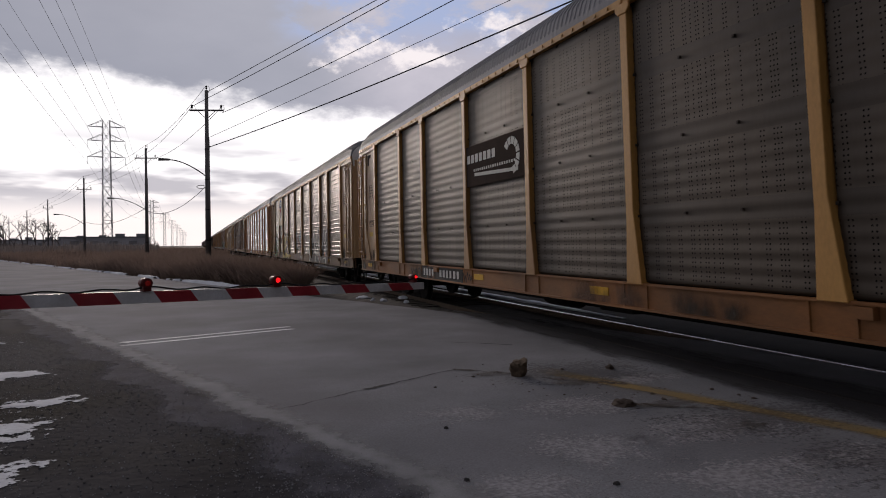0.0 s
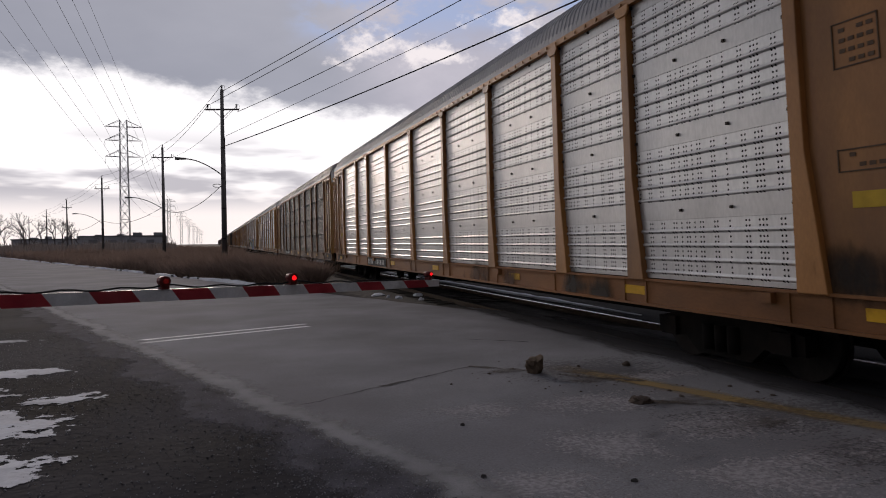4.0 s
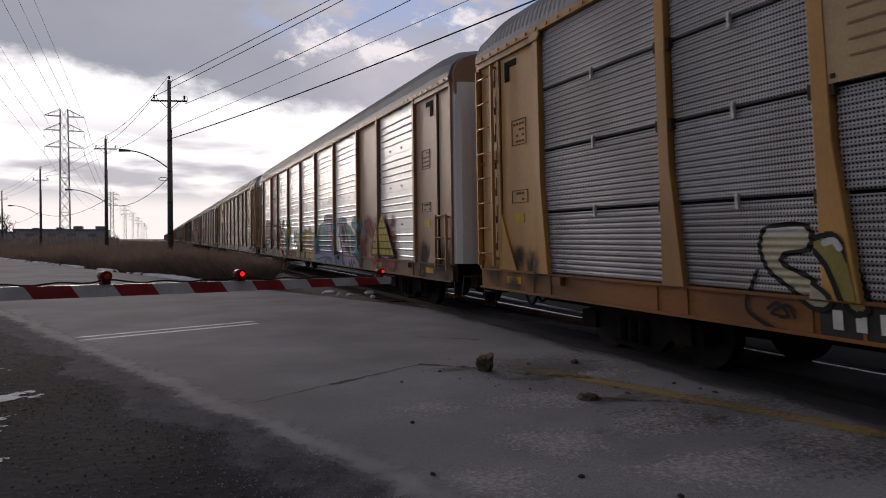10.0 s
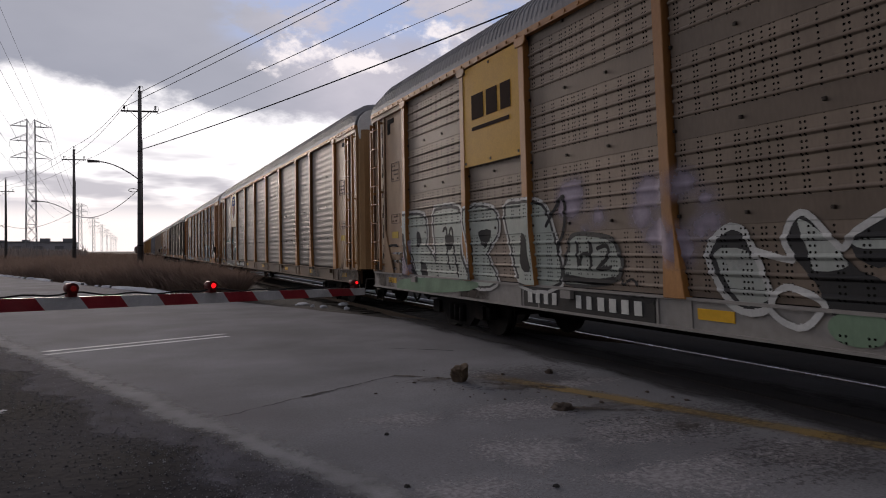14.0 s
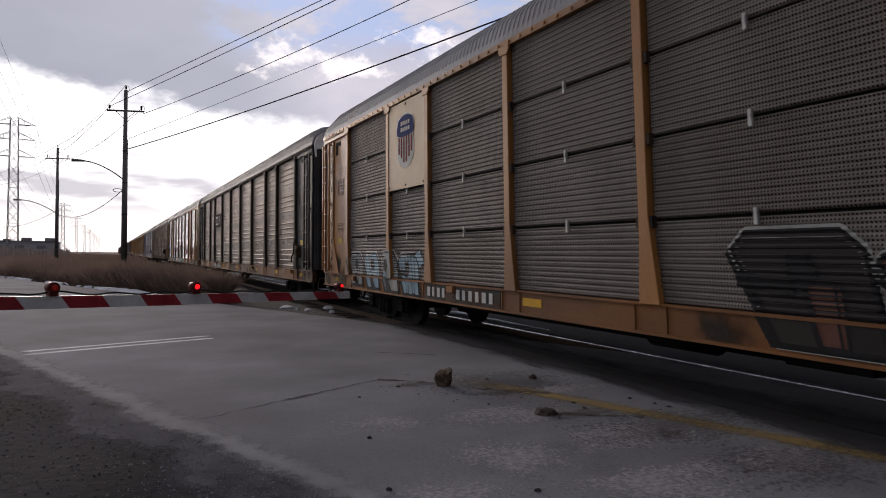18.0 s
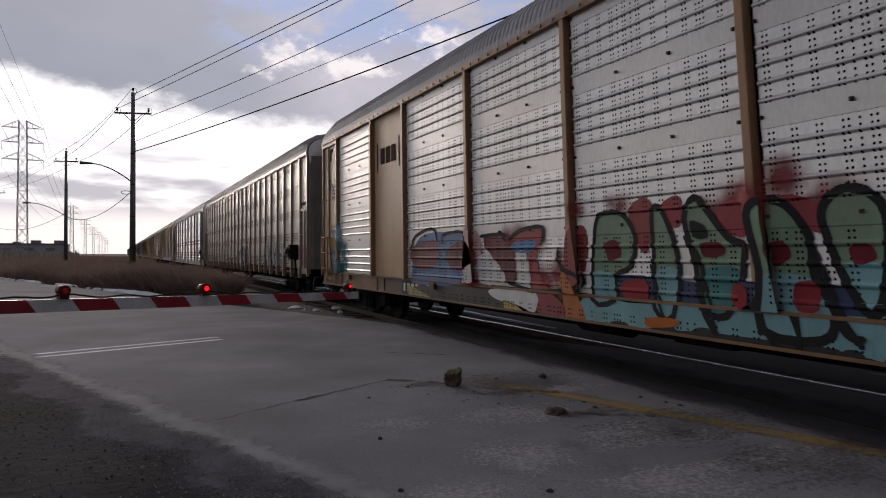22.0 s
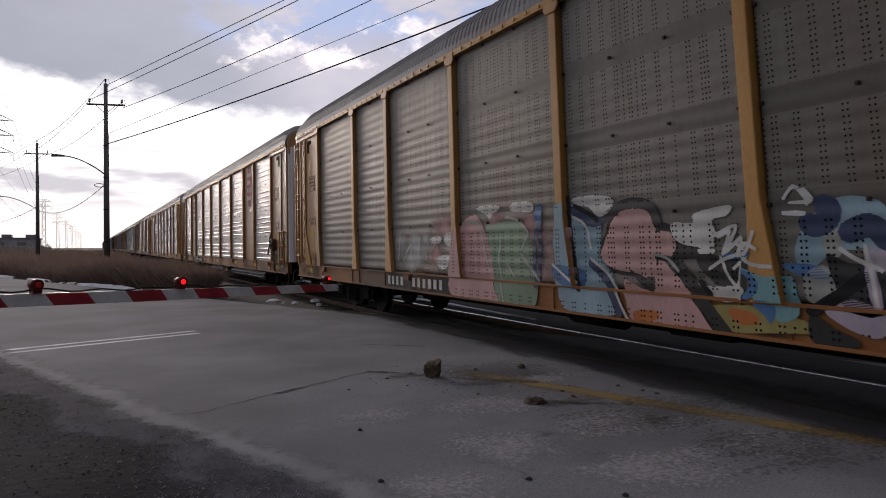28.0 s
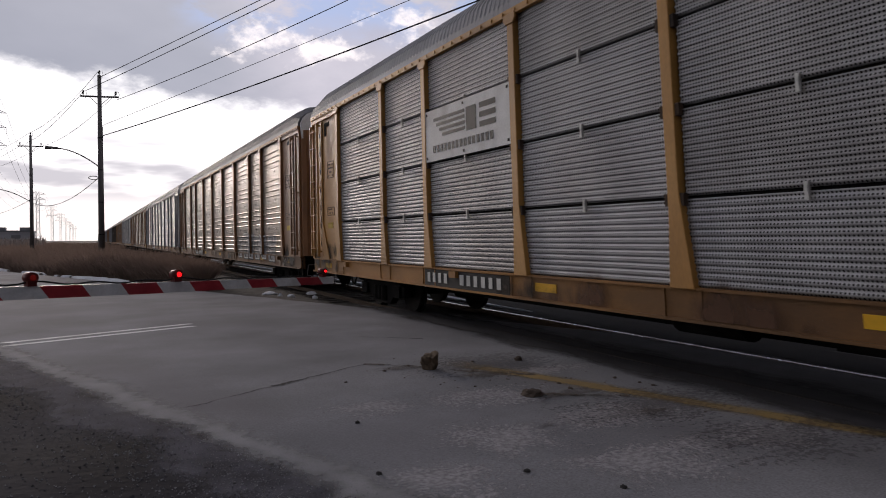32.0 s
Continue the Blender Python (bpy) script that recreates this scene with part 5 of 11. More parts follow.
def paint_layer(car, style, polys, mat, lift, name, step=0.026, clip=None):
    """Lay the shapes on the side, cut at the posts so that the paint follows them."""
    if not polys:
        return
    z0 = max(0.68, min(p[1] for q in polys for p in q))
    z1 = max(p[1] for q in polys for p in q)
    cuts = []
    if style == "smooth":
        for i in range(23):
            p = -HALF + 1.05 + 1.142 * i
            cuts += [p - 0.052, p + 0.052]
    verts, faces = [], []
    n = max(1, int((z1 - z0) / step))
    for i in range(n):
        za, zb = z0 + (z1 - z0) * i / n, z0 + (z1 - z0) * (i + 1) / n
        zm = (za + zb) / 2
        if clip and not (clip[0] < zm < clip[1]):
            continue
        if style != "smooth":
            cuts = []
            for p in POSTS:
                h = 0.085 if zm > 1.75 else 0.085 + (1.75 - zm) * 0.16
                cuts += [p - h, p + h]
        lo, hi = spans(polys, za + 0.001), spans(polys, zb - 0.001)
        if len(lo) != len(hi) or any(p[1] < q[0] or q[1] < p[0] for p, q in zip(lo, hi)):
            lo = hi = spans(polys, zm)
        for (a0, b0), (a1, b1) in zip(lo, hi):
            a, b = (a0 + a1) / 2, (b0 + b1) / 2
            if b - a < 0.004 or a < -HALF + 0.05 or b > HALF - 0.05:
                continue
            marks = [a] + [c for c in cuts if a + 0.01 < c < b - 0.01] + [b]
            for u, v in zip(marks, marks[1:]):
                ym = (u + v) / 2
                k = len(verts)
                xa, xb = -skin_out(style, ym, za) - lift, -skin_out(style, ym, zb) - lift
                u0, u1 = (a0, a1) if u == a else (u, u)
                v0, v1 = (b0, b1) if v == b else (v, v)
                verts += [(xa, v0, za), (xa, u0, za), (xb, u1, zb), (xb, v1, zb)]
                faces.append((k, k + 1, k + 2, k + 3))
    if not faces:
        return
    me = bpy.data.meshes.new(name)
    me.from_pydata(verts, [], faces)
    me.materials.append(mat)
    ob = new(name, me)
    ob.parent = car
    ob.location = (-PLANE, 0, 0)
    tagged(ob, kind="stuff")


def outline(pts, r):
    return hulls(list(pts) + [pts[0]], r)


def mural(car, style, a, b, z0, z1, n, edge, fills, halo=None, shine="white", seed=1, fat=0.13, rim=0.05, lean=0.28, dark="black"):
    """A sprayed piece from a to b metres behind the car's leading end: slab letters, shards, counters, shadows and keylines."""
    rng = random.Random(seed)
    ya, yb = -HALF + a, -HALF + b
    n = max(1, round(n * 1.1))
    step = (yb - ya) / n
    h0 = z1 - z0
    lw = 0.012 + rim * 0.13
    shadows, keys, bodies, holes, lines, shines, halos = [], [], {}, [], [], [], []
    for i in range(n):
        left = ya + (n - i) * step
        w = step * rng.uniform(0.78, 0.95)
        top, low = z1 - h0 * rng.uniform(0, 0.16), z0 + h0 * rng.uniform(0, 0.07)
        h = top - low
        k = lean * h * rng.uniform(0.6, 1.25) * 0.6
        c = min(0.16, w * 0.18)
        body = [(left - c, top), (left - w + c, top), (left - w - 0.15 * k, top - c), (left - w - k, low), (left - 0.25 * w - k, low), (left, top - c)]
        shadows.append([(p[0] + 0.085, p[1] - 0.04) for p in body])
        shadows.append([(p[0] - 0.05, p[1] - 0.04) for p in body])
        keys += outline(body, lw + 0.03)
        col = fills[i % len(fills)]
        bodies.setdefault(col, []).append(body)

        def inside(u, v):
            # u from the letter's rear edge to its front edge, v from its foot to its top
            e = left - (k * (1 - v))
            return (e - u * w, low + v * h)
        # slanting shards in the other colours
        for j in range(len(fills) - 1 + (rng.random() < 0.4)):
            other = fills[(i + 1 + j) % len(fills)]
            u, d = rng.uniform(0.1, 0.65), rng.uniform(0.14, 0.3)
            v0, v1 = rng.choice(((0.02, 0.55), (0.45, 0.97), (0.02, 0.97)))
            q = [inside(u, v1), inside(u + d, v1), inside(u + d * 0.9, v0), inside(u + 0.05, v0)]
            if other != col:
                bodies.setdefault(other, []).append(q)
            lines += outline(q, lw * 0.6)
        # counters and notches
        u = rng.uniform(0.34, 0.5)
        kind = rng.randrange(4)
        eye = [inside(u, 0.78), inside(u + 0.16, 0.80), inside(u + 0.2, 0.62), inside(u + 0.1, 0.5), inside(u - 0.03, 0.6)]
        leg = [inside(u - 0.05, 0.34), inside(u + 0.06, 0.36), inside(u + 0.24, 0.02), inside(u - 0.02, 0.02)]
        bar = [inside(-0.02, 0.62), inside(0.45, 0.55), inside(0.42, 0.42), inside(-0.02, 0.5)]
        for q in ([eye, leg], [eye, bar], [leg, bar], [eye, leg])[kind]:
            holes.append(q)
            lines += outline(q, lw * 0.7)
        lines += outline(body, lw)
        if rng.random() < 0.55:
            m = [inside(0.85, 1.0), inside(1.12, 1.12), inside(1.3, 0.8), inside(1.05, 0.66)]
            bodies[col].append(m)
            lines += outline(m, lw * 0.8)
        shines += hulls([inside(0.16, 0.93), inside(0.5, 0.955)], 0.014) + hulls([inside(0.08, 0.86), inside(0.09, 0.6)], 0.012)
        if halo:
            for _ in range(2):
                cy, cz = left - w * rng.uniform(0.1, 0.9), low + h * rng.uniform(0.35, 0.85)
                halos.append([(cy + step * 0.5 * math.cos(t * math.pi / 7) * rng.uniform(0.85, 1.2), cz + h * 0.36 * math.sin(t * math.pi / 7) * rng.uniform(0.85, 1.2)) for t in range(14)])
    punched = style in ("ribbed", "shallow")
    if halo:
        paint_layer(car, style, halos, spray(halo, PAINT[halo], punched), 0.001, "sprayed_ground")
    if edge != "black":
        paint_layer(car, style, shadows, spray(dark, PAINT[dark]), 0.002, "sprayed_shadow")
        paint_layer(car, style, keys, spray(dark, PAINT[dark]), 0.003, "sprayed_keyline")
    else:
        key = shine or halo or "pale"
        paint_layer(car, style, keys, spray(key, PAINT[key]), 0.002, "sprayed_keyline")
        paint_layer(car, style, shadows, spray(dark, PAINT[dark]), 0.003, "sprayed_shadow")
    for k, (col, polys) in enumerate(bodies.items()):
        paint_layer(car, style, polys, spray(col, PAINT[col], punched), 0.004 + 0.001 * k, "sprayed_letter")
    hole = dark if fills[0] != "black" else "grey"
    paint_layer(car, style, holes, spray(hole, PAINT[hole]), 0.009, "sprayed_counter")
    paint_layer(car, style, lines, spray(edge, PAINT[edge]), 0.0105, "sprayed_rim", 0.016)
    if shine:
        paint_layer(car, style, shines, spray(shine, PAINT[shine]), 0.012, "sprayed_shine", 0.016)


def haze(car, style, a, b, z0, z1, n, col, seed, name="sprayed_ground"):
    """A thin cloud of sprayed paint that fades out to nothing."""
    rng = random.Random(seed)
    puffs = [(-HALF + rng.uniform(a, b), rng.uniform(z0, z1), rng.uniform(0.16, 0.36)) for _ in range(n)]
    ya, yb, za, zb = -HALF + a - 0.4, -HALF + b + 0.4, max(0.7, z0 - 0.4), z1 + 0.4
    nz, ny = int((zb - za) / 0.024), int((yb - ya) / 0.08)
    bm = bmesh.new()
    grid, margins = [], {}
    for i in range(nz + 1):
        z = za + (zb - za) * i / nz
        row = []
        for j in range(ny + 1):
            y = min(HALF - 0.06, max(-HALF + 0.06, ya + (yb - ya) * j / ny))
            d = max(r - math.hypot((y - py) * 0.85, z - pz) for py, pz, r in puffs)
            v = bm.verts.new((-skin_out(style, y, z) - 0.001, y, z))
            margins[v] = d
            row.append(v)
        grid.append(row)
    for p, q in zip(grid, grid[1:]):
        for j in range(ny):
            f = (p[j], q[j], q[j + 1], p[j + 1])
            if max(margins[v] for v in f) > -0.1:
                bm.faces.new(f).smooth = True
    for row in grid:
        for v in row:
            if not v.link_faces:
                bm.verts.remove(v)
    rim_layer(bm, margins)
    key = "haze_" + col
    if key not in M:
        c = PAINT[col]
        M[key] = feather(surf(key, tuple(v * 0.8 for v in c), tuple(min(1, v * 1.1) for v in c), 2.5, 0.7, 0, 0.03, 30, spec=0.2), *((0.3, 3.5, 0.3, 0.9, (1, 1, 0.5)) if name == "grime_stain" else (0.26, 5.0, 0.08, 0.85)))
    ob = part(name, bm, M[key], car)
    ob.location = (-PLANE, 0, 0)
    tagged(ob, kind="stuff")


def doodle(car, style, a, size, heads, seed):
    """A chalk-white cloud creature with a long neck, two odd feet and one thin leg, beside a quick tag."""
    rng = random.Random(seed)
    y, z = -HALF + a, 1.44
    r = 0.0105
    polys = []

    def draw(pts, closed=False):
        q = [(y + u * size + rng.uniform(-0.012, 0.012), z + (v if v > -0.3 else -0.3 + (v + 0.3) * 0.9) * size) for u, v in pts]
        q = curve(q, closed, 3)
        polys.extend(hulls(q + ([q[0]] if closed else []), r))

    draw([(0.22, 0.09), (0.39, 0.03), (0.4, -0.08), (0.09, -0.09), (-0.08, -0.12), (-0.44, -0.08), (-0.52, 0.01), (-0.26, 0.13)], True)
    draw([(0.21, -0.11), (0.24, -0.21), (0.37, -0.25), (0.3, -0.33), (0.06, -0.28), (-0.08, -0.16)])
    draw([(0.02, -0.24), (-0.09, -0.33), (-0.24, -0.36), (-0.28, -0.21), (-0.46, -0.09)])
    draw([(0.31, -0.34), (0.29, -0.55), (0.19, -0.58), (0.23, -0.36), (0.1, -0.64)])
    for k in range(heads):
        u, v = -0.03 + 0.24 * k, 0.48 - 0.12 * k
        draw([(u + 0.15 * math.cos(q), v + 0.095 * math.sin(q)) for q in range(6)], True)
        draw([(u + 0.07 * math.cos(q), v + 0.055 * math.sin(q)) for q in range(6)], True)
        draw([(u + 0.03, v - 0.1), (u + 0.02, v - 0.22), (u + 0.05, 0.11)])
        draw([(u - 0.14, v - 0.04), (u - 0.14, v - 0.17), (u - 0.2, 0.13)])
    for k in range(3):
        left = -0.36 - 0.17 * k
        draw([(left - 0.06 * n, 0.3 - 0.17 * k + (0.09 if n % 2 else 0.0) * rng.uniform(0.3, 1.1)) for n in range(7 - k)])
    paint_layer(car, style, polys, spray("pale", PAINT["pale"]), 0.004, "sprayed_doodle", 0.009)


def scribble(car, style, a, b, z0, z1, n, col, seed, r=0.018):
    """Thin quick tags."""
    rng = random.Random(seed)
    ya, yb = -HALF + a, -HALF + b
    polys = []
    step = (yb - ya) / n
    for i in range(n):
        g = STROKES[rng.randrange(len(STROKES))]
        left = yb - i * step
        for path in g:
            pts = [(left - u * step * 0.95, z0 + v * (z1 - z0) + rng.uniform(-0.03, 0.03)) for u, v in path]
            polys += hulls(pts, r)
    paint_layer(car, style, polys, spray(col, PAINT[col]), 0.004, "sprayed_tag", 0.02)


R, F, S, H = "ribbed", "fine", "smooth", "shallow"
scribble(c0, H, 17.5, 18.8, 0.72, 0.93, 4, "black", 1, 0.014)
scribble(c0, H, 20.6, 21.6, 0.74, 0.92, 3, "black", 2, 0.014)
scribble(c3, F, 0.9, 1.9, 1.35, 1.75, 4, "black", 8)
scribble(c3, F, 0.9, 1.9, 2.0, 2.3, 4, "black", 9, 0.025)
scribble(c4, F, 2.6, 4.3, 1.15, 1.75, 5, "red", 10, 0.02)
scribble(c4, F, 2.5, 4.4, 1.3, 1.6, 6, "darkred", 11, 0.03)
scribble(c4, F, 12.5, 16.2, 1.2, 1.5, 8, "black", 13, 0.016)
scribble(c4, F, 12.3, 14.0, 0.75, 1.15, 4, "black", 14, 0.018)
haze(c6, R, 17.2, 19.6, 1.5, 2.25, 16, "lilac", 71)
haze(c6, R, 24.6, 26.3, 1.0, 1.7, 9, "lilac", 72)
scribble(c8, F, 25.4, 26.8, 2.9, 4.0, 2, "white", 28, 0.018)
for k, (a, size, heads) in enumerate(((24.0, 0.85, 2), (21.5, 0.9, 2), (19.4, 0.95, 1), (16.85, 1.0, 2), (14.14, 1.0, 1), (11.1, 1.2, 2), (8.3, 1.1, 1), (5.9, 0.9, 2), (3.4, 1.0, 1))):
    doodle(c9, R, a, size, heads, 30 + k)
mural(c10, R, 2.2, 6.3, 0.74, 1.95, 4, "black", ["orange"], "lime", None, 40, 0.27, 0.05)
haze(c10, R, 6.6, 10.9, 1.5, 2.1, 12, "red", 98)
mural(c11, S, 3.2, 7.0, 1.0, 1.9, 4, "black", ["pale"], None, "white", 55, 0.12, 0.04)
scribble(c14, R, 24.8, 25.8, 1.15, 1.5, 3, "white", 52, 0.016)
mural(c16, R, 3.0, 9.0, 0.8, 1.7, 5, "white", ["grey"], None, None, 53, 0.12)


# hasty black tags on the plain steel ends
for car, a, z, k in ((c7, 25.6, 2.1, 83), (c10, 1.0, 1.5, 84), (c13, 0.8, 1.6, 85), (c14, 25.6, 1.7, 86)):
    scribble(car, "flatbay", a, a + 0.9, z, z + 0.3, 2, "black", k, 0.022)

haze(c1, R, 15.6, 21.0, 1.7, 2.1, 14, "orange", 61)
haze(c1, R, 21.2, 25.3, 1.6, 2.0, 10, "brown", 62)
haze(c8, F, 2.4, 3.9, 1.2, 1.8, 14, "white", 63)
mural(c8, F, 3.2, 5.0, 1.1, 1.8, 3, "white", ["black"], None, None, 24, 0.1, 0.03)
mural(c8, F, 5.6, 9.2, 0.72, 1.95, 3, "aqua", ["navy", "grey"], None, "white", 25, 0.22, 0.05)
mural(c8, F, 9.9, 13.9, 0.74, 1.75, 3, "black", ["smoke", "brown"], None, None, 26, 0.12, 0.05)
mural(c8, F, 21.0, 25.1, 0.72, 1.6, 4, "black", ["pale", "sky"], None, "white", 27, 0.2, 0.04)
haze(c10, R, 15.0, 20.2, 1.0, 1.75, 26, "red", 64)
haze(c10, R, 11.0, 15.0, 1.5, 2.2, 12, "red", 65)
haze(c10, "flatbay", 25.2, 26.0, 1.1, 1.4, 5, "sky", 66)
haze(c10, "flatbay", 25.1, 26.0, 1.95, 2.05, 5, "sky", 67)
haze(c10, R, 24.3, 25.1, 1.1, 1.7, 7, "teal", 68)
scribble(c10, "flatbay", 25.2, 26.3, 2.9, 3.5, 2, "black", 69, 0.022)

haze(c5, R, 6.0, 12.2, 0.85, 2.0, 34, "aqua", 91)
haze(c5, R, 12.0, 16.6, 0.85, 1.7, 24, "sky", 92)
mural(c5, R, 12.2, 16.0, 0.75, 1.8, 4, "olive", ["yellow"], None, "cream", 17, 0.24, 0.03, 0.2, "lilac")
haze(c5, "flatbay", 3.4, 6.4, 0.85, 1.9, 30, "red", 93)


def brick_pyramid(car, a):
    """A painted yellow pyramid of bricks with dark joints."""
    y, top, low, half = -HALF + a, 2.15, 1.08, 0.95
    paint_layer(car, "flatbay", [[(y, top), (y - half, low), (y + half, low)]], spray("yellow", PAINT["yellow"]), 0.05, "sprayed_pyramid")
    lines = hulls([(y, top), (y - half, low), (y + half, low), (y, top)], 0.022)
    for r in range(6):
        z = low + 0.17 * r
        w = half * (top - z) / (top - low)
        lines += hulls([(y - w, z), (y + w, z)], 0.013)
        for k in range(-3, 4):
            x = (k + 0.5 * (r % 2)) * 0.3
            if abs(x) < w - 0.12:
                lines += hulls([(y + x, z), (y + x, z + 0.17)], 0.011)
    paint_layer(car, "flatbay", lines, spray("black", PAINT["black"]), 0.055, "sprayed_rim", 0.011)


brick_pyramid(c5, 4.3)

haze(c13, H, 3.4, 6.4, 0.9, 1.6, 14, "sky", 94)
haze(c13, H, 5.6, 9.4, 1.1, 1.7, 12, "lilac", 95)
haze(c13, H, 14.0, 18.6, 0.9, 1.9, 26, "rose", 96)
haze(c13, H, 18.6, 20.3, 1.2, 1.7, 9, "white", 97)


# ---- painted letters and shapes, drawn by hand: metres behind the car's leading end, and height ----
INKS = {}


def ink(car, style, kind, col, r, layer, *pts):
    """One filled shape, line or ring of paint in its layer; all of one colour and layer on a car become one coat."""
    pts = curve([(a - HALF, z) for a, z in pts], kind != "line", 3)
    polys = [pts] if kind == "fill" else hulls(pts + ([pts[0]] if kind == "ring" else []), r)
    INKS.setdefault((car.name, style, col, layer), []).extend(polys)


def lay_inks():
    for (name, style, col, layer), polys in INKS.items():
        car = bpy.data.objects[name]
        punched = style in ("ribbed", "shallow") and layer < 4
        paint_layer(car, style, polys, spray(col, PAINT[col], punched), 0.004 + 0.0014 * layer, "sprayed_paint", 0.0115)


ink(c1, R, "fill", "smoke", 0, 1, (9.74, 0.56), (9.51, 1.53), (9.23, 1.77), (8.84, 1.56), (8.3, 2.2), (8.24, 1.77), (7.69, 1.38), (7.16, 0.96), (6.78, 0.62), (7.69, 0.62))
ink(c1, R, "fill", "smoke", 0, 1, (7.74, 1.41), (7.65, 1.85), (7.22, 2.2), (6.84, 2.17), (6.65, 1.75), (6.76, 1.41), (7.04, 1.29), (7.39, 1.15))
ink(c1, R, "fill", "smoke", 0, 1, (6.44, 1.27), (6.18, 1.64), (6.01, 2), (5.65, 2.17), (5.72, 1.63), (5.79, 1.43), (5.46, 1.42), (5.13, 1.32), (5.01, 1.19), (4.71, 1.02), (4.74, 0.7), (5.32, 0.65), (6.41, 0.6), (6.74, 0.63), (6.55, 1.12))
ink(c1, R, "fill", "smoke", 0, 1, (5.6, 1.63), (5.48, 1.98), (4.88, 2.05), (4.61, 2.11), (4.68, 1.38), (5.01, 1.19), (5.4, 1.42), (5.78, 1.42))
ink(c1, R, "fill", "brown", 0, 2, (7.3, 2.03), (6.85, 2.08), (6.73, 1.81), (7.15, 1.77))
ink(c1, R, "fill", "darkred", 0, 2, (7.19, 1.16), (6.59, 1.25), (6.65, 0.94), (6.77, 0.68), (7.06, 0.81))
ink(c1, R, "fill", "brown", 0, 2, (5.38, 2.02), (5, 2.03), (5.25, 1.74))
ink(c1, R, "fill", "brown", 0, 2, (4.92, 1.28), (4.69, 1.29), (4.74, 0.7), (5.08, 0.66))
ink(c1, R, "fill", "orange", 0, 2, (5.83, 1.15), (5.57, 1.16), (5.55, 0.98), (5.86, 0.99))
ink(c1, R, "line", "white", 0.05, 4, (9.65, 0.61), (9.46, 1.08), (9.22, 1.28), (9.51, 1.53), (9.23, 1.77), (8.84, 1.56), (8.65, 1.98), (8.3, 2.2), (8.27, 1.81), (7.69, 1.38))
ink(c1, R, "line", "white", 0.07, 4, (9.72, 0.61), (9.57, 0.91), (9.3, 1.23))
ink(c1, R, "line", "white", 0.05, 4, (8.84, 1.6), (8.68, 1.86), (8.54, 1.97))
ink(c1, R, "line", "white", 0.045, 4, (8.35, 1.76), (8.48, 1.41), (8.13, 1.34))
ink(c1, R, "line", "white", 0.055, 4, (7.68, 1.38), (7.73, 1.69), (7.57, 2.02), (7.22, 2.2), (6.88, 2.19), (6.69, 1.99), (6.67, 1.66), (6.8, 1.41), (7.04, 1.32), (7.22, 1.41), (7.26, 1.57), (7.11, 1.67), (7.03, 1.44))
ink(c1, R, "line", "white", 0.055, 4, (7.68, 1.48), (7.39, 1.12), (7.03, 0.78), (6.79, 0.62), (6.72, 0.9), (6.55, 1.12))
ink(c1, R, "line", "white", 0.075, 4, (8.57, 1.14), (8.12, 1.16), (7.91, 0.89), (7.77, 0.64))
ink(c1, R, "line", "white", 0.04, 4, (6.71, 1.58), (6.44, 1.29), (6.23, 1.53), (6.01, 2), (5.66, 2.17), (5.69, 1.74), (5.79, 1.43))
ink(c1, R, "line", "white", 0.1, 4, (6.34, 1.43), (6.09, 1.72), (5.98, 2))
ink(c1, R, "line", "white", 0.045, 4, (5.79, 1.42), (5.62, 1.6), (5.48, 1.96), (4.88, 2.05), (4.99, 1.63), (5.02, 1.2), (5.15, 1.33), (5.4, 1.42), (5.79, 1.42), (5.34, 1.49), (5.01, 1.74), (4.81, 1.98), (4.62, 2.1))
ink(c1, R, "line", "white", 0.1, 4, (5.57, 1.65), (5.43, 1.95))
ink(c1, R, "line", "white", 0.09, 4, (4.93, 1.94), (5.01, 1.52), (5.01, 1.23))
ink(c1, R, "line", "white", 0.05, 4, (5.02, 1.37), (4.82, 1.29), (4.69, 1.29))
ink(c1, R, "line", "white", 0.085, 4, (5.81, 1.23), (5.59, 1.3), (5.43, 1.17), (5.39, 0.89), (5.34, 0.67))
ink(c1, R, "line", "white", 0.025, 4, (5.95, 0.9), (5.91, 0.63), (5.32, 0.63))
ink(c1, R, "line", "white", 0.02, 4, (5.97, 0.9), (5.38, 0.92))
ink(c1, R, "line", "grey", 0.02, 5, (7.51, 0.88), (7.17, 0.84), (7.03, 0.75))
ink(c1, R, "line", "pale", 0.035, 4, (11.35, 1.98), (10.95, 1.68), (10.56, 1.58), (10.16, 1.93), (9.8, 2.17), (9.57, 1.94))
ink(c1, R, "line", "pale", 0.03, 4, (14.17, 2.22), (13.56, 1.84), (12.96, 2.05), (12.58, 1.6))
ink(c1, R, "line", "pale", 0.03, 4, (11.97, 1.39), (11.4, 1.3), (11.53, 1))
ink(c1, R, "line", "pale", 0.03, 4, (10.65, 1.58), (10.78, 1.21), (10.31, 1.13), (9.85, 1.4))
ink(c1, R, "line", "pale", 0.025, 4, (14.72, 1.63), (13.91, 1.27), (13.14, 1.5), (12.74, 1.18))
ink(c1, R, "fill", "brown", 0, 1, (14.83, 2.11), (14.38, 2.27), (13.91, 2.15), (13.71, 1.91), (13.86, 1.27), (14.13, 1.12), (14.51, 1.48))
ink(c1, R, "fill", "brown", 0, 1, (13.64, 1.62), (13.1, 1.75), (12.82, 2.18), (12.47, 1.96), (12.27, 1.84), (12.27, 1.4), (12.56, 1.18), (13.03, 1.07), (13.62, 1.14))
ink(c1, R, "fill", "brown", 0, 1, (15.47, 0.88), (14.76, 0.99), (12.92, 0.98), (12.37, 0.93), (12.45, 0.69), (14.32, 0.57))
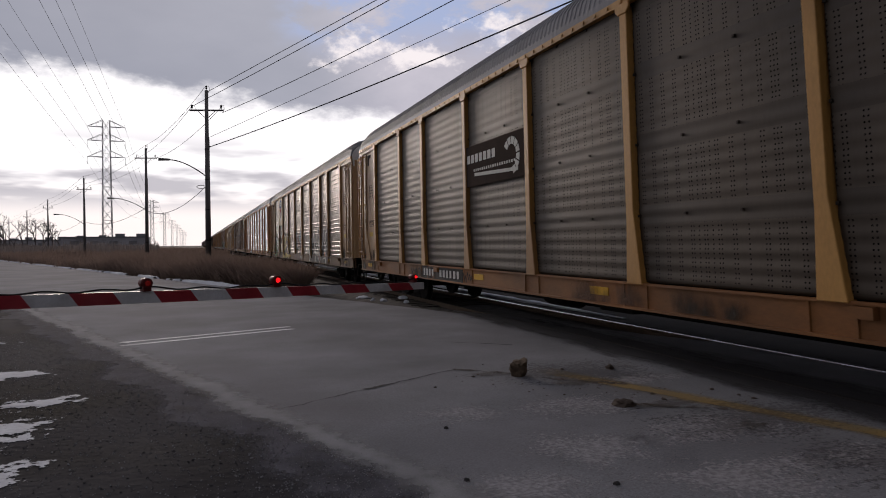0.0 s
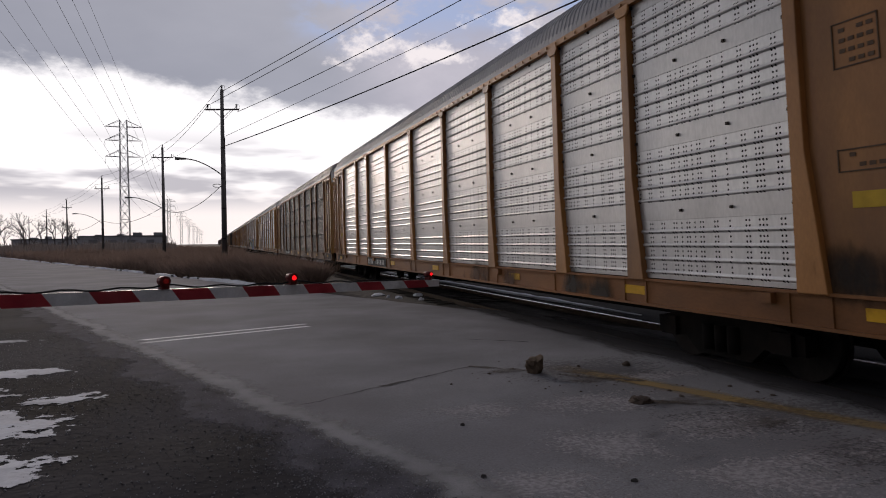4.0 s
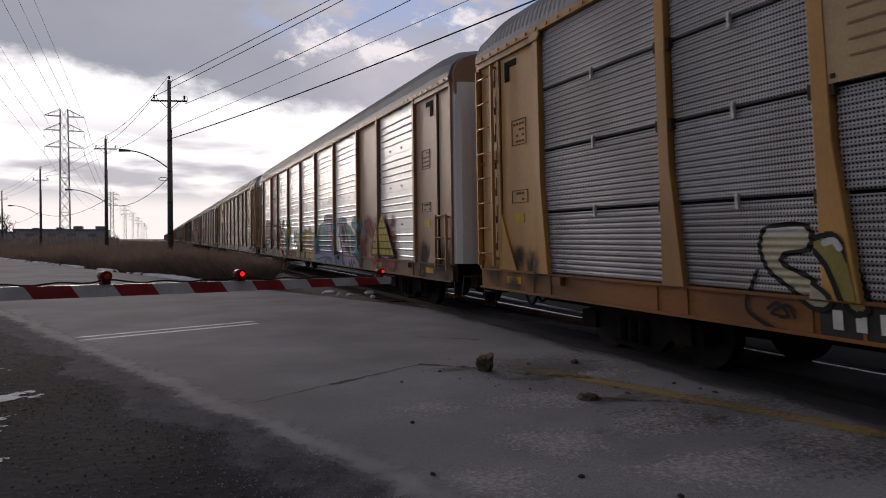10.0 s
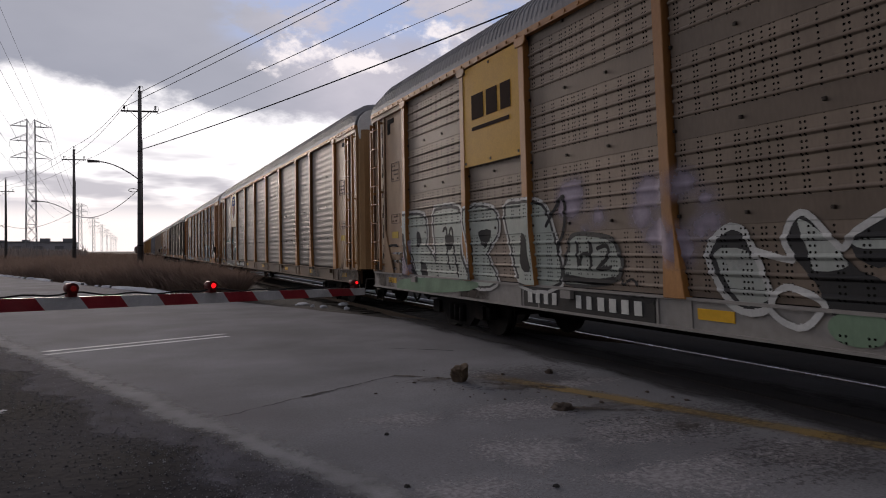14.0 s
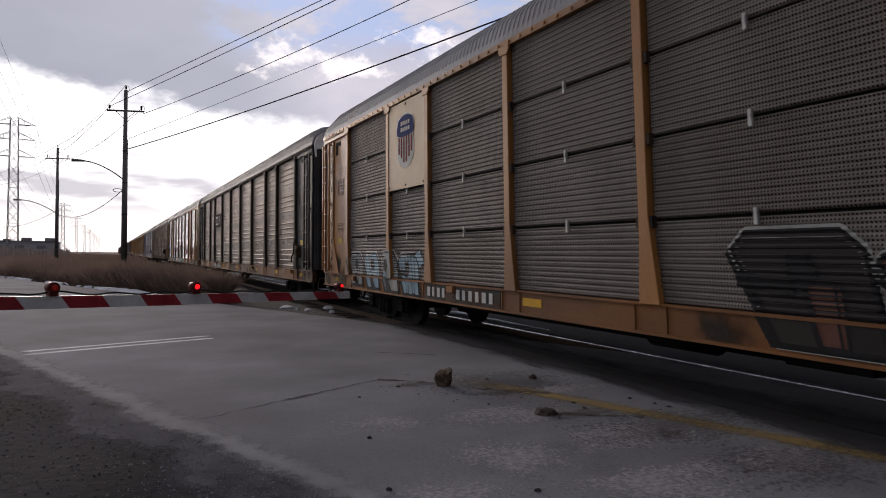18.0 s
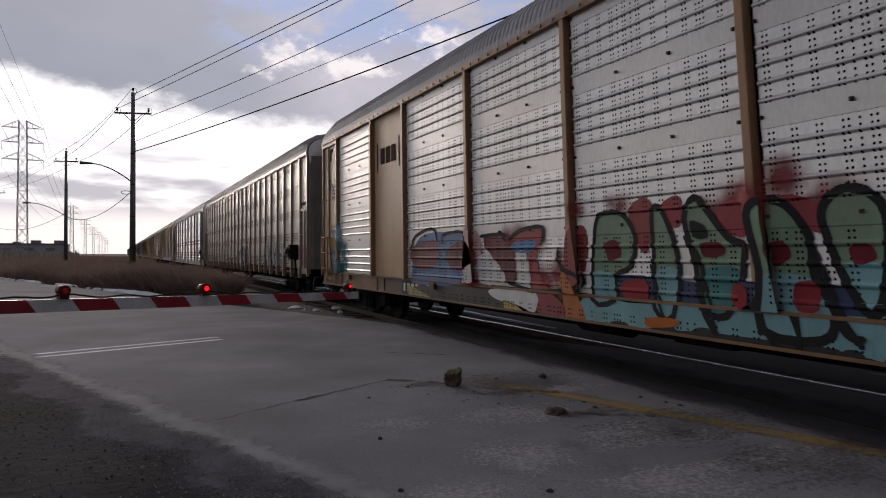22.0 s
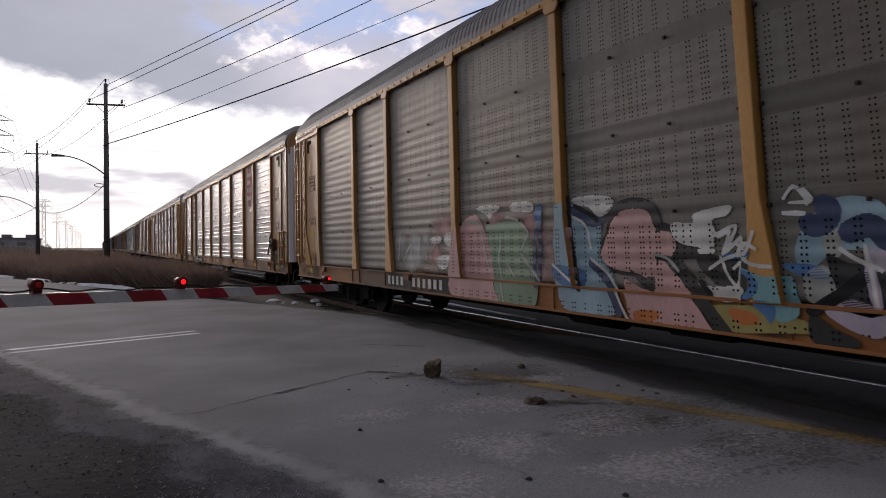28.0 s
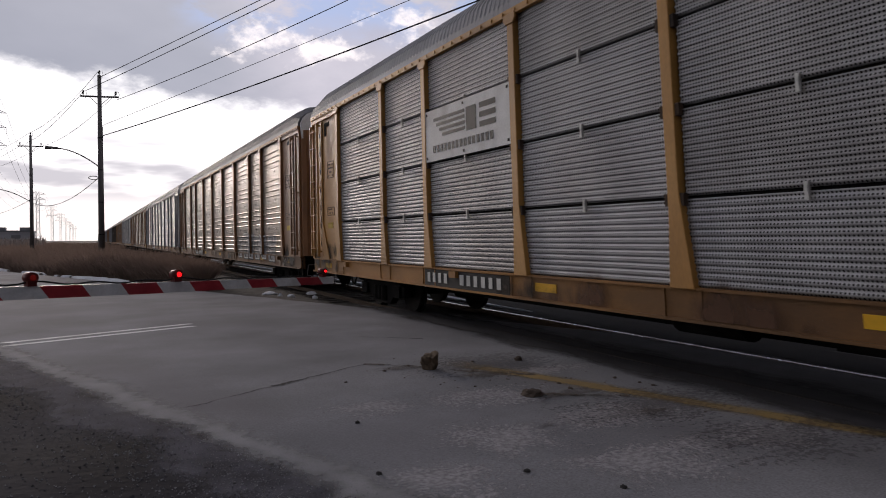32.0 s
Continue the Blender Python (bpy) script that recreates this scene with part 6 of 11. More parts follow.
ink(c1, R, "fill", "grey", 0, 1, (15.48, 1.59), (15.18, 1.76), (14.76, 1.66), (14.65, 1.38), (14.9, 1.18), (15.38, 1.27))
ink(c1, R, "fill", "smoke", 0, 2, (13.63, 1.22), (13.28, 1.23), (12.98, 0.99), (13.11, 0.85), (13.47, 1.01))
ink(c1, R, "fill", "smoke", 0, 2, (13.11, 1.68), (12.85, 1.8), (12.62, 1.72), (12.86, 1.63))
ink(c1, R, "fill", "navy", 0, 2, (13.19, 1.86), (12.82, 2.16), (12.65, 2.06), (12.93, 1.88))
ink(c1, R, "fill", "darkred", 0, 2, (14.12, 2.12), (13.88, 2.04), (13.87, 1.62), (14.04, 1.51))
ink(c1, R, "fill", "smoke", 0, 2, (14.38, 1.64), (13.94, 1.27), (14.11, 1.15), (14.49, 1.48))
ink(c1, R, "line", "sky", 0.03, 4, (14.67, 2.26), (14.54, 1.99), (14.24, 1.76), (13.93, 1.3))
ink(c1, R, "line", "pale", 0.03, 4, (14.38, 2.27), (14.12, 1.93), (14.07, 1.63))
ink(c1, R, "line", "sky", 0.035, 4, (13.64, 2.08), (13.47, 1.84), (12.99, 1.6), (12.52, 1.66), (12.3, 1.84))
ink(c1, R, "line", "sky", 0.04, 4, (13.46, 2.03), (13.19, 1.86), (12.82, 2.18), (12.63, 2.04), (12.39, 1.94))
ink(c1, R, "line", "pale", 0.03, 4, (13.61, 1.74), (13.51, 1.39), (13.62, 1.17))
ink(c1, R, "line", "pale", 0.025, 4, (13.5, 1.45), (13.13, 1.42), (12.76, 1.47))
ink(c1, R, "ring", "pale", 0.025, 4, (15.42, 1.59), (15.18, 1.74), (14.76, 1.65), (14.66, 1.38), (14.9, 1.18), (15.36, 1.27))
ink(c1, R, "line", "pale", 0.045, 4, (12.7, 1.15), (12.58, 1.28), (12.44, 1.33))
ink(c1, R, "line", "pale", 0.035, 4, (12.93, 0.79), (12.72, 0.88), (12.48, 0.83), (12.37, 0.7))
ink(c1, R, "line", "navy", 0.03, 4, (15.14, 1.52), (15.05, 1.31), (14.9, 1.18), (14.76, 0.99))
ink(c1, R, "line", "pale", 0.02, 4, (14.72, 0.86), (14.58, 0.75), (14.55, 0.62))
ink(c1, R, "line", "smoke", 0.05, 3, (14.15, 1.15), (13.89, 0.86), (13.39, 0.69))
ink(c1, R, "fill", "gold", 0, 1, (20.42, 1.94), (20.21, 2.15), (19.88, 2.14), (19.79, 1.97), (19.48, 2.14), (19.34, 1.93), (19.13, 1.96), (19.06, 2.15), (18.73, 2.16), (18.68, 1.38), (19.04, 1.37), (19.32, 1.18), (19.9, 1.09), (20.57, 0.99), (20.26, 1.37))
ink(c1, R, "fill", "gold", 0, 1, (20.55, 0.94), (18.25, 1), (17.94, 0.98), (17.34, 0.95), (17.43, 0.71), (18.27, 0.74), (20.48, 0.6))
ink(c1, R, "fill", "gold", 0, 1, (18.59, 1.67), (18.39, 2.02), (18.03, 2.16), (17.74, 2.09), (17.51, 1.83), (17.42, 1.44), (17.36, 1.11), (17.65, 0.99), (18, 0.98), (18.45, 1.08))
ink(c1, R, "fill", "gold", 0, 1, (17.51, 2.18), (17.19, 2.17), (17.31, 0.84), (17.4, 1.11), (17.43, 1.63))
ink(c1, R, "fill", "brown", 0, 2, (19.47, 1.68), (18.93, 1.74), (18.91, 1.55), (19.39, 1.49))
ink(c1, R, "fill", "brown", 0, 2, (19.32, 1.19), (18.74, 1.15), (18.46, 1), (19.24, 0.98))
ink(c1, R, "fill", "black", 0, 2, (18.24, 1.6), (17.99, 1.81), (17.79, 1.64), (17.74, 1.14), (18.09, 1.05), (18.2, 1.23))
ink(c1, R, "fill", "gold", 0, 3, (18.1, 1.71), (18, 1.74), (17.93, 1.24), (18.04, 1.18))
ink(c1, R, "fill", "orange", 0, 3, (18.21, 1.49), (18.14, 1.6), (18.11, 1.18), (18.18, 1.12))
ink(c1, R, "ring", "black", 0.045, 4, (20.42, 1.94), (20.21, 2.15), (19.88, 2.14), (19.79, 1.97), (19.48, 2.14), (19.34, 1.93), (19.13, 1.96), (19.06, 2.15), (18.73, 2.16), (18.68, 1.38), (19.04, 1.37), (19.32, 1.18), (19.9, 1.09), (20.57, 0.99), (20.26, 1.37))
ink(c1, R, "ring", "black", 0.06, 4, (18.59, 1.67), (18.39, 2.02), (18.03, 2.16), (17.74, 2.09), (17.51, 1.83), (17.42, 1.44), (17.36, 1.11), (17.65, 0.99), (18, 0.98), (18.45, 1.08))
ink(c1, R, "line", "black", 0.045, 4, (17.51, 2.17), (17.19, 2.17))
ink(c1, R, "line", "black", 0.05, 4, (17.51, 2.17), (17.41, 1.63), (17.35, 1.12))
ink(c1, R, "line", "black", 0.03, 4, (20.31, 1.37), (19.88, 1.44), (19.62, 1.5), (19.38, 1.51), (18.91, 1.55), (18.93, 1.74), (19.47, 1.68))
ink(c1, R, "line", "black", 0.03, 4, (20.58, 0.93), (19.9, 1.14), (19.4, 1.25), (18.97, 1.2), (18.45, 1.08), (18.25, 0.96))
ink(c1, R, "line", "black", 0.03, 4, (19.9, 1.11), (19.56, 0.93), (19.44, 0.72))
ink(c1, R, "line", "white", 0.045, 5, (18.76, 2.11), (18.71, 1.73), (18.69, 1.53))
ink(c1, R, "line", "white", 0.04, 5, (18.36, 1.76), (18.38, 1.49), (18.34, 1.39))
ink(c1, R, "line", "white", 0.06, 5, (17.73, 2.06), (17.61, 1.94), (17.54, 1.83))
ink(c1, R, "line", "white", 0.04, 5, (17.42, 1.44), (17.4, 1.16))
ink(c1, R, "line", "white", 0.03, 5, (20.01, 2.12), (19.96, 1.71))
ink(c1, R, "line", "white", 0.03, 5, (18.96, 1.32), (18.65, 1.27), (18.34, 1.11))
ink(c1, R, "line", "cream", 0.03, 5, (19.65, 1.12), (19.47, 0.93))
ink(c1, R, "fill", "leaf", 0, 1, (25.19, 1.32), (25.04, 1.47), (24.65, 1.4), (24.35, 1.18), (24.31, 0.99), (25.18, 0.89))
ink(c1, R, "fill", "leaf", 0, 1, (24.43, 1.47), (24.09, 1.39), (23.94, 1.24), (23.83, 0.93), (24.31, 0.93))
ink(c1, R, "fill", "leaf", 0, 1, (23.83, 1.86), (23.6, 1.92), (23.41, 1.87), (23.47, 1.12), (23.79, 1.2), (23.85, 1.49))
ink(c1, R, "fill", "leaf", 0, 1, (25.18, 0.86), (23.84, 1), (23.52, 1), (24.2, 0.77), (24.54, 0.69), (25.11, 0.76))
ink(c1, R, "fill", "leaf", 0, 2, (24.77, 1.64), (24.58, 1.77), (24.39, 1.63), (24.43, 1.47), (24.71, 1.47))
ink(c1, R, "fill", "white", 0, 2, (25.09, 1.94), (24.85, 2.1), (24.56, 2.07), (24.35, 1.89), (24.34, 1.63), (24.48, 1.74), (24.76, 1.77), (24.93, 1.61))
ink(c1, R, "fill", "white", 0, 2, (24.35, 1.89), (24.2, 2.01), (23.95, 1.98), (23.78, 1.78), (23.79, 1.54), (23.93, 1.39), (24.15, 1.47), (24.32, 1.65))
ink(c1, R, "fill", "navy", 0, 2, (23.83, 1.05), (23.61, 1.13), (23.46, 1.26), (23.48, 1.03), (23.73, 0.96))
ink(c1, R, "ring", "black", 0.04, 4, (25.09, 1.94), (24.85, 2.1), (24.56, 2.07), (24.35, 1.89), (24.34, 1.63), (24.48, 1.74), (24.76, 1.77), (24.93, 1.61))
ink(c1, R, "ring", "black", 0.045, 4, (24.35, 1.89), (24.2, 2.01), (23.95, 1.98), (23.78, 1.78), (23.79, 1.54), (23.93, 1.39), (24.15, 1.47), (24.32, 1.65))
ink(c1, R, "line", "black", 0.06, 4, (25.02, 2.03), (24.8, 1.81), (24.7, 1.69))
ink(c1, R, "line", "black", 0.03, 4, (25.19, 1.2), (25.14, 1.38), (24.89, 1.61))
ink(c1, R, "ring", "black", 0.025, 4, (25.19, 1.14), (24.8, 1.24), (24.69, 1.12), (24.3, 1.13), (24.36, 0.99), (25.18, 0.91))
ink(c1, R, "line", "black", 0.03, 4, (24.68, 1.4), (24.35, 1.18), (24.29, 1.02))
ink(c1, R, "line", "black", 0.035, 4, (24.27, 1.44), (23.98, 1.29), (23.84, 0.95))
ink(c1, R, "line", "black", 0.03, 4, (24.56, 0.71), (24.51, 0.9), (23.84, 0.98), (24.2, 0.76))
ink(c1, R, "line", "black", 0.035, 4, (23.82, 1.88), (23.6, 1.94), (23.41, 1.89))
ink(c1, R, "line", "black", 0.03, 4, (23.83, 1.1), (23.66, 1.18), (23.46, 1.28))
ink(c1, R, "line", "white", 0.025, 5, (25.07, 1.35), (24.83, 1.39), (24.61, 1.3))
ink(c1, R, "line", "white", 0.03, 5, (24.34, 1.43), (24.13, 1.34), (23.99, 1.14))
ink(c5, R, "fill", "violet", 0, 2, (10.96, 2.19), (10.52, 2.31), (9.68, 2.17), (9.49, 1.82), (9.7, 1.46), (9.95, 1.08), (10.46, 1.19), (10.36, 1.67), (10.81, 1.86))
ink(c5, R, "fill", "teal", 0, 1, (11.74, 1.84), (11, 2.05), (10.36, 1.72), (9.54, 1.66), (9.48, 1.18), (10.38, 1.07), (11.87, 1.15))
ink(c5, R, "fill", "blue", 0, 2, (12.22, 1.07), (10.46, 1.24), (8.92, 1.09), (7.54, 0.95), (6.51, 0.82), (6.3, 0.56), (7.28, 0.5), (8.94, 0.52), (10.85, 0.5), (12.17, 0.57))
ink(c5, R, "fill", "violet", 0, 3, (8.88, 2.07), (8.49, 2.17), (8.08, 2.1), (7.92, 1.85), (7.67, 1.44), (7.44, 1.06), (6.9, 0.97), (6.47, 0.8), (6.36, 0.59), (7.27, 0.56), (7.91, 0.76), (8.47, 1.14), (8.83, 1.65))
ink(c5, R, "fill", "teal", 0, 2, (8.03, 1.91), (7.55, 1.85), (7.22, 1.63), (6.66, 1.6), (6.53, 1.22), (6.73, 1.01), (7.35, 1.03), (7.62, 1.44))
ink(c5, R, "fill", "blue", 0, 3, (7.42, 1.44), (7.09, 1.51), (7.03, 1.05), (7.35, 1))
ink(c5, R, "fill", "black", 0, 4, (8.56, 1.87), (8.32, 1.86), (8.07, 1.44), (8.4, 1.4))
ink(c5, R, "fill", "black", 0, 4, (8.11, 1.26), (7.68, 1.24), (7.49, 1.05), (7.85, 1.07))
ink(c5, R, "line", "navy", 0.045, 4, (9.83, 2.21), (9.75, 1.5), (9.48, 1.1), (9.07, 0.74), (8.94, 0.52))
ink(c5, R, "line", "black", 0.045, 4, (8.9, 1.66), (8.53, 1.21), (8.19, 0.74), (7.66, 0.55))
ink(c5, R, "line", "black", 0.04, 4, (8.2, 1.93), (7.93, 1.64), (7.63, 1.24), (7.54, 0.99))
ink(c5, R, "line", "black", 0.05, 4, (7.24, 1.63), (7.1, 1.39), (6.81, 1.09), (6.51, 0.88), (6.27, 0.57))
ink(c5, R, "line", "black", 0.04, 4, (7.37, 1.64), (7.33, 1.32), (7.16, 1.01))
ink(c5, R, "line", "navy", 0.05, 4, (10.76, 0.51), (10.48, 0.8), (9.96, 0.83), (9.5, 0.54))
ink(c5, R, "line", "navy", 0.03, 4, (11.88, 0.76), (10.47, 0.89), (9.64, 0.85))
ink(c5, R, "line", "black", 0.03, 5, (7.5, 0.86), (7.46, 0.7), (7.31, 0.75), (7.26, 0.88), (7.18, 0.7), (6.99, 0.84), (6.87, 0.76))
ink(c5, R, "line", "sky", 0.04, 5, (8.75, 2.06), (8.49, 2.1))
ink(c5, R, "fill", "aqua", 0, 5, (8.35, 2.04), (8.13, 2.07), (8.05, 1.98), (8.26, 1.93))
ink(c5, R, "fill", "pale", 0, 5, (7.77, 1.56), (7.41, 1.6), (7.42, 1.54), (7.72, 1.49))
ink(c5, R, "fill", "pale", 0, 5, (6.93, 1.16), (6.77, 1.19), (6.81, 1.1))
ink(c5, "flatbay", "line", "black", 0.02, 5, (6.95, 1.78), (6.87, 1.66), (6.78, 1.75), (6.66, 1.66), (6.53, 1.8), (6.46, 1.65), (6.35, 1.71))
ink(c5, "flatbay", "line", "grey", 0.05, 4, (6.64, 1.98), (6.48, 2.03), (6.31, 1.79), (6.25, 1.51), (6.04, 1.51), (6.02, 1.86), (6.12, 1.95), (6.2, 1.68))
ink(c5, "flatbay", "line", "black", 0.02, 5, (6.75, 1.51), (6.63, 1.39), (6.47, 1.48))
ink(c5, "flatbay", "line", "black", 0.02, 5, (6.29, 1.48), (6.22, 0.96))
ink(c5, R, "fill", "pink", 0, 1, (24.91, 1.43), (24.32, 2.27), (23.45, 2.35), (22.7, 2.33), (22.7, 1.11), (22.42, 0.88), (23.38, 0.74), (24.71, 1.04))
ink(c5, R, "fill", "darkred", 0, 2, (22.66, 2.32), (21.78, 2.19), (20.64, 2.11), (20.03, 2.08), (19.49, 2.09), (19.15, 2.28), (18.97, 2.28), (19.07, 1.98), (19.41, 1.66), (19.78, 1.44), (20.22, 1.28), (20.57, 1.7), (21.08, 1.92), (21.6, 2.02), (21.84, 1.28), (22.2, 0.97), (22.52, 1.59))
ink(c5, R, "fill", "pink", 0, 3, (21.6, 2.08), (21.07, 2), (20.44, 2.05), (19.5, 1.94), (20.04, 1.85), (20.37, 1.69), (20.66, 1.8), (21.25, 1.91))
ink(c5, R, "fill", "orange", 0, 2, (21.21, 1.71), (20.47, 1.69), (20.4, 1.37), (20.82, 1.03), (21.24, 1.22))
ink(c5, R, "fill", "leaf", 0, 3, (21, 1.43), (20.58, 1.57), (20.49, 1.37), (20.8, 1.24))
ink(c5, R, "fill", "leaf", 0, 3, (19.34, 1.63), (19.11, 1.87), (18.92, 2.18), (18.78, 2.24), (18.84, 1.96), (19.02, 1.7))
ink(c5, R, "fill", "leaf", 0, 3, (22.27, 2.02), (21.8, 2.03), (21.9, 1.43), (22.17, 1.51))
ink(c5, R, "fill", "orange", 0, 2, (19.86, 1.44), (19.53, 1.55), (19.28, 1.11), (19.5, 1.07), (19.97, 1.14))
ink(c5, R, "fill", "orange", 0, 2, (19.45, 1.66), (19.03, 1.65), (18.74, 1.29), (18.58, 1.02), (18.49, 0.83), (18.81, 0.8), (19.2, 1.22))
ink(c5, R, "fill", "darkred", 0, 3, (20.09, 1.25), (19.86, 1.47), (19.75, 1.26), (19.97, 1.14))
ink(c5, R, "fill", "black", 0, 1, (22.71, 1.03), (21.85, 1.13), (20.71, 1.11), (19.96, 1.26), (19.49, 1.1), (18.82, 1.03), (18.49, 0.85), (18.73, 0.63), (19.47, 0.48), (20.75, 0.51), (21.89, 0.54), (22.65, 0.71))
ink(c5, R, "fill", "black", 0, 3, (19.73, 1.55), (19.49, 1.66), (19.19, 1.33), (18.79, 0.98), (18.9, 0.82), (19.28, 1))
ink(c5, R, "fill", "black", 0, 3, (21.4, 1.51), (21.12, 1.3), (20.63, 0.85), (20.27, 0.63), (20.55, 0.57), (21.14, 1.02))
ink(c5, R, "fill", "orange", 0, 4, (19.86, 0.93), (19.5, 0.98), (19.3, 0.81), (19.28, 0.62), (19.6, 0.69))
ink(c5, R, "fill", "pink", 0, 4, (20.44, 0.74), (20.17, 0.7), (19.92, 0.6), (20.32, 0.56))
ink(c5, R, "fill", "grey", 0, 4, (21.51, 0.68), (21.15, 0.81), (21, 0.65), (21.4, 0.58))
ink(c5, R, "ring", "pink", 0.022, 5, (22.66, 2.32), (21.79, 2.14), (21.56, 2.09), (21.72, 1.29), (22.07, 0.94), (22.45, 1.51))
ink(c5, R, "line", "white", 0.02, 5, (21.67, 1.98), (21.08, 1.88), (20.46, 1.79), (20.67, 1.7), (21.23, 1.43), (21.86, 1.02))
ink(c5, R, "line", "white", 0.02, 5, (20.4, 1.31), (20.33, 1.69), (20.04, 1.85), (19.83, 1.85), (19.76, 1.67), (19.95, 1.38), (20.09, 1.25), (19.52, 1.67), (19.11, 1.87))
ink(c5, R, "line", "white", 0.035, 5, (18.78, 2.25), (18.82, 1.96), (19.04, 1.68), (18.79, 1.36), (18.61, 1.04), (18.5, 0.83))
ink(c5, R, "line", "white", 0.02, 5, (20.06, 1.04), (19.61, 1.09), (19.25, 0.97))
ink(c5, R, "line", "white", 0.02, 5, (21.4, 1.51), (20.98, 1.03), (20.5, 0.67))
ink(c5, R, "line", "white", 0.02, 5, (20.69, 1.44), (20.42, 1.12), (19.99, 0.8))
ink(c5, R, "line", "white", 0.02, 5, (19.45, 1.65), (19.12, 1.33), (18.79, 0.98))
ink(c5, R, "line", "white", 0.02, 5, (21.86, 1.06), (21.48, 1.11), (21.09, 0.99), (20.64, 0.65))
ink(c5, R, "ring", "pink", 0.02, 5, (24.3, 0.87), (24.37, 1.43), (24.06, 1.61), (23.69, 1.52), (23.29, 0.83))
ink(c5, R, "line", "pink", 0.02, 5, (23.46, 2.21), (23.32, 1.6), (23.03, 0.93))
ink(c5, R, "line", "white", 0.02, 5, (22.86, 2.34), (22.75, 1.59), (22.42, 0.88))
ink(c5, R, "line", "pink", 0.02, 5, (24.43, 2.18), (24.02, 2.25), (23.66, 1.96))
ink(c5, R, "line", "black", 0.03, 5, (20.52, 2.41), (20.14, 2.31), (19.98, 2.17), (19.49, 2.15), (19.18, 2.26), (18.97, 2.32), (18.78, 2.27))
ink(c5, R, "fill", "navy", 0, 2, (18.76, 1.44), (18.49, 1.44), (18.45, 1.24), (18.26, 1.3), (18.22, 1.11), (18.47, 1.05), (18.68, 1.24))
ink(c5, R, "fill", "lilac", 0, 2, (18.32, 1.2), (18.09, 1.26), (18.09, 0.98), (18.31, 1.01))
ink(c5, R, "line", "navy", 0.05, 3, (18.46, 1.44), (18.33, 1.39), (18.22, 1.46))
ink(c6, R, "fill", "mint", 0, 3, (7.05, 2.08), (6.76, 2.18), (6, 2.16), (5.95, 1.77), (5.81, 1.21), (5.41, 0.7), (6.53, 0.66), (6.83, 1.19), (7.04, 1.73))
ink(c6, R, "fill", "mint", 0, 3, (5.73, 2), (5.5, 2.17), (4.74, 2.19), (4.65, 1.91), (4.78, 1.61), (4.56, 1.13), (4.21, 0.74), (5.12, 0.68), (5.57, 1.29), (5.69, 1.76))
ink(c6, R, "fill", "mint", 0, 3, (4.38, 2.1), (4.09, 2.15), (4.03, 1.82), (3.88, 1.32), (3.59, 0.83), (3.99, 0.65), (4.16, 1.26), (4.38, 1.77))
ink(c6, R, "fill", "mint", 0, 3, (3.74, 2.1), (3.59, 2.2), (2.7, 2.17), (2.62, 1.93), (2.59, 1.83), (3.1, 1.81), (3.32, 1.76), (3.23, 1.48), (3.16, 1.14), (3.18, 0.8), (3.54, 0.75), (3.67, 1.38), (3.76, 1.86))
ink(c6, R, "ring", "black", 0.07, 2, (7.05, 2.08), (6.76, 2.18), (6, 2.16), (5.95, 1.77), (5.81, 1.21), (5.41, 0.7), (6.53, 0.66), (6.83, 1.19), (7.04, 1.73))
ink(c6, R, "ring", "black", 0.08, 2, (5.73, 2), (5.5, 2.17), (4.74, 2.19), (4.65, 1.91), (4.78, 1.61), (4.56, 1.13), (4.21, 0.74), (5.12, 0.68), (5.57, 1.29), (5.69, 1.76))
ink(c6, R, "ring", "black", 0.09, 2, (4.38, 2.1), (4.09, 2.15), (4.03, 1.82), (3.88, 1.32), (3.59, 0.83), (3.99, 0.65), (4.16, 1.26), (4.38, 1.77))
ink(c6, R, "ring", "black", 0.09, 2, (3.74, 2.1), (3.59, 2.2), (2.7, 2.17), (2.62, 1.93), (2.59, 1.83), (3.1, 1.81), (3.32, 1.76), (3.23, 1.48), (3.16, 1.14), (3.18, 0.8), (3.54, 0.75), (3.67, 1.38), (3.76, 1.86))
ink(c6, R, "ring", "white", 0.12, 1, (7.05, 2.08), (6.76, 2.18), (6, 2.16), (5.95, 1.77), (5.81, 1.21), (5.41, 0.7), (6.53, 0.66), (6.83, 1.19), (7.04, 1.73))
ink(c6, R, "ring", "white", 0.13, 1, (5.73, 2), (5.5, 2.17), (4.74, 2.19), (4.65, 1.91), (4.78, 1.61), (4.56, 1.13), (4.21, 0.74), (5.12, 0.68), (5.57, 1.29), (5.69, 1.76))
ink(c6, R, "ring", "white", 0.14, 1, (4.38, 2.1), (4.09, 2.15), (4.03, 1.82), (3.88, 1.32), (3.59, 0.83), (3.99, 0.65), (4.16, 1.26), (4.38, 1.77))
ink(c6, R, "ring", "white", 0.15, 1, (3.74, 2.1), (3.59, 2.2), (2.7, 2.17), (2.62, 1.93), (2.59, 1.83), (3.1, 1.81), (3.32, 1.76), (3.23, 1.48), (3.16, 1.14), (3.18, 0.8), (3.54, 0.75), (3.67, 1.38), (3.76, 1.86))
ink(c6, R, "fill", "black", 0, 4, (6.65, 1.79), (6.31, 1.8), (6.23, 1.49), (5.91, 1.07), (5.82, 0.8), (6.14, 1.06), (6.49, 1.27))
ink(c6, R, "fill", "black", 0, 4, (5.23, 1.8), (4.63, 1.82), (4.73, 1.62), (4.87, 1.64), (5.14, 1.71))
ink(c6, R, "fill", "black", 0, 4, (5.45, 1.42), (5.26, 1.39), (5, 1.11), (4.74, 1), (5.19, 0.98), (5.32, 1.16))
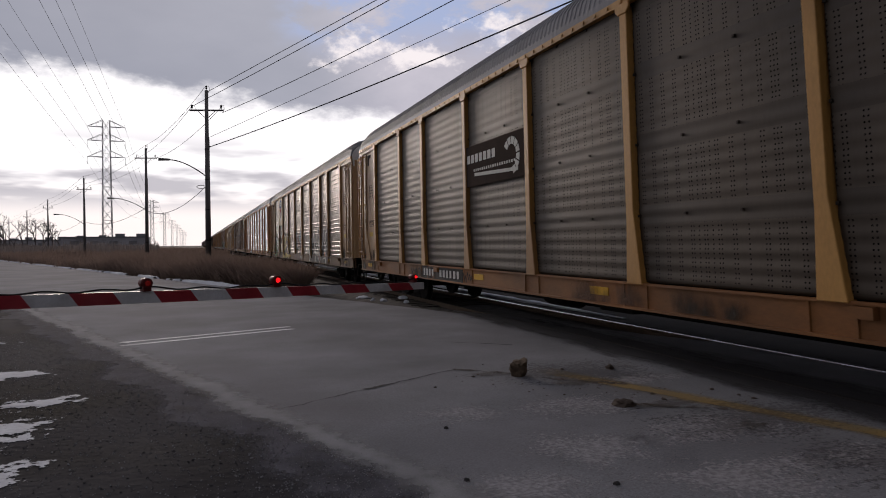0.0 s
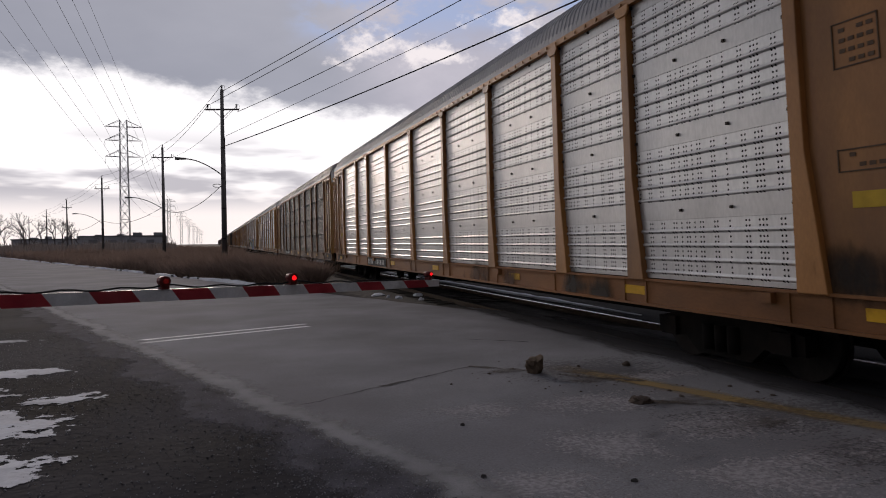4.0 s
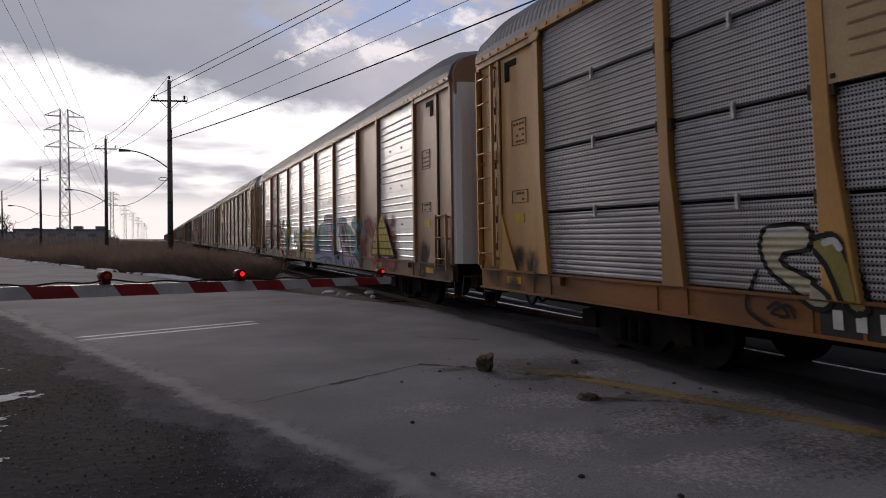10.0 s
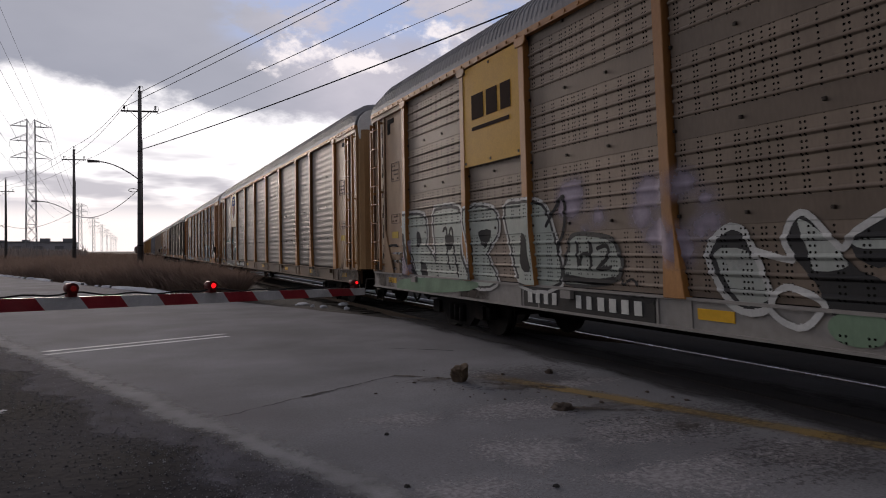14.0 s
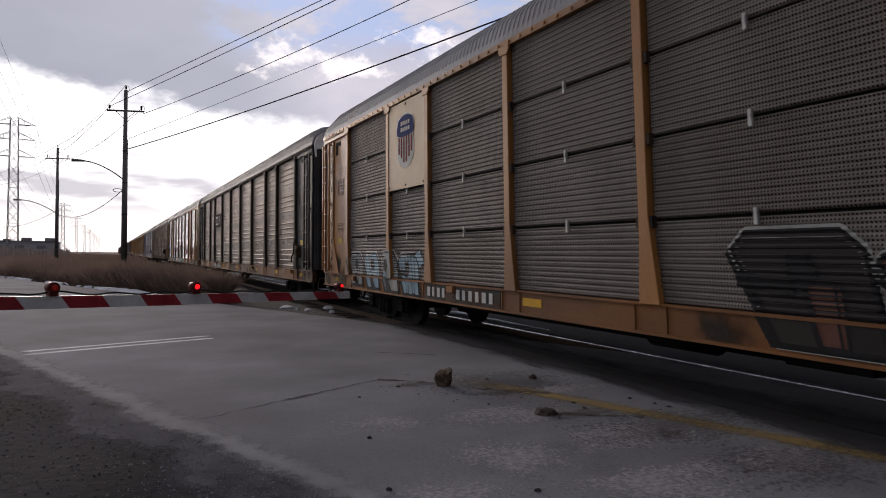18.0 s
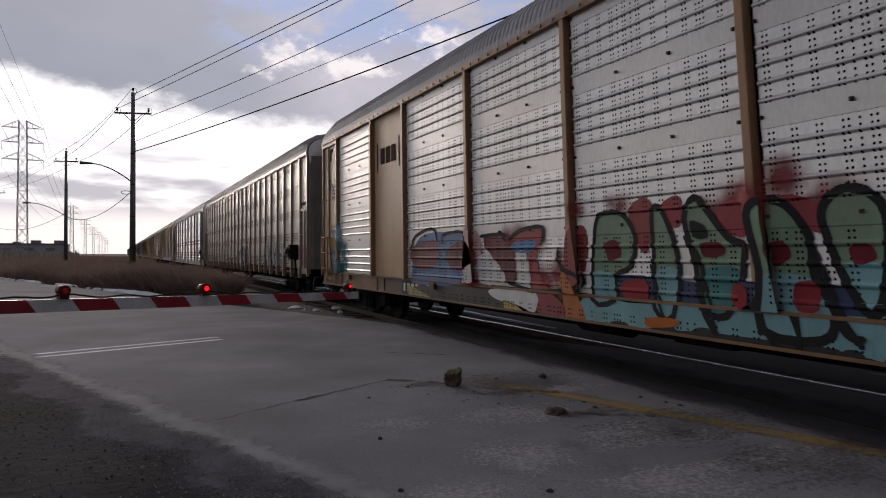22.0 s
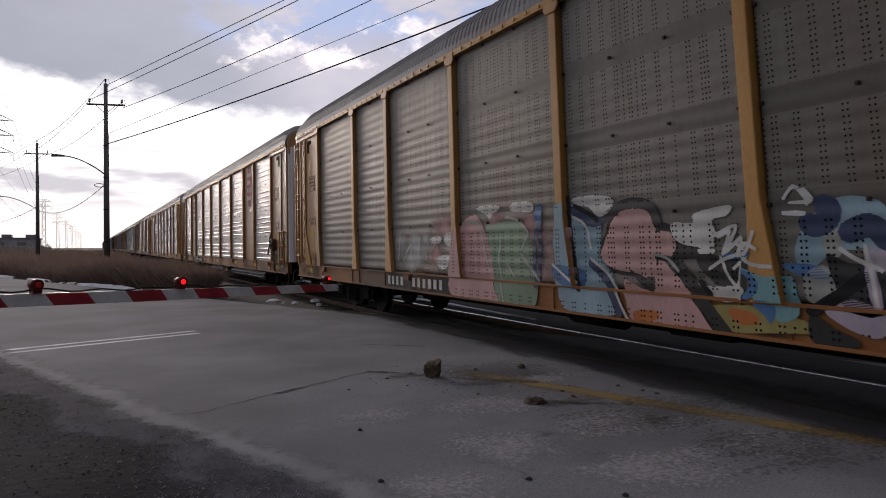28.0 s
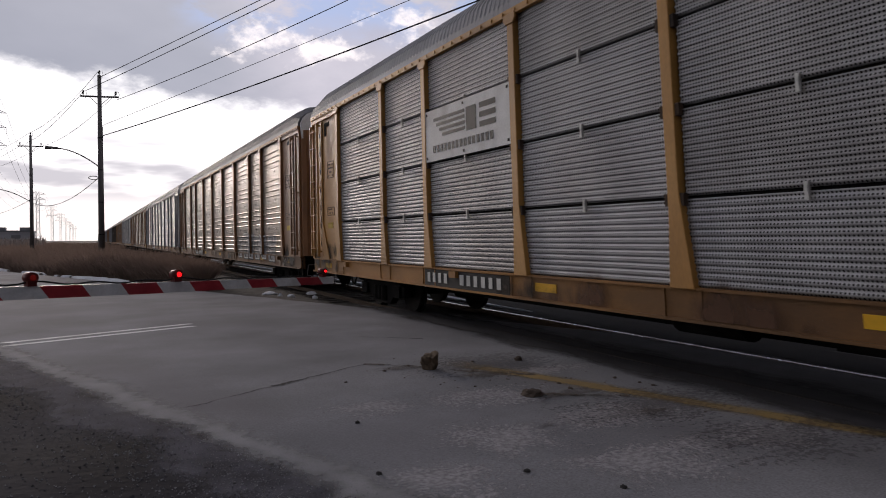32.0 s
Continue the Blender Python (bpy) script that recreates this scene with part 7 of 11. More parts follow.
ink(c6, R, "fill", "black", 0, 4, (3.36, 1.78), (2.56, 1.86), (2.65, 1.66), (2.78, 1.55), (3.26, 1.58))
ink(c6, R, "line", "white", 0.03, 5, (2.56, 1.88), (2.65, 1.66), (2.81, 1.55))
ink(c6, R, "line", "sage", 0.06, 5, (3.19, 1.7), (2.84, 1.72))
ink(c6, R, "line", "black", 0.015, 5, (7.62, 1.41), (7.55, 1.25), (7.39, 1.45), (7.32, 1.25))
ink(c6, R, "line", "black", 0.015, 5, (7.57, 1.04), (7.26, 1.1))
ink(c6, R, "fill", "mint", 0, 3, (25.36, 2.11), (25.15, 2.18), (24.35, 2.13), (24.18, 1.83), (24.22, 1.57), (23.92, 1.37), (23.7, 1.03), (24.58, 0.95), (24.88, 1.33), (25.32, 1.81))
ink(c6, R, "fill", "mint", 0, 3, (23.84, 2.11), (23.61, 2.21), (22.84, 2.18), (22.69, 1.87), (22.59, 1.37), (22.38, 0.97), (23.61, 0.96), (23.77, 1.51))
ink(c6, R, "ring", "black", 0.05, 2, (25.36, 2.11), (25.15, 2.18), (24.35, 2.13), (24.18, 1.83), (24.22, 1.57), (23.92, 1.37), (23.7, 1.03), (24.58, 0.95), (24.88, 1.33), (25.32, 1.81))
ink(c6, R, "ring", "black", 0.06, 2, (23.84, 2.11), (23.61, 2.21), (22.84, 2.18), (22.69, 1.87), (22.59, 1.37), (22.38, 0.97), (23.61, 0.96), (23.77, 1.51))
ink(c6, R, "ring", "white", 0.1, 1, (25.36, 2.11), (25.15, 2.18), (24.35, 2.13), (24.18, 1.83), (24.22, 1.57), (23.92, 1.37), (23.7, 1.03), (24.58, 0.95), (24.88, 1.33), (25.32, 1.81))
ink(c6, R, "ring", "white", 0.11, 1, (23.84, 2.11), (23.61, 2.21), (22.84, 2.18), (22.69, 1.87), (22.59, 1.37), (22.38, 0.97), (23.61, 0.96), (23.77, 1.51))
ink(c6, R, "fill", "black", 0, 4, (24.67, 1.83), (24.52, 1.82), (24.45, 1.63), (24.6, 1.54), (24.68, 1.64))
ink(c6, R, "fill", "black", 0, 4, (24.5, 1.25), (24.26, 1.22), (24.16, 1), (24.43, 0.98))
ink(c6, R, "fill", "black", 0, 4, (23.36, 1.74), (23.1, 1.75), (23.06, 1.56), (23.21, 1.48), (23.34, 1.58))
ink(c6, R, "line", "black", 0.03, 4, (23.41, 1.86), (23.29, 1.85), (23.29, 1.51), (23.19, 1.16))
ink(c6, R, "line", "black", 0.03, 4, (23.19, 1.71), (23.15, 1.84), (23.06, 1.84), (23.01, 1.51), (22.84, 1.04))
ink(c6, R, "fill", "sage", 0, 4, (25.43, 0.89), (22.38, 0.99), (22.39, 0.81), (25.35, 0.63))
ink(c6, R, "ring", "black", 0.03, 5, (26.31, 1.37), (26.17, 1.58), (25.71, 1.55), (25.79, 1.14), (26.26, 1.16))
ink(c6, R, "line", "pale", 0.04, 5, (25.82, 1.52), (25.84, 1.24))
ink(c6, R, "line", "pale", 0.04, 5, (25.5, 1.48), (25.67, 1.38), (25.54, 1.25))
ink(c6, R, "line", "black", 0.05, 4, (25.23, 1.78), (25.11, 1.32), (24.77, 1.02))
ink(c6, R, "fill", "mint", 0, 3, (22.48, 2.13), (21.6, 2.11), (21.44, 1.77), (21.82, 1.42), (21.48, 0.99), (22.23, 0.95), (22.31, 1.51))
ink(c6, R, "fill", "mint", 0, 3, (21.2, 2.09), (20.83, 2.15), (20.23, 2.09), (19.98, 1.73), (19.82, 1.06), (20.74, 1.02), (21.03, 1.51))
ink(c6, R, "ring", "black", 0.035, 2, (22.48, 2.13), (21.6, 2.11), (21.44, 1.77), (21.82, 1.42), (21.48, 0.99), (22.23, 0.95), (22.31, 1.51))
ink(c6, R, "ring", "black", 0.045, 2, (21.2, 2.09), (20.83, 2.15), (20.23, 2.09), (19.98, 1.73), (19.82, 1.06), (20.74, 1.02), (21.03, 1.51))
ink(c6, R, "ring", "white", 0.08, 1, (22.48, 2.13), (21.6, 2.11), (21.44, 1.77), (21.82, 1.42), (21.48, 0.99), (22.23, 0.95), (22.31, 1.51))
ink(c6, R, "ring", "white", 0.09, 1, (21.2, 2.09), (20.83, 2.15), (20.23, 2.09), (19.98, 1.73), (19.82, 1.06), (20.74, 1.02), (21.03, 1.51))
ink(c6, R, "fill", "black", 0, 4, (20.78, 1.67), (20.55, 1.7), (20.49, 1.42), (20.43, 1.19), (20.65, 1.22))
ink(c6, R, "fill", "black", 0, 4, (22.09, 1.77), (21.65, 1.79), (21.86, 1.51))
ink(c6, R, "line", "black", 0.03, 4, (20.11, 1.81), (19.89, 2.03), (19.69, 2.18), (19.68, 1.8), (19.86, 1.5))
ink(c6, R, "ring", "black", 0.03, 3, (19.61, 1.5), (19.47, 1.68), (18.8, 1.63), (18.65, 1.5), (18.57, 1.3), (18.78, 1.1), (19.7, 1.06))
ink(c6, R, "fill", "mint", 0, 2, (19.61, 1.5), (19.47, 1.68), (18.8, 1.63), (18.65, 1.5), (18.57, 1.3), (18.78, 1.1), (19.7, 1.06))
ink(c6, R, "line", "black", 0.025, 4, (19.42, 1.57), (19.41, 1.29), (19.31, 1.43), (19.14, 1.43), (19.16, 1.57), (19.15, 1.26))
ink(c6, R, "line", "black", 0.025, 4, (19.02, 1.5), (18.84, 1.53), (18.82, 1.4), (19.01, 1.26), (18.77, 1.27))
ink(c6, R, "line", "black", 0.04, 4, (19.69, 1.13), (19.1, 1.09), (18.73, 1.13))
ink(c6, R, "fill", "black", 0, 2, (17.3, 1.44), (17.07, 1.68), (16.87, 1.67), (16.76, 1.49), (16.66, 1.24), (16.6, 0.97), (16.87, 0.91), (17.12, 1.06))
ink(c6, R, "ring", "white", 0.035, 3, (17.3, 1.44), (17.07, 1.68), (16.87, 1.67), (16.76, 1.49), (16.66, 1.24), (16.6, 0.97), (16.87, 0.91), (17.12, 1.06))
ink(c6, R, "fill", "silver", 0, 3, (17.21, 1.45), (16.83, 1.47), (16.67, 1.19), (16.62, 1.04), (16.93, 0.99))
ink(c6, R, "line", "pale", 0.02, 5, (17.06, 1.41), (17.03, 1.31), (16.96, 1.41), (16.94, 1.31), (16.83, 1.39))
ink(c6, R, "fill", "black", 0, 2, (16.43, 1.54), (16.33, 1.76), (16.2, 1.78), (16.04, 1.58), (15.9, 1.44), (15.78, 1.31), (15.58, 1.23), (15.61, 0.98), (16, 0.95), (16.17, 1.21))
ink(c6, R, "fill", "silver", 0, 3, (16.29, 1.72), (16.18, 1.7), (15.99, 1.53), (15.87, 1.35), (16.16, 1.3), (16.2, 1.44))
ink(c6, R, "line", "white", 0.03, 4, (16.73, 1.47), (16.36, 1.39), (16.43, 1.54), (16.35, 1.73), (16.2, 1.79), (16.02, 1.6), (15.9, 1.49), (15.79, 1.62), (15.53, 1.76))
ink(c6, R, "fill", "black", 0, 2, (15.85, 1.58), (15.7, 1.71), (15.53, 1.74), (15.57, 1.36), (15.77, 1.4))
ink(c6, R, "fill", "silver", 0, 3, (15.82, 1.55), (15.55, 1.57), (15.55, 1.49), (15.76, 1.49))
ink(c6, R, "ring", "white", 0.03, 4, (16.6, 0.99), (16.47, 1.15), (16.23, 1.11), (16.09, 1.01), (16.26, 0.83), (16.47, 0.86))
ink(c6, R, "fill", "sage", 0, 3, (16.06, 0.85), (15.95, 0.97), (15.61, 0.98), (15.63, 0.76), (15.93, 0.73))
ink(c6, R, "line", "black", 0.015, 5, (18.58, 1.14), (18.54, 1.08), (18.43, 1.15), (18.3, 1.09))
ink(c6, R, "line", "black", 0.015, 5, (18.54, 0.95), (18.4, 0.93), (18.26, 1), (18.13, 0.91), (18, 0.96))
ink(c7, H, "fill", "black", 0, 2, (25.33, 1.74), (25.05, 1.89), (24.42, 1.97), (23.77, 1.92), (23.19, 1.92), (22.73, 1.94), (22.53, 1.98), (22.28, 1.87), (22.13, 1.99), (21.9, 1.99), (21.6, 1.91), (21.11, 1.93), (21.15, 1.75), (21.26, 1.68), (21.62, 1.66), (21.52, 1.47), (21.45, 1.18), (21.39, 0.8), (21.38, 0.64), (21.76, 0.64), (22.26, 0.71), (23.01, 0.69), (23.63, 0.8), (24.15, 0.59), (24.48, 0.77), (25.03, 0.99), (25.14, 1.36))
ink(c7, H, "ring", "white", 0.03, 3, (25.33, 1.74), (25.05, 1.89), (24.42, 1.97), (23.77, 1.92), (23.19, 1.92), (22.73, 1.94), (22.53, 1.98), (22.28, 1.87), (22.13, 1.99), (21.9, 1.99), (21.6, 1.91), (21.11, 1.93), (21.15, 1.75), (21.26, 1.68), (21.62, 1.66), (21.52, 1.47), (21.45, 1.18), (21.39, 0.8), (21.38, 0.64), (21.76, 0.64), (22.26, 0.71), (23.01, 0.69), (23.63, 0.8), (24.15, 0.59), (24.48, 0.77), (25.03, 0.99), (25.14, 1.36))
ink(c7, H, "fill", "white", 0, 4, (24.77, 1.84), (24.67, 1.86), (24.59, 1.37), (24.64, 1.21), (24.74, 1.37))
ink(c7, H, "fill", "white", 0, 4, (24.31, 1.9), (24.17, 1.89), (24.22, 1.44))
ink(c7, H, "line", "white", 0.025, 4, (23.57, 1.9), (23.6, 1.64), (23.94, 1.63), (23.9, 1.31), (23.77, 0.99))
ink(c7, H, "fill", "white", 0, 4, (23.47, 1.58), (23.35, 1.61), (23.3, 1.33), (23.38, 1.08), (23.49, 1.2))
ink(c7, H, "ring", "black", 0.02, 5, (23.42, 1.55), (23.36, 1.33), (23.42, 1.2))
ink(c7, H, "line", "white", 0.03, 4, (22.73, 1.92), (22.88, 1.52), (22.83, 1.05), (22.75, 0.95))
ink(c7, H, "ring", "white", 0.025, 4, (22.6, 1.49), (22.48, 1.57), (22.34, 1.38), (22.3, 1.08), (22.58, 1.06))
ink(c7, H, "fill", "white", 0, 4, (22.56, 1.54), (22.45, 1.52), (22.42, 1.39), (22.57, 1.4))
ink(c7, H, "line", "white", 0.025, 4, (22.28, 1.87), (22.11, 1.81), (21.91, 1.91), (21.94, 1.65), (22.17, 1.52), (22.08, 1.36), (22.04, 1.04), (21.86, 0.95))
ink(c7, H, "fill", "white", 0, 4, (22.17, 1.53), (21.88, 1.62), (22.08, 1.38))
ink(c7, H, "line", "white", 0.025, 4, (21.86, 0.95), (21.83, 0.65))
ink(c7, H, "line", "white", 0.03, 4, (24.48, 0.84), (24.15, 0.63), (23.81, 0.79))
ink(c7, H, "line", "white", 0.03, 4, (23.21, 0.9), (23.09, 0.7), (22.73, 0.71))
ink(c7, H, "line", "white", 0.035, 4, (22.65, 0.77), (22.51, 0.68), (22.2, 0.63))
ink(c7, H, "line", "white", 0.03, 4, (23.74, 1.98), (23.65, 2.13), (23.36, 2.13), (23.26, 2.01), (23.24, 1.84))
ink(c7, H, "ring", "pale", 0.02, 4, (23.64, 2.02), (23.51, 2.11), (23.37, 2.05), (23.42, 1.99))
ink(c7, H, "fill", "white", 0, 4, (25.39, 1.67), (25.26, 1.74), (25.3, 0.97), (25.42, 1.08), (25.42, 1.35))
ink(c7, H, "fill", "white", 0, 4, (22.37, 1.88), (22.27, 2), (22.24, 1.9), (22.32, 1.82))
ink(c10, R, "fill", "aqua", 0, 1, (14.74, 0.95), (13.88, 0.96), (13.21, 0.94), (12.37, 1.03), (11.81, 1), (11.42, 1.01), (11.13, 0.99), (11.16, 0.69), (11.69, 0.71), (12.52, 0.75), (13.9, 0.71), (14.7, 0.73))
ink(c10, R, "fill", "navy", 0, 1, (14.19, 1.23), (13.51, 1.25), (12.89, 1.21), (12.35, 1.24), (11.79, 1.26), (11.11, 1.2), (11.13, 1.03), (11.81, 1), (13.2, 0.97), (14.16, 0.97))
ink(c10, R, "fill", "sage", 0, 2, (14.5, 1.83), (14.3, 1.97), (14, 1.94), (13.81, 1.68), (13.9, 1.36), (14.16, 1.24), (14.14, 0.97), (14.57, 0.96))
ink(c10, R, "fill", "sage", 0, 2, (13.52, 1.97), (13.36, 1.92), (13.17, 1.38), (13.25, 0.85), (13.51, 0.92), (13.53, 1.55))
ink(c10, R, "fill", "sage", 0, 2, (13.07, 1.86), (12.93, 2.06), (12.77, 1.92), (12.54, 1.65), (12.31, 1.54), (12.4, 1.23), (12.57, 0.91), (12.87, 0.97), (12.95, 1.38))
ink(c10, R, "fill", "sage", 0, 2, (12.25, 1.84), (12.11, 1.97), (11.89, 1.91), (11.7, 1.63), (11.68, 1.31), (11.51, 1), (11.63, 0.79), (12.18, 0.82), (12.15, 1.34))
ink(c10, R, "fill", "sage", 0, 2, (11.57, 1.85), (11.42, 2), (11.21, 1.99), (11.05, 1.79), (11.1, 1.28), (11.22, 1.02), (11.4, 1.27), (11.54, 1.63))
ink(c10, R, "fill", "aqua", 0, 3, (14.53, 1.29), (14.16, 1.23), (14.14, 0.97), (14.57, 0.96))
ink(c10, R, "fill", "aqua", 0, 3, (13.5, 1.31), (13.18, 1.32), (13.25, 0.85), (13.5, 0.92))
ink(c10, R, "fill", "aqua", 0, 3, (12.16, 1.29), (11.68, 1.28), (11.51, 1), (11.63, 0.79), (12.18, 0.82))
ink(c10, R, "fill", "teal", 0, 3, (12.88, 1.33), (12.39, 1.34), (12.57, 0.91), (12.86, 0.97))
ink(c10, R, "fill", "aqua", 0, 3, (11.48, 1.4), (11.09, 1.41), (11.22, 1.02), (11.4, 1.25))
ink(c10, R, "ring", "black", 0.03, 4, (14.5, 1.83), (14.3, 1.97), (14, 1.94), (13.81, 1.68), (13.9, 1.36), (14.16, 1.24), (14.14, 0.97), (14.57, 0.96))
ink(c10, R, "ring", "black", 0.03, 4, (13.52, 1.97), (13.36, 1.92), (13.17, 1.38), (13.25, 0.85), (13.51, 0.92), (13.53, 1.55))
ink(c10, R, "ring", "black", 0.035, 4, (13.07, 1.86), (12.93, 2.06), (12.77, 1.92), (12.54, 1.65), (12.31, 1.54), (12.4, 1.23), (12.57, 0.91), (12.87, 0.97), (12.95, 1.38))
ink(c10, R, "ring", "black", 0.04, 4, (12.25, 1.84), (12.11, 1.97), (11.89, 1.91), (11.7, 1.63), (11.68, 1.31), (11.51, 1), (11.63, 0.79), (12.18, 0.82), (12.15, 1.34))
ink(c10, R, "ring", "black", 0.04, 4, (11.57, 1.85), (11.42, 2), (11.21, 1.99), (11.05, 1.79), (11.1, 1.28), (11.22, 1.02), (11.4, 1.25), (11.54, 1.63))
ink(c10, R, "fill", "darkred", 0, 5, (14.34, 1.61), (14.12, 1.65), (14.05, 1.49), (14.25, 1.41))
ink(c10, R, "fill", "darkred", 0, 5, (12.1, 1.57), (11.94, 1.61), (11.88, 1.47), (12.03, 1.39))
ink(c10, R, "fill", "darkred", 0, 5, (11.37, 1.54), (11.21, 1.58), (11.16, 1.46), (11.31, 1.41))
ink(c10, R, "fill", "red", 0, 5, (14.05, 1.17), (13.68, 1.21), (13.65, 1), (14.01, 1.01))
ink(c10, R, "fill", "red", 0, 5, (12.51, 1.2), (12.32, 1.21), (12.31, 1.03), (12.5, 0.99))
ink(c10, R, "fill", "red", 0, 5, (11.87, 1.23), (11.66, 1.26), (11.66, 1.03), (11.86, 1.02))
ink(c10, R, "fill", "darkred", 0, 5, (12.86, 1.6), (12.61, 1.6), (12.59, 1.49), (12.83, 1.46))
ink(c10, R, "fill", "black", 0, 5, (12.99, 1.83), (12.81, 1.77), (12.78, 1.66), (12.96, 1.66))
ink(c10, R, "line", "black", 0.03, 5, (13.07, 1.66), (12.87, 1.38), (12.87, 1), (12.72, 0.74))
ink(c10, R, "line", "black", 0.025, 5, (12.25, 1.04), (12.21, 0.79))
ink(c10, R, "line", "black", 0.03, 5, (11.66, 1.49), (11.54, 1.18), (11.43, 0.87), (11.3, 0.84))
ink(c10, R, "line", "black", 0.02, 5, (11.84, 0.97), (11.83, 0.74))
ink(c11, S, "fill", "grey", 0, 1, (13.44, 1.54), (13.25, 1.61), (12.92, 1.7), (12.61, 1.84), (12.21, 1.89), (11.73, 1.88), (11.38, 1.77), (11.2, 1.67), (11.05, 1.86), (10.83, 1.93), (10.94, 1.01), (11.37, 1), (12.3, 0.96), (12.97, 1.11), (13.27, 1.36))
ink(c11, S, "line", "white", 0.03, 3, (12.97, 1.19), (13.35, 1.42), (13.44, 1.56), (13.25, 1.61), (12.96, 1.66), (12.72, 1.8), (12.21, 1.89), (11.73, 1.88), (11.38, 1.77), (11.16, 1.64), (11.07, 1.84), (10.83, 1.93))
ink(c11, S, "line", "white", 0.03, 3, (13.04, 1.19), (12.69, 0.98), (12.23, 0.96))
ink(c11, S, "line", "black", 0.06, 4, (13.26, 1.45), (12.93, 1.59), (12.66, 1.73), (12.84, 1.37), (12.66, 1.31), (12.56, 1.64), (12.38, 1.74))
ink(c11, S, "line", "black", 0.045, 4, (13.42, 1.54), (13.21, 1.59), (13.05, 1.54), (13.22, 1.43))
ink(c11, S, "line", "black", 0.085, 4, (11.71, 1.57), (11.92, 1.7), (12.2, 1.66), (12.24, 1.5), (11.95, 1.45), (11.71, 1.33), (11.79, 1.09), (12.17, 1.04), (12.28, 1.16))
ink(c11, S, "line", "black", 0.085, 4, (11.65, 1.05), (11.51, 1.38), (11.44, 1.7), (11.36, 1.52), (11.29, 1.07), (11.17, 1.38), (11.09, 1.69))
ink(c11, S, "line", "black", 0.085, 4, (10.92, 1.43), (11.06, 1.38), (11.1, 1.21), (10.96, 1.13))
ink(c11, S, "line", "black", 0.06, 4, (11.15, 1.69), (11.01, 1.79), (10.86, 1.72))
ink(c11, S, "line", "pale", 0.05, 4, (18.27, 1.22), (18.03, 1.6), (17.41, 1.78), (17.05, 1.59), (17.34, 1.32), (17.95, 1.22))
ink(c11, S, "line", "pale", 0.05, 4, (17.13, 1.68), (16.7, 1.59), (16.38, 1.46), (16.05, 1.66), (15.68, 1.73))
ink(c11, S, "line", "pale", 0.055, 4, (15.33, 1.79), (15.76, 1.57), (15.85, 1.34), (15.36, 1.34))
ink(c11, S, "line", "pale", 0.06, 4, (15.11, 1.34), (14.96, 1.64), (14.59, 1.84), (14.37, 1.79), (14.51, 1.49), (15.04, 1.45))
ink(c11, S, "line", "pale", 0.06, 4, (14.37, 1.79), (14.06, 1.82), (13.98, 1.55), (14.29, 1.49))
ink(c11, S, "line", "pale", 0.05, 4, (14.14, 1.42), (13.88, 1.49), (13.75, 1.36))
ink(c11, S, "line", "navy", 0.03, 4, (18.06, 1.13), (16.89, 1.24), (15.79, 1.18), (14.87, 1.28), (14.21, 1.22))
ink(c11, S, "line", "navy", 0.025, 5, (17.62, 1.6), (17.54, 1.32))
ink(c11, S, "line", "navy", 0.025, 5, (14.84, 1.56), (14.61, 1.63))
ink(c11, S, "line", "black", 0.02, 4, (13.96, 1.81), (13.81, 1.87), (13.67, 1.83))
ink(c13, H, "fill", "lilac", 0, 1, (11.11, 1.73), (10.23, 1.8), (9.39, 1.59), (8.79, 1.74), (7.77, 1.73), (7.29, 1.66), (6.84, 1.74), (6.48, 1.79), (6.2, 1.75), (5.94, 1.61), (5.59, 1.55), (5.26, 1.68), (5.02, 1.62), (4.82, 1.43), (4.73, 1.29), (4.75, 0.75), (5.34, 0.68), (6.4, 0.67), (8.44, 0.68), (11.15, 0.75))
ink(c13, H, "fill", "pale", 0, 2, (7.96, 1.61), (7.45, 1.67), (7.41, 1.4), (7.91, 1.36))
ink(c13, H, "fill", "pale", 0, 2, (6.87, 1.41), (6.26, 1.47), (6.24, 1.24), (6.7, 1.16))
ink(c13, H, "fill", "lilac", 0, 3, (6.11, 1.41), (5.53, 1.42), (5.41, 1.32), (5.97, 1.25))
ink(c13, H, "line", "black", 0.035, 4, (9.55, 1.59), (9.08, 1.72), (8.82, 1.62), (8.96, 1.23), (9.19, 0.98))
ink(c13, H, "line", "black", 0.04, 4, (7.95, 1.68), (7.66, 1.75), (7.45, 1.69), (7.46, 1.4), (7.7, 1.19))
ink(c13, H, "line", "black", 0.05, 4, (7.29, 1.64), (6.85, 1.72), (6.4, 1.78), (6.16, 1.72), (5.9, 1.58), (5.59, 1.54), (5.35, 1.66), (5.08, 1.65))
ink(c13, H, "fill", "black", 0, 4, (6.34, 1.53), (6.1, 1.44), (6.13, 1.3), (6.31, 1.35))
ink(c13, H, "fill", "black", 0, 4, (5.93, 1.3), (5.29, 1.35), (5.18, 1.17), (5.26, 0.94), (5.5, 1), (5.76, 1.09))
ink(c13, H, "fill", "lilac", 0, 5, (5.69, 1.15), (5.49, 1.21), (5.31, 1.06), (5.57, 0.99))
ink(c13, H, "fill", "black", 0, 4, (6.29, 1.06), (6.1, 1.01), (6.01, 0.68), (6.23, 0.72))
ink(c13, H, "fill", "black", 0, 4, (5.65, 0.85), (5.27, 0.86), (5.1, 0.73), (5.59, 0.7))
ink(c13, H, "line", "black", 0.035, 4, (5.11, 1.32), (4.82, 1.4), (4.74, 1.19), (4.77, 0.77))
ink(c13, H, "line", "pale", 0.03, 5, (5.03, 1.2), (4.73, 1.24))
ink(c13, H, "line", "pale", 0.05, 5, (5.07, 1.1), (4.82, 1.12))
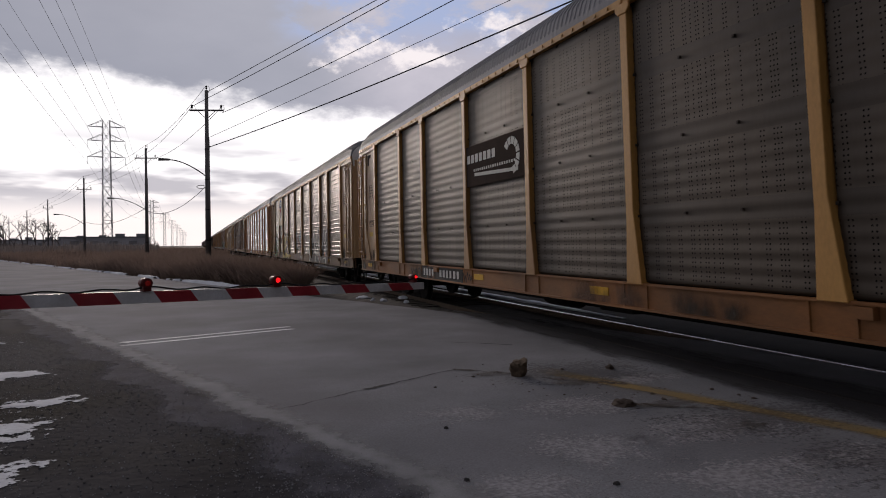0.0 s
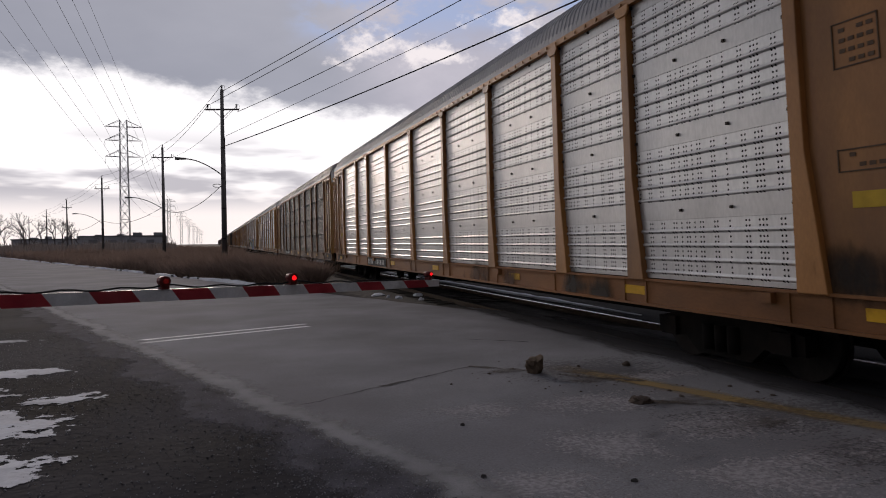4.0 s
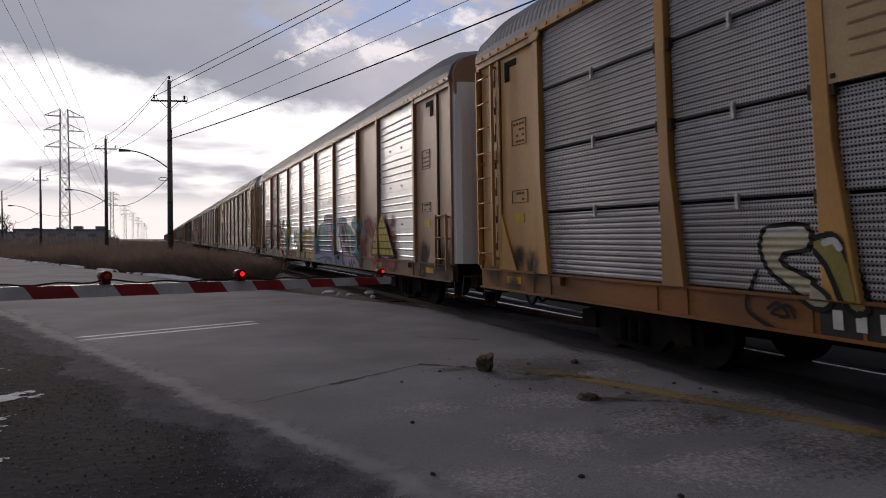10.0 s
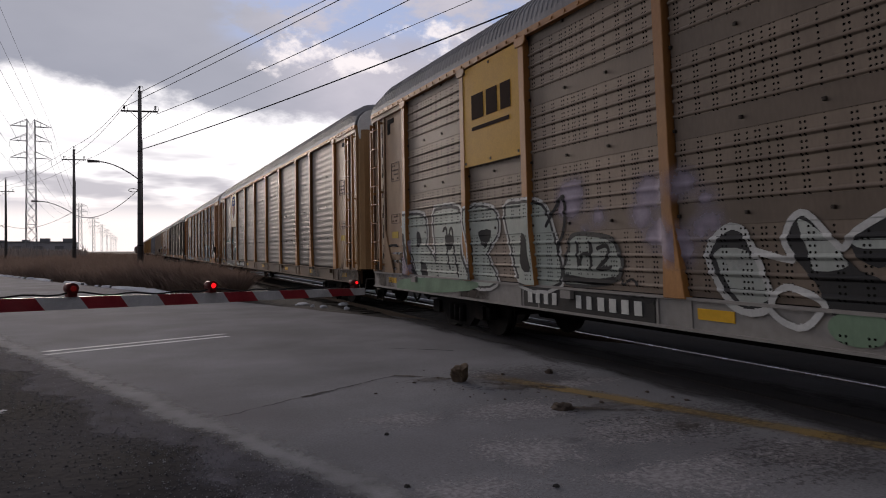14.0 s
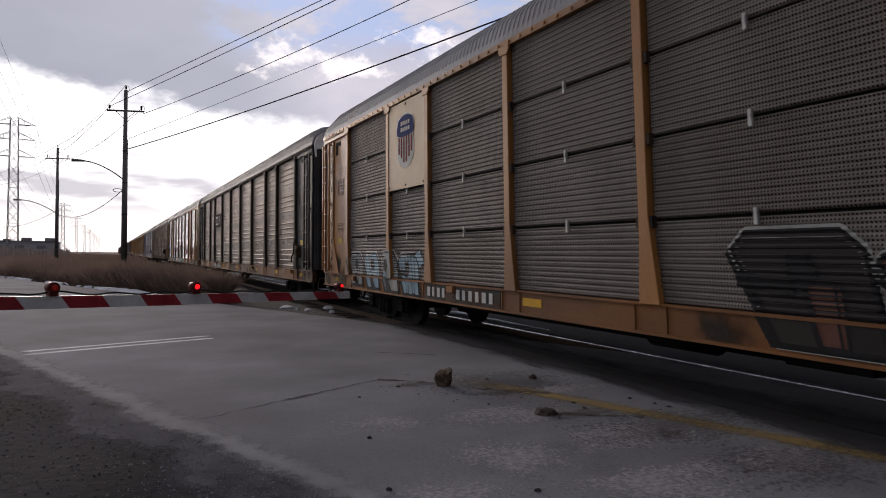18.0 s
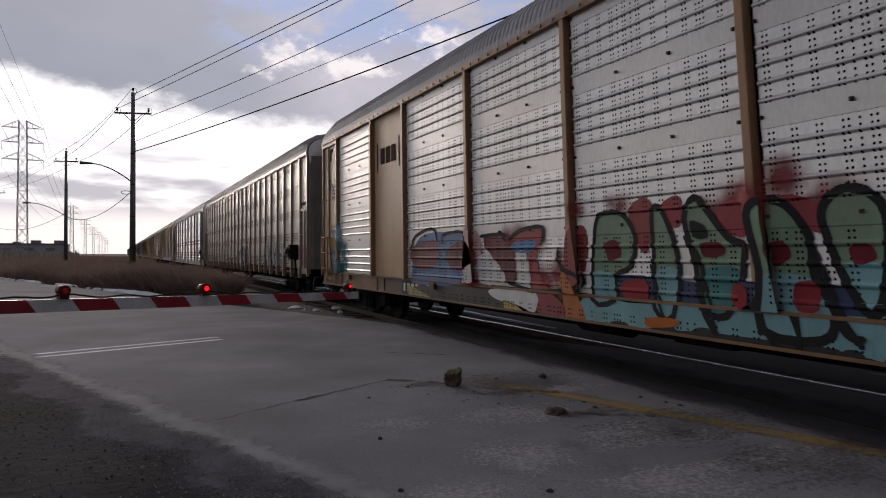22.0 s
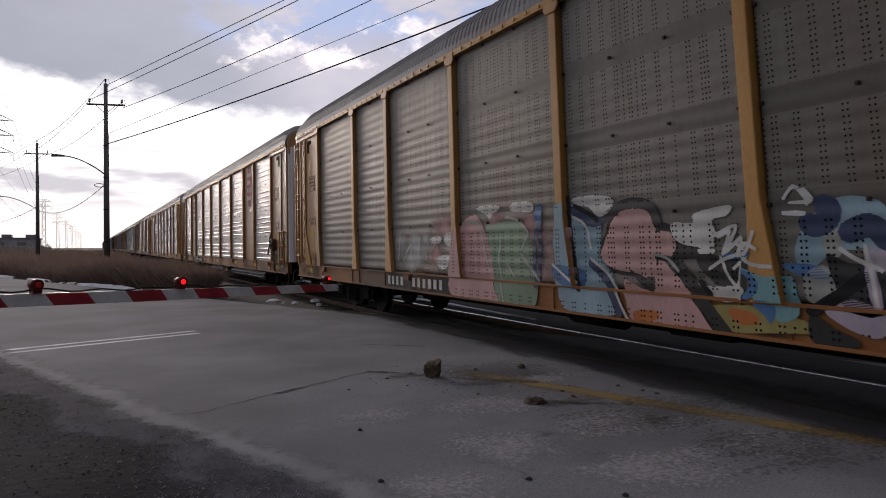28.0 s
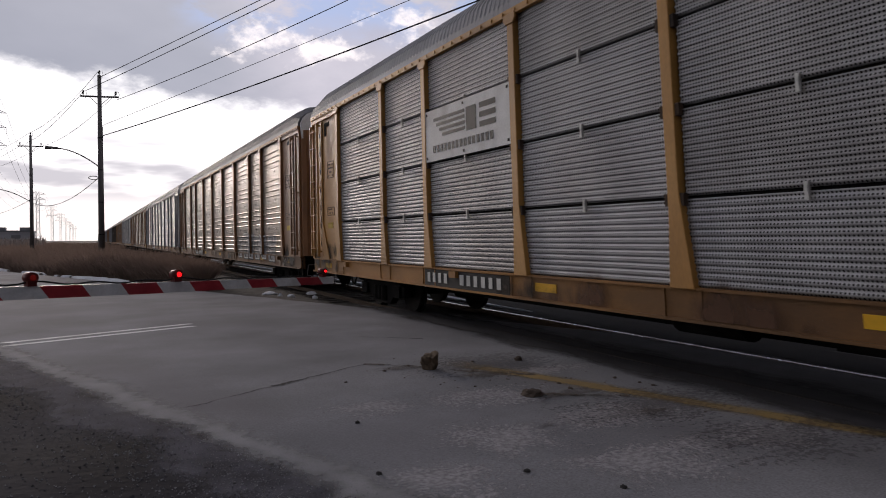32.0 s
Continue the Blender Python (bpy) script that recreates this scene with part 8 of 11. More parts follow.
ink(c13, H, "fill", "black", 0, 4, (8.92, 0.65), (8.7, 0.85), (8.51, 0.68))
ink(c13, H, "fill", "black", 0, 4, (7.77, 0.84), (7.55, 0.89), (7.35, 0.74), (7.73, 0.67))
ink(c13, H, "line", "black", 0.03, 4, (7.47, 1.27), (7.08, 1.08), (6.8, 1.06))
ink(c13, H, "line", "black", 0.03, 4, (9.12, 0.99), (9.26, 1.22), (8.81, 1.31), (8.55, 1.09))
ink(c13, H, "line", "black", 0.025, 4, (10.82, 1.28), (10.26, 1.11), (9.89, 1.38), (9.74, 1.13))
ink(c13, H, "line", "black", 0.03, 4, (11.14, 0.89), (9.75, 0.92))
ink(c13, H, "fill", "black", 0, 4, (8.27, 1.47), (8.08, 1.5), (8.04, 1.25), (8.22, 1.25))
ink(c13, H, "fill", "black", 0, 4, (7.16, 1.27), (6.92, 1.28), (6.98, 1.09), (7.15, 1.11))
ink(c13, H, "line", "pale", 0.02, 5, (8.57, 1.96), (8.32, 1.69), (8.06, 1.97))
ink(c13, H, "line", "pale", 0.02, 5, (8.31, 1.99), (8.34, 1.47))
ink(c13, H, "line", "pale", 0.02, 5, (5.3, 1.91), (5.08, 1.6), (4.82, 1.79))
ink(c13, H, "line", "pale", 0.02, 5, (5.07, 1.82), (5.13, 1.37))
ink(c13, H, "fill", "blue", 0, 2, (7.66, 1.78), (7.38, 1.97), (7.11, 2.06), (7.08, 1.83), (7.34, 1.74))
ink(c13, H, "fill", "blue", 0, 2, (5.86, 1.67), (5.57, 1.82), (5.3, 1.89), (5.35, 1.71), (5.59, 1.61))
ink(c13, H, "fill", "sky", 0, 2, (4.71, 1.33), (4.48, 1.32), (4.29, 1.38), (4.35, 1.21), (4.22, 1.13), (3.97, 1.19), (4, 0.98), (4.38, 0.9), (4.71, 0.91))
ink(c13, H, "line", "navy", 0.035, 4, (4.7, 1.36), (4.48, 1.32), (4.26, 1.39))
ink(c13, H, "line", "navy", 0.04, 4, (4.33, 1.34), (4.33, 1.17), (4.09, 1.14), (3.97, 1.19))
ink(c13, H, "line", "black", 0.02, 5, (4.7, 1.05), (4.63, 0.97), (4.59, 1.11), (4.53, 0.97), (4.48, 1.07), (4.41, 0.98), (4.32, 1.06))
ink(c13, H, "fill", "rose", 0, 1, (18.01, 0.74), (17.9, 1.21), (17.86, 1.51), (17.56, 1.85), (17.16, 1.96), (16.91, 1.74), (16.76, 1.45), (16.69, 1.15), (16.61, 0.86), (16.54, 0.67), (17.27, 0.64))
ink(c13, H, "fill", "sage", 0, 1, (16.85, 1.76), (16.61, 1.8), (16.22, 1.83), (15.84, 1.76), (15.69, 1.54), (15.56, 1.2), (15.58, 0.71), (16.14, 0.67), (16.49, 0.68), (16.71, 1.25))
ink(c13, H, "fill", "white", 0, 3, (17.12, 2.04), (16.95, 2.08), (16.47, 2.06), (16.5, 1.99), (16.62, 1.95), (16.72, 1.86), (16.83, 1.94))
ink(c13, H, "fill", "white", 0, 3, (16.16, 2.06), (15.99, 2.08), (15.65, 2.06), (15.64, 1.94), (15.91, 1.94), (16.15, 1.97))
ink(c13, H, "fill", "white", 0, 3, (18.7, 1.63), (18.32, 1.64), (18.36, 1.53), (18.68, 1.53))
ink(c13, H, "fill", "white", 0, 3, (18.19, 1.68), (17.85, 1.7), (17.88, 1.48), (18.16, 1.51))
ink(c13, H, "fill", "white", 0, 3, (18.49, 1.29), (18.04, 1.33), (18.14, 1.12), (18.45, 1.13))
ink(c13, H, "fill", "blue", 0, 2, (15.58, 1.96), (15.43, 2.03), (15.47, 1.66), (15.58, 1.75))
ink(c13, H, "ring", "navy", 0.04, 3, (15.59, 1.62), (15.47, 1.7), (15.55, 0.96), (15.62, 1.2))
ink(c13, H, "line", "pale", 0.02, 4, (17.45, 1.82), (17.1, 1.83), (16.96, 1.61), (16.86, 1.3), (16.76, 1.1))
ink(c13, H, "line", "pale", 0.02, 4, (16.29, 1.88), (16.02, 1.84), (15.8, 1.71), (15.77, 1.63), (15.92, 1.45))
ink(c13, H, "line", "pale", 0.02, 4, (16.45, 1.55), (16.51, 1.26), (16.43, 0.97), (16.36, 0.65))
ink(c13, H, "line", "pale", 0.025, 4, (15.93, 1.36), (15.72, 1.19), (15.54, 1.04))
ink(c13, H, "line", "pale", 0.02, 4, (16.28, 1.22), (16.12, 1.06))
ink(c13, H, "line", "white", 0.02, 4, (20.01, 1.75), (20.11, 1.22))
ink(c13, H, "line", "white", 0.02, 4, (19.85, 1.23), (19.71, 1.38), (19.52, 1.52), (19.57, 1.24))
ink(c13, H, "line", "white", 0.02, 4, (19.15, 1.62), (19.25, 1.31))
haze(c5, R, 17.7, 18.6, 1.0, 2.2, 14, "green", 74)
haze(c5, R, 17.6, 18.5, 1.1, 1.8, 14, "blue", 73)
haze(c5, R, 17.2, 17.8, 1.5, 2.0, 6, "yellow", 75)
haze(c7, H, 20.6, 22.2, 1.25, 1.75, 16, "teal", 201)
haze(c7, H, 22.3, 25.3, 1.85, 2.05, 16, "teal", 202)
haze(c7, "flatbay", 25.5, 26.2, 1.15, 1.6, 8, "teal", 203)
ink(c4, F, "fill", "cream", 0, 1, (21.28, 1.48), (21.19, 1.6), (20.79, 1.61), (20.78, 1.41), (21.02, 1.36), (21.05, 1.27), (20.8, 1.17), (20.57, 1.02), (20.62, 0.91), (20.76, 0.91), (20.97, 1.05), (21.19, 1.19), (21.28, 1.35))
ink(c4, F, "ring", "black", 0.022, 3, (21.28, 1.48), (21.19, 1.6), (20.79, 1.61), (20.78, 1.41), (21.02, 1.36), (21.05, 1.27), (20.8, 1.17), (20.57, 1.02), (20.62, 0.91), (20.76, 0.91), (20.97, 1.05), (21.19, 1.19), (21.28, 1.35))
ink(c4, F, "fill", "olive", 0, 1, (20.72, 1.46), (20.5, 1.53), (20.41, 1.42), (20.32, 1.15), (20.26, 0.93), (20.42, 0.92), (20.57, 1.27))
ink(c4, F, "ring", "black", 0.025, 3, (20.72, 1.46), (20.5, 1.53), (20.41, 1.42), (20.32, 1.15), (20.26, 0.93), (20.42, 0.92), (20.57, 1.27))
ink(c4, F, "line", "black", 0.02, 3, (21.34, 1.19), (21.42, 1.03), (21.45, 0.84), (21.33, 0.75), (21.15, 0.68))
ink(c4, F, "line", "white", 0.03, 4, (20.57, 1.46), (20.49, 1.48), (20.44, 1.42))
ink(c4, F, "line", "white", 0.03, 4, (21.18, 1.56), (20.82, 1.57))
ink(c4, F, "line", "black", 0.015, 3, (21.21, 0.86), (21.1, 0.92), (20.99, 0.81), (21.17, 0.82), (21.01, 0.91), (20.93, 0.81))
ink(c8, "flatbay", "line", "black", 0.03, 3, (1.53, 1.84), (1.42, 2.04), (1.35, 1.99), (1.32, 1.83))
ink(c8, "flatbay", "line", "black", 0.03, 3, (1.47, 1.92), (1.32, 1.93))
ink(c8, "flatbay", "line", "black", 0.03, 3, (1.22, 1.83), (1.22, 2.02), (1.06, 2.02), (1.05, 1.94), (1.2, 1.92))
ink(c8, "flatbay", "line", "black", 0.03, 3, (0.99, 1.91), (1, 2.04), (0.88, 2.04), (0.9, 1.96), (0.99, 1.93), (0.83, 1.82))
ink(c8, "flatbay", "fill", "black", 0, 3, (0.4, 1.69), (0.02, 1.73), (0, 1.63), (0.35, 1.59))
ink(c8, "flatbay", "fill", "black", 0, 3, (0.37, 1.51), (0.01, 1.53), (0, 1.46), (0.23, 1.4))
ink(c8, "flatbay", "fill", "black", 0, 3, (0.34, 1.3), (0, 1.33), (0.01, 1.21), (0.28, 1.14), (0.26, 1.02), (0.34, 1.04))
ink(c8, "flatbay", "line", "smoke", 0.06, 3, (0.65, 1.53), (0.72, 1.34), (0.77, 1.2))
ink(c8, F, "fill", "white", 0, 1, (3.52, 1.67), (3.09, 1.68), (2.73, 1.57), (2.67, 1.29), (3.3, 1.22), (3.5, 1.23))
ink(c8, F, "line", "black", 0.02, 3, (3.35, 1.65), (3.23, 1.35), (3.09, 1.57), (2.98, 1.32), (2.85, 1.5))
ink(c8, F, "fill", "smoke", 0, 1, (2.61, 1.68), (2.23, 1.64), (2.15, 1.37), (2.47, 1.16), (2.59, 1.36))
ink(c8, F, "line", "black", 0.03, 3, (2.62, 1.57), (2.2, 1.37))
ink(c13, H, "fill", "sky", 0, 1, (15.09, 1.94), (14.8, 1.98), (14.49, 1.85), (14.28, 1.71), (14.3, 1.38), (14.1, 1.13), (14.03, 0.82), (14.18, 0.69), (15, 0.72), (15.08, 1.24))
ink(c13, H, "fill", "navy", 0, 2, (14.86, 1.97), (14.49, 1.86), (14.19, 1.82), (14.32, 1.7), (14.6, 1.73), (14.76, 1.82))
ink(c13, H, "fill", "blue", 0, 2, (15.13, 1.24), (14.59, 1.18), (14.68, 0.96), (15.03, 1.03))
ink(c13, H, "line", "black", 0.035, 3, (14.87, 2.07), (14.83, 1.59), (14.73, 1.04), (14.68, 0.96))
ink(c13, H, "line", "navy", 0.05, 3, (14.48, 1.28), (14.2, 1.07), (14, 0.73))
ink(c13, H, "fill", "white", 0, 3, (14.77, 2.05), (14.47, 2.07), (14.07, 2.02), (14.11, 1.88), (14.31, 1.81), (14.48, 1.93), (14.75, 1.98))
ink(c13, H, "line", "white", 0.018, 5, (14.79, 1.83), (14.55, 1.72), (14.47, 1.45))
ink(c13, H, "line", "white", 0.018, 5, (14.48, 1.33), (14.15, 1.13), (13.95, 0.8), (13.83, 0.63))
ink(c13, H, "line", "white", 0.018, 5, (15.13, 1.25), (14.76, 1.04))
ink(c13, H, "line", "black", 0.03, 4, (14.75, 1.96), (14.49, 1.86), (14.34, 1.77))
ink(c13, H, "fill", "rose", 0, 2, (14.19, 1.58), (14.05, 1.8), (13.77, 1.91), (13.53, 1.85), (13.43, 1.68), (13.44, 1.45), (13.48, 1.1), (13.7, 1.18), (13.96, 1.2), (14.19, 1.26), (14.3, 1.38))
ink(c13, H, "ring", "black", 0.045, 1, (14.19, 1.58), (14.05, 1.8), (13.77, 1.91), (13.53, 1.85), (13.43, 1.68), (13.44, 1.45), (13.48, 1.1), (13.7, 1.18), (13.96, 1.2), (14.19, 1.26), (14.3, 1.38))
ink(c13, H, "line", "black", 0.06, 3, (14.18, 1.8), (14, 1.9), (13.75, 1.94), (13.5, 1.89), (13.4, 1.71))
ink(c13, H, "fill", "rose", 0, 2, (13.41, 1.33), (13.22, 1.22), (12.96, 0.96), (12.72, 0.66), (12.99, 0.62), (13.74, 0.64), (13.89, 0.9), (13.92, 1.11), (13.55, 1.01))
ink(c13, H, "fill", "rose", 0, 2, (13.42, 1.61), (13.23, 1.61), (13.17, 1.48), (13.25, 1.36), (13.44, 1.39))
ink(c13, H, "fill", "black", 0, 3, (13.85, 1.23), (13.66, 1.15), (13.48, 1.15), (13.51, 0.99), (13.71, 1.09))
ink(c13, H, "fill", "orange", 0, 3, (13.77, 0.78), (13.49, 0.81), (13.4, 0.76), (13.58, 0.67), (13.74, 0.65))
ink(c13, H, "fill", "black", 0, 2, (13.25, 1.34), (13.11, 1.31), (12.91, 1.13), (12.73, 0.92), (12.5, 0.65), (12.69, 0.64), (12.9, 0.88), (13.12, 1.12))
ink(c13, H, "fill", "black", 0, 1, (13.45, 1.71), (13.19, 1.68), (12.88, 1.48), (12.72, 1.4), (13.14, 1.34), (13.4, 1.45))
ink(c13, H, "line", "black", 0.03, 3, (13.43, 1.36), (13.21, 1.33), (13.15, 1.23))
ink(c13, H, "line", "pale", 0.016, 5, (13.46, 1.39), (13.29, 1.35), (13.15, 1.23))
ink(c13, H, "fill", "white", 0, 3, (13.22, 1.7), (12.93, 1.7), (12.92, 1.79), (12.49, 1.85), (12.54, 1.75), (12.68, 1.73), (12.71, 1.64), (12.7, 1.47), (12.95, 1.47), (13.16, 1.53))
ink(c13, H, "fill", "white", 0, 3, (12.88, 1.45), (12.7, 1.45), (12.71, 1.4), (12.87, 1.4))
ink(c13, H, "line", "white", 0.016, 5, (12.71, 1.66), (12.64, 1.56), (12.51, 1.61), (12.6, 1.4), (12.39, 1.55), (12.44, 1.4), (12.34, 1.5), (12.2, 1.45))
ink(c13, H, "line", "white", 0.016, 5, (12.71, 1.56), (12.44, 1.66), (12.56, 1.43), (12.46, 1.5), (12.32, 1.4), (12.21, 1.6))
ink(c13, H, "line", "white", 0.016, 5, (12.76, 1.26), (12.6, 1.35), (12.41, 1.39), (12.24, 1.31), (12.06, 1.3))
ink(c13, H, "line", "white", 0.016, 5, (12.63, 1.37), (12.55, 1.19), (12.46, 1.12), (12.41, 1.32), (12.49, 1.27))
ink(c13, H, "line", "blue", 0.03, 4, (12.61, 1.37), (12.29, 1.41))
ink(c13, H, "fill", "white", 0, 3, (12.91, 1.13), (12.73, 1.09), (12.38, 1.12), (12.38, 1), (12.57, 0.96), (12.74, 1), (12.85, 1.06))
ink(c13, H, "line", "black", 0.03, 4, (12.88, 1.13), (12.77, 1.02))
ink(c13, H, "fill", "black", 0, 1, (12.92, 1.37), (12.35, 1.35), (12.31, 1.15), (12.39, 0.97), (12.73, 1.13))
ink(c13, H, "fill", "aqua", 0, 2, (12.39, 1.29), (12.14, 1.21), (11.93, 1.22), (11.89, 1.08), (11.86, 0.91), (12.04, 0.83), (12.21, 0.99), (12.29, 1.05), (12.2, 1.16))
ink(c13, H, "fill", "blue", 0, 3, (12.41, 1.27), (12.26, 1.23), (12.2, 1.11), (12.3, 1.01), (12.39, 1.02), (12.29, 1.11), (12.31, 1.2))
ink(c13, H, "fill", "blue", 0, 3, (12.3, 0.98), (12.15, 1.01), (12.07, 0.93), (12.13, 0.81), (12.18, 0.87), (12.25, 0.92))
ink(c13, H, "fill", "olive", 0, 1, (12.9, 0.88), (12.33, 0.95), (11.81, 0.86), (11.77, 0.77), (12.13, 0.73), (12.59, 0.7))
ink(c13, H, "fill", "orange", 0, 2, (12.56, 0.91), (12.28, 0.88), (12.26, 0.79), (12.46, 0.78))
ink(c13, H, "fill", "blue", 0, 2, (12.02, 1.32), (11.72, 1.32), (11.59, 1.21), (11.82, 1.22))
ink(c13, H, "fill", "sky", 0, 1, (11.76, 1.66), (11.6, 1.79), (11.48, 1.85), (11.3, 1.85), (11.12, 1.76), (11.15, 1.45), (11.34, 1.45), (11.57, 1.41), (11.82, 1.24), (11.88, 1.45))
ink(c13, H, "line", "navy", 0.09, 3, (11.6, 1.8), (11.54, 1.76), (11.58, 1.67), (11.69, 1.63), (11.74, 1.66))
ink(c13, H, "line", "navy", 0.09, 3, (11.41, 1.58), (11.24, 1.63), (11.14, 1.52))
ink(c13, H, "fill", "pale", 0, 2, (11.62, 1.54), (11.5, 1.63), (11.47, 1.5), (11.5, 1.39), (11.61, 1.39))
ink(c13, H, "fill", "pale", 0, 2, (11.82, 1.22), (11.65, 1.32), (11.56, 1.23), (11.5, 1.14), (11.7, 1.02), (11.8, 1.03))
ink(c13, H, "fill", "black", 0, 3, (11.61, 1.41), (11.44, 1.34), (11.17, 1.29), (11.2, 0.96), (11.48, 0.98), (11.55, 1.12))
ink(c13, H, "fill", "lilac", 0, 4, (11.28, 1.45), (11.23, 1.24), (11.21, 1.02), (11.28, 1.01), (11.32, 1.28))
ink(c13, H, "line", "white", 0.018, 5, (11.3, 1.47), (11.27, 1.28), (11.25, 1.03))
ink(c13, H, "line", "white", 0.018, 5, (11.49, 1.45), (11.37, 1.37), (11.19, 1.29))
ink(c13, H, "fill", "lilac", 0, 3, (11.65, 0.97), (11.42, 1.06), (11.2, 0.96), (11.22, 0.79), (11.45, 0.83))
ink(c13, H, "line", "black", 0.05, 4, (11.75, 0.95), (11.51, 1.1), (11.32, 1.24))
ink(c13, H, "fill", "black", 0, 2, (11.76, 0.93), (11.58, 0.83), (11.37, 0.73), (11.6, 0.66), (11.78, 0.72))
ink(c13, H, "line", "white", 0.016, 5, (11.94, 1.87), (11.85, 1.97), (11.76, 1.89), (11.74, 1.84), (11.89, 1.83))
ink(c13, H, "line", "white", 0.022, 5, (11.95, 1.75), (11.77, 1.74))
ink(c13, H, "line", "white", 0.016, 5, (11.76, 1.94), (11.69, 1.86), (11.74, 1.82))
ink(c5, R, "fill", "black", 0, 3, (25.4, 1.04), (22.38, 1.43), (21.85, 1.21), (21.89, 0.54), (22.44, 0.58), (23.38, 0.74), (25.17, 0.88))
ink(c5, R, "fill", "smoke", 0, 4, (25.05, 0.93), (24.44, 1.43), (24.11, 1.43), (23.95, 0.89), (24.3, 0.87), (24.32, 1.29), (24.62, 0.86))
ink(c5, R, "line", "pale", 0.028, 5, (24.49, 1.86), (24.69, 1.43), (24.26, 0.92), (23.97, 0.48))
ink(c5, R, "line", "black", 0.035, 4, (24.26, 2.27), (24.47, 1.62), (24.1, 0.88))
ink(c5, R, "line", "rose", 0.03, 5, (24.14, 2.26), (24.25, 1.8), (24.16, 1.29))
ink(c5, R, "line", "pale", 0.028, 5, (23.89, 1.84), (24.07, 1.43), (23.68, 0.94), (23.43, 0.52))
ink(c5, R, "line", "black", 0.035, 4, (23.68, 2.23), (23.87, 1.61), (23.54, 0.91))
ink(c5, R, "line", "rose", 0.03, 5, (23.57, 2.22), (23.67, 1.78), (23.59, 1.3))
ink(c5, R, "line", "pale", 0.028, 5, (23.35, 1.82), (23.51, 1.43), (23.16, 0.97), (22.92, 0.56))
ink(c5, R, "line", "black", 0.035, 4, (23.15, 2.19), (23.32, 1.6), (23.03, 0.93))
ink(c5, R, "line", "rose", 0.03, 5, (23.05, 2.19), (23.14, 1.77), (23.07, 1.31))
ink(c5, R, "line", "pale", 0.028, 5, (22.93, 1.8), (23.08, 1.43), (22.76, 0.98), (22.54, 0.6))
ink(c5, R, "line", "black", 0.035, 4, (22.75, 2.17), (22.91, 1.6), (22.64, 0.95))
ink(c5, R, "line", "rose", 0.03, 5, (22.65, 2.16), (22.74, 1.76), (22.68, 1.31))
ink(c5, R, "line", "pale", 0.028, 5, (22.54, 1.79), (22.68, 1.43), (22.38, 1), (22.18, 0.62))
ink(c5, R, "line", "black", 0.035, 4, (22.37, 2.14), (22.52, 1.59), (22.27, 0.97))
ink(c5, R, "line", "rose", 0.03, 5, (22.28, 2.14), (22.36, 1.75), (22.31, 1.32))
ink(c5, R, "line", "pale", 0.028, 5, (24.64, 1.14), (24.51, 1.52), (24.1, 1.57), (23.88, 1.34), (23.72, 0.99))
ink(c5, R, "line", "olive", 0.05, 4, (24.38, 2.32), (23.82, 2.42), (23.19, 2.32), (22.7, 2.41))
ink(c5, R, "line", "black", 0.03, 4, (24.47, 2.19), (23.86, 2.35), (23.2, 2.24), (22.62, 2.36))
ink(c10, R, "fill", "aqua", 0, 1, (14.74, 0.95), (13.53, 0.98), (12.56, 0.97), (11.81, 0.99), (11.14, 0.95), (11.17, 0.69), (11.54, 0.72), (12.05, 0.72), (12.86, 0.7), (13.81, 0.65), (14.65, 0.6))
ink(c10, R, "line", "black", 0.06, 2, (14.71, 0.57), (13.81, 0.62), (12.86, 0.67), (12.05, 0.68), (11.55, 0.68), (11.18, 0.63))
ink(c10, R, "fill", "black", 0, 2, (14.38, 0.59), (14.23, 0.71), (14, 0.73), (13.91, 0.64))
ink(c10, R, "fill", "black", 0, 2, (13.63, 0.64), (13.5, 0.75), (13.3, 0.77), (13.23, 0.68))
ink(c10, R, "fill", "black", 0, 2, (13.07, 0.66), (12.96, 0.76), (12.79, 0.77), (12.73, 0.69))
ink(c10, R, "fill", "black", 0, 2, (11.86, 0.65), (11.78, 0.73), (11.66, 0.75), (11.62, 0.68))
ink(c10, R, "fill", "black", 0, 2, (11.52, 0.66), (11.45, 0.74), (11.34, 0.75), (11.3, 0.69))
ink(c10, R, "fill", "orange", 0, 5, (13.62, 0.81), (13.21, 0.83), (13.23, 0.75), (13.63, 0.71))
ink(c10, R, "line", "black", 0.02, 5, (13.58, 1.37), (13.48, 1.07), (13.39, 0.84))
ink(c10, R, "line", "black", 0.02, 5, (12.85, 1.27), (12.78, 1), (12.7, 0.74))
ink(c10, R, "line", "black", 0.025, 5, (12.22, 1.09), (12.18, 0.87), (12.09, 0.71))
ink(c10, R, "line", "black", 0.025, 5, (11.89, 0.97), (11.83, 0.79), (11.87, 0.66))
ink(c10, R, "line", "black", 0.025, 5, (11.66, 1.49), (11.51, 1.09), (11.31, 0.78))
ink(c10, R, "fill", "red", 0, 1, (13.9, 2), (13.62, 2.11), (13.5, 1.92), (13.56, 1.67), (13.66, 1.49), (13.79, 1.62))
ink(c10, R, "fill", "red", 0, 1, (13.41, 2), (13.16, 2.1), (13.09, 1.95), (13.14, 1.78), (13.3, 1.79))
ink(c10, R, "fill", "red", 0, 1, (12.66, 1.9), (12.48, 2), (12.3, 1.91), (12.27, 1.7), (12.41, 1.65), (12.57, 1.76))
ink(c10, R, "fill", "red", 0, 1, (12.14, 2), (11.82, 2), (11.62, 1.91), (11.58, 1.68), (11.69, 1.7), (11.84, 1.88))
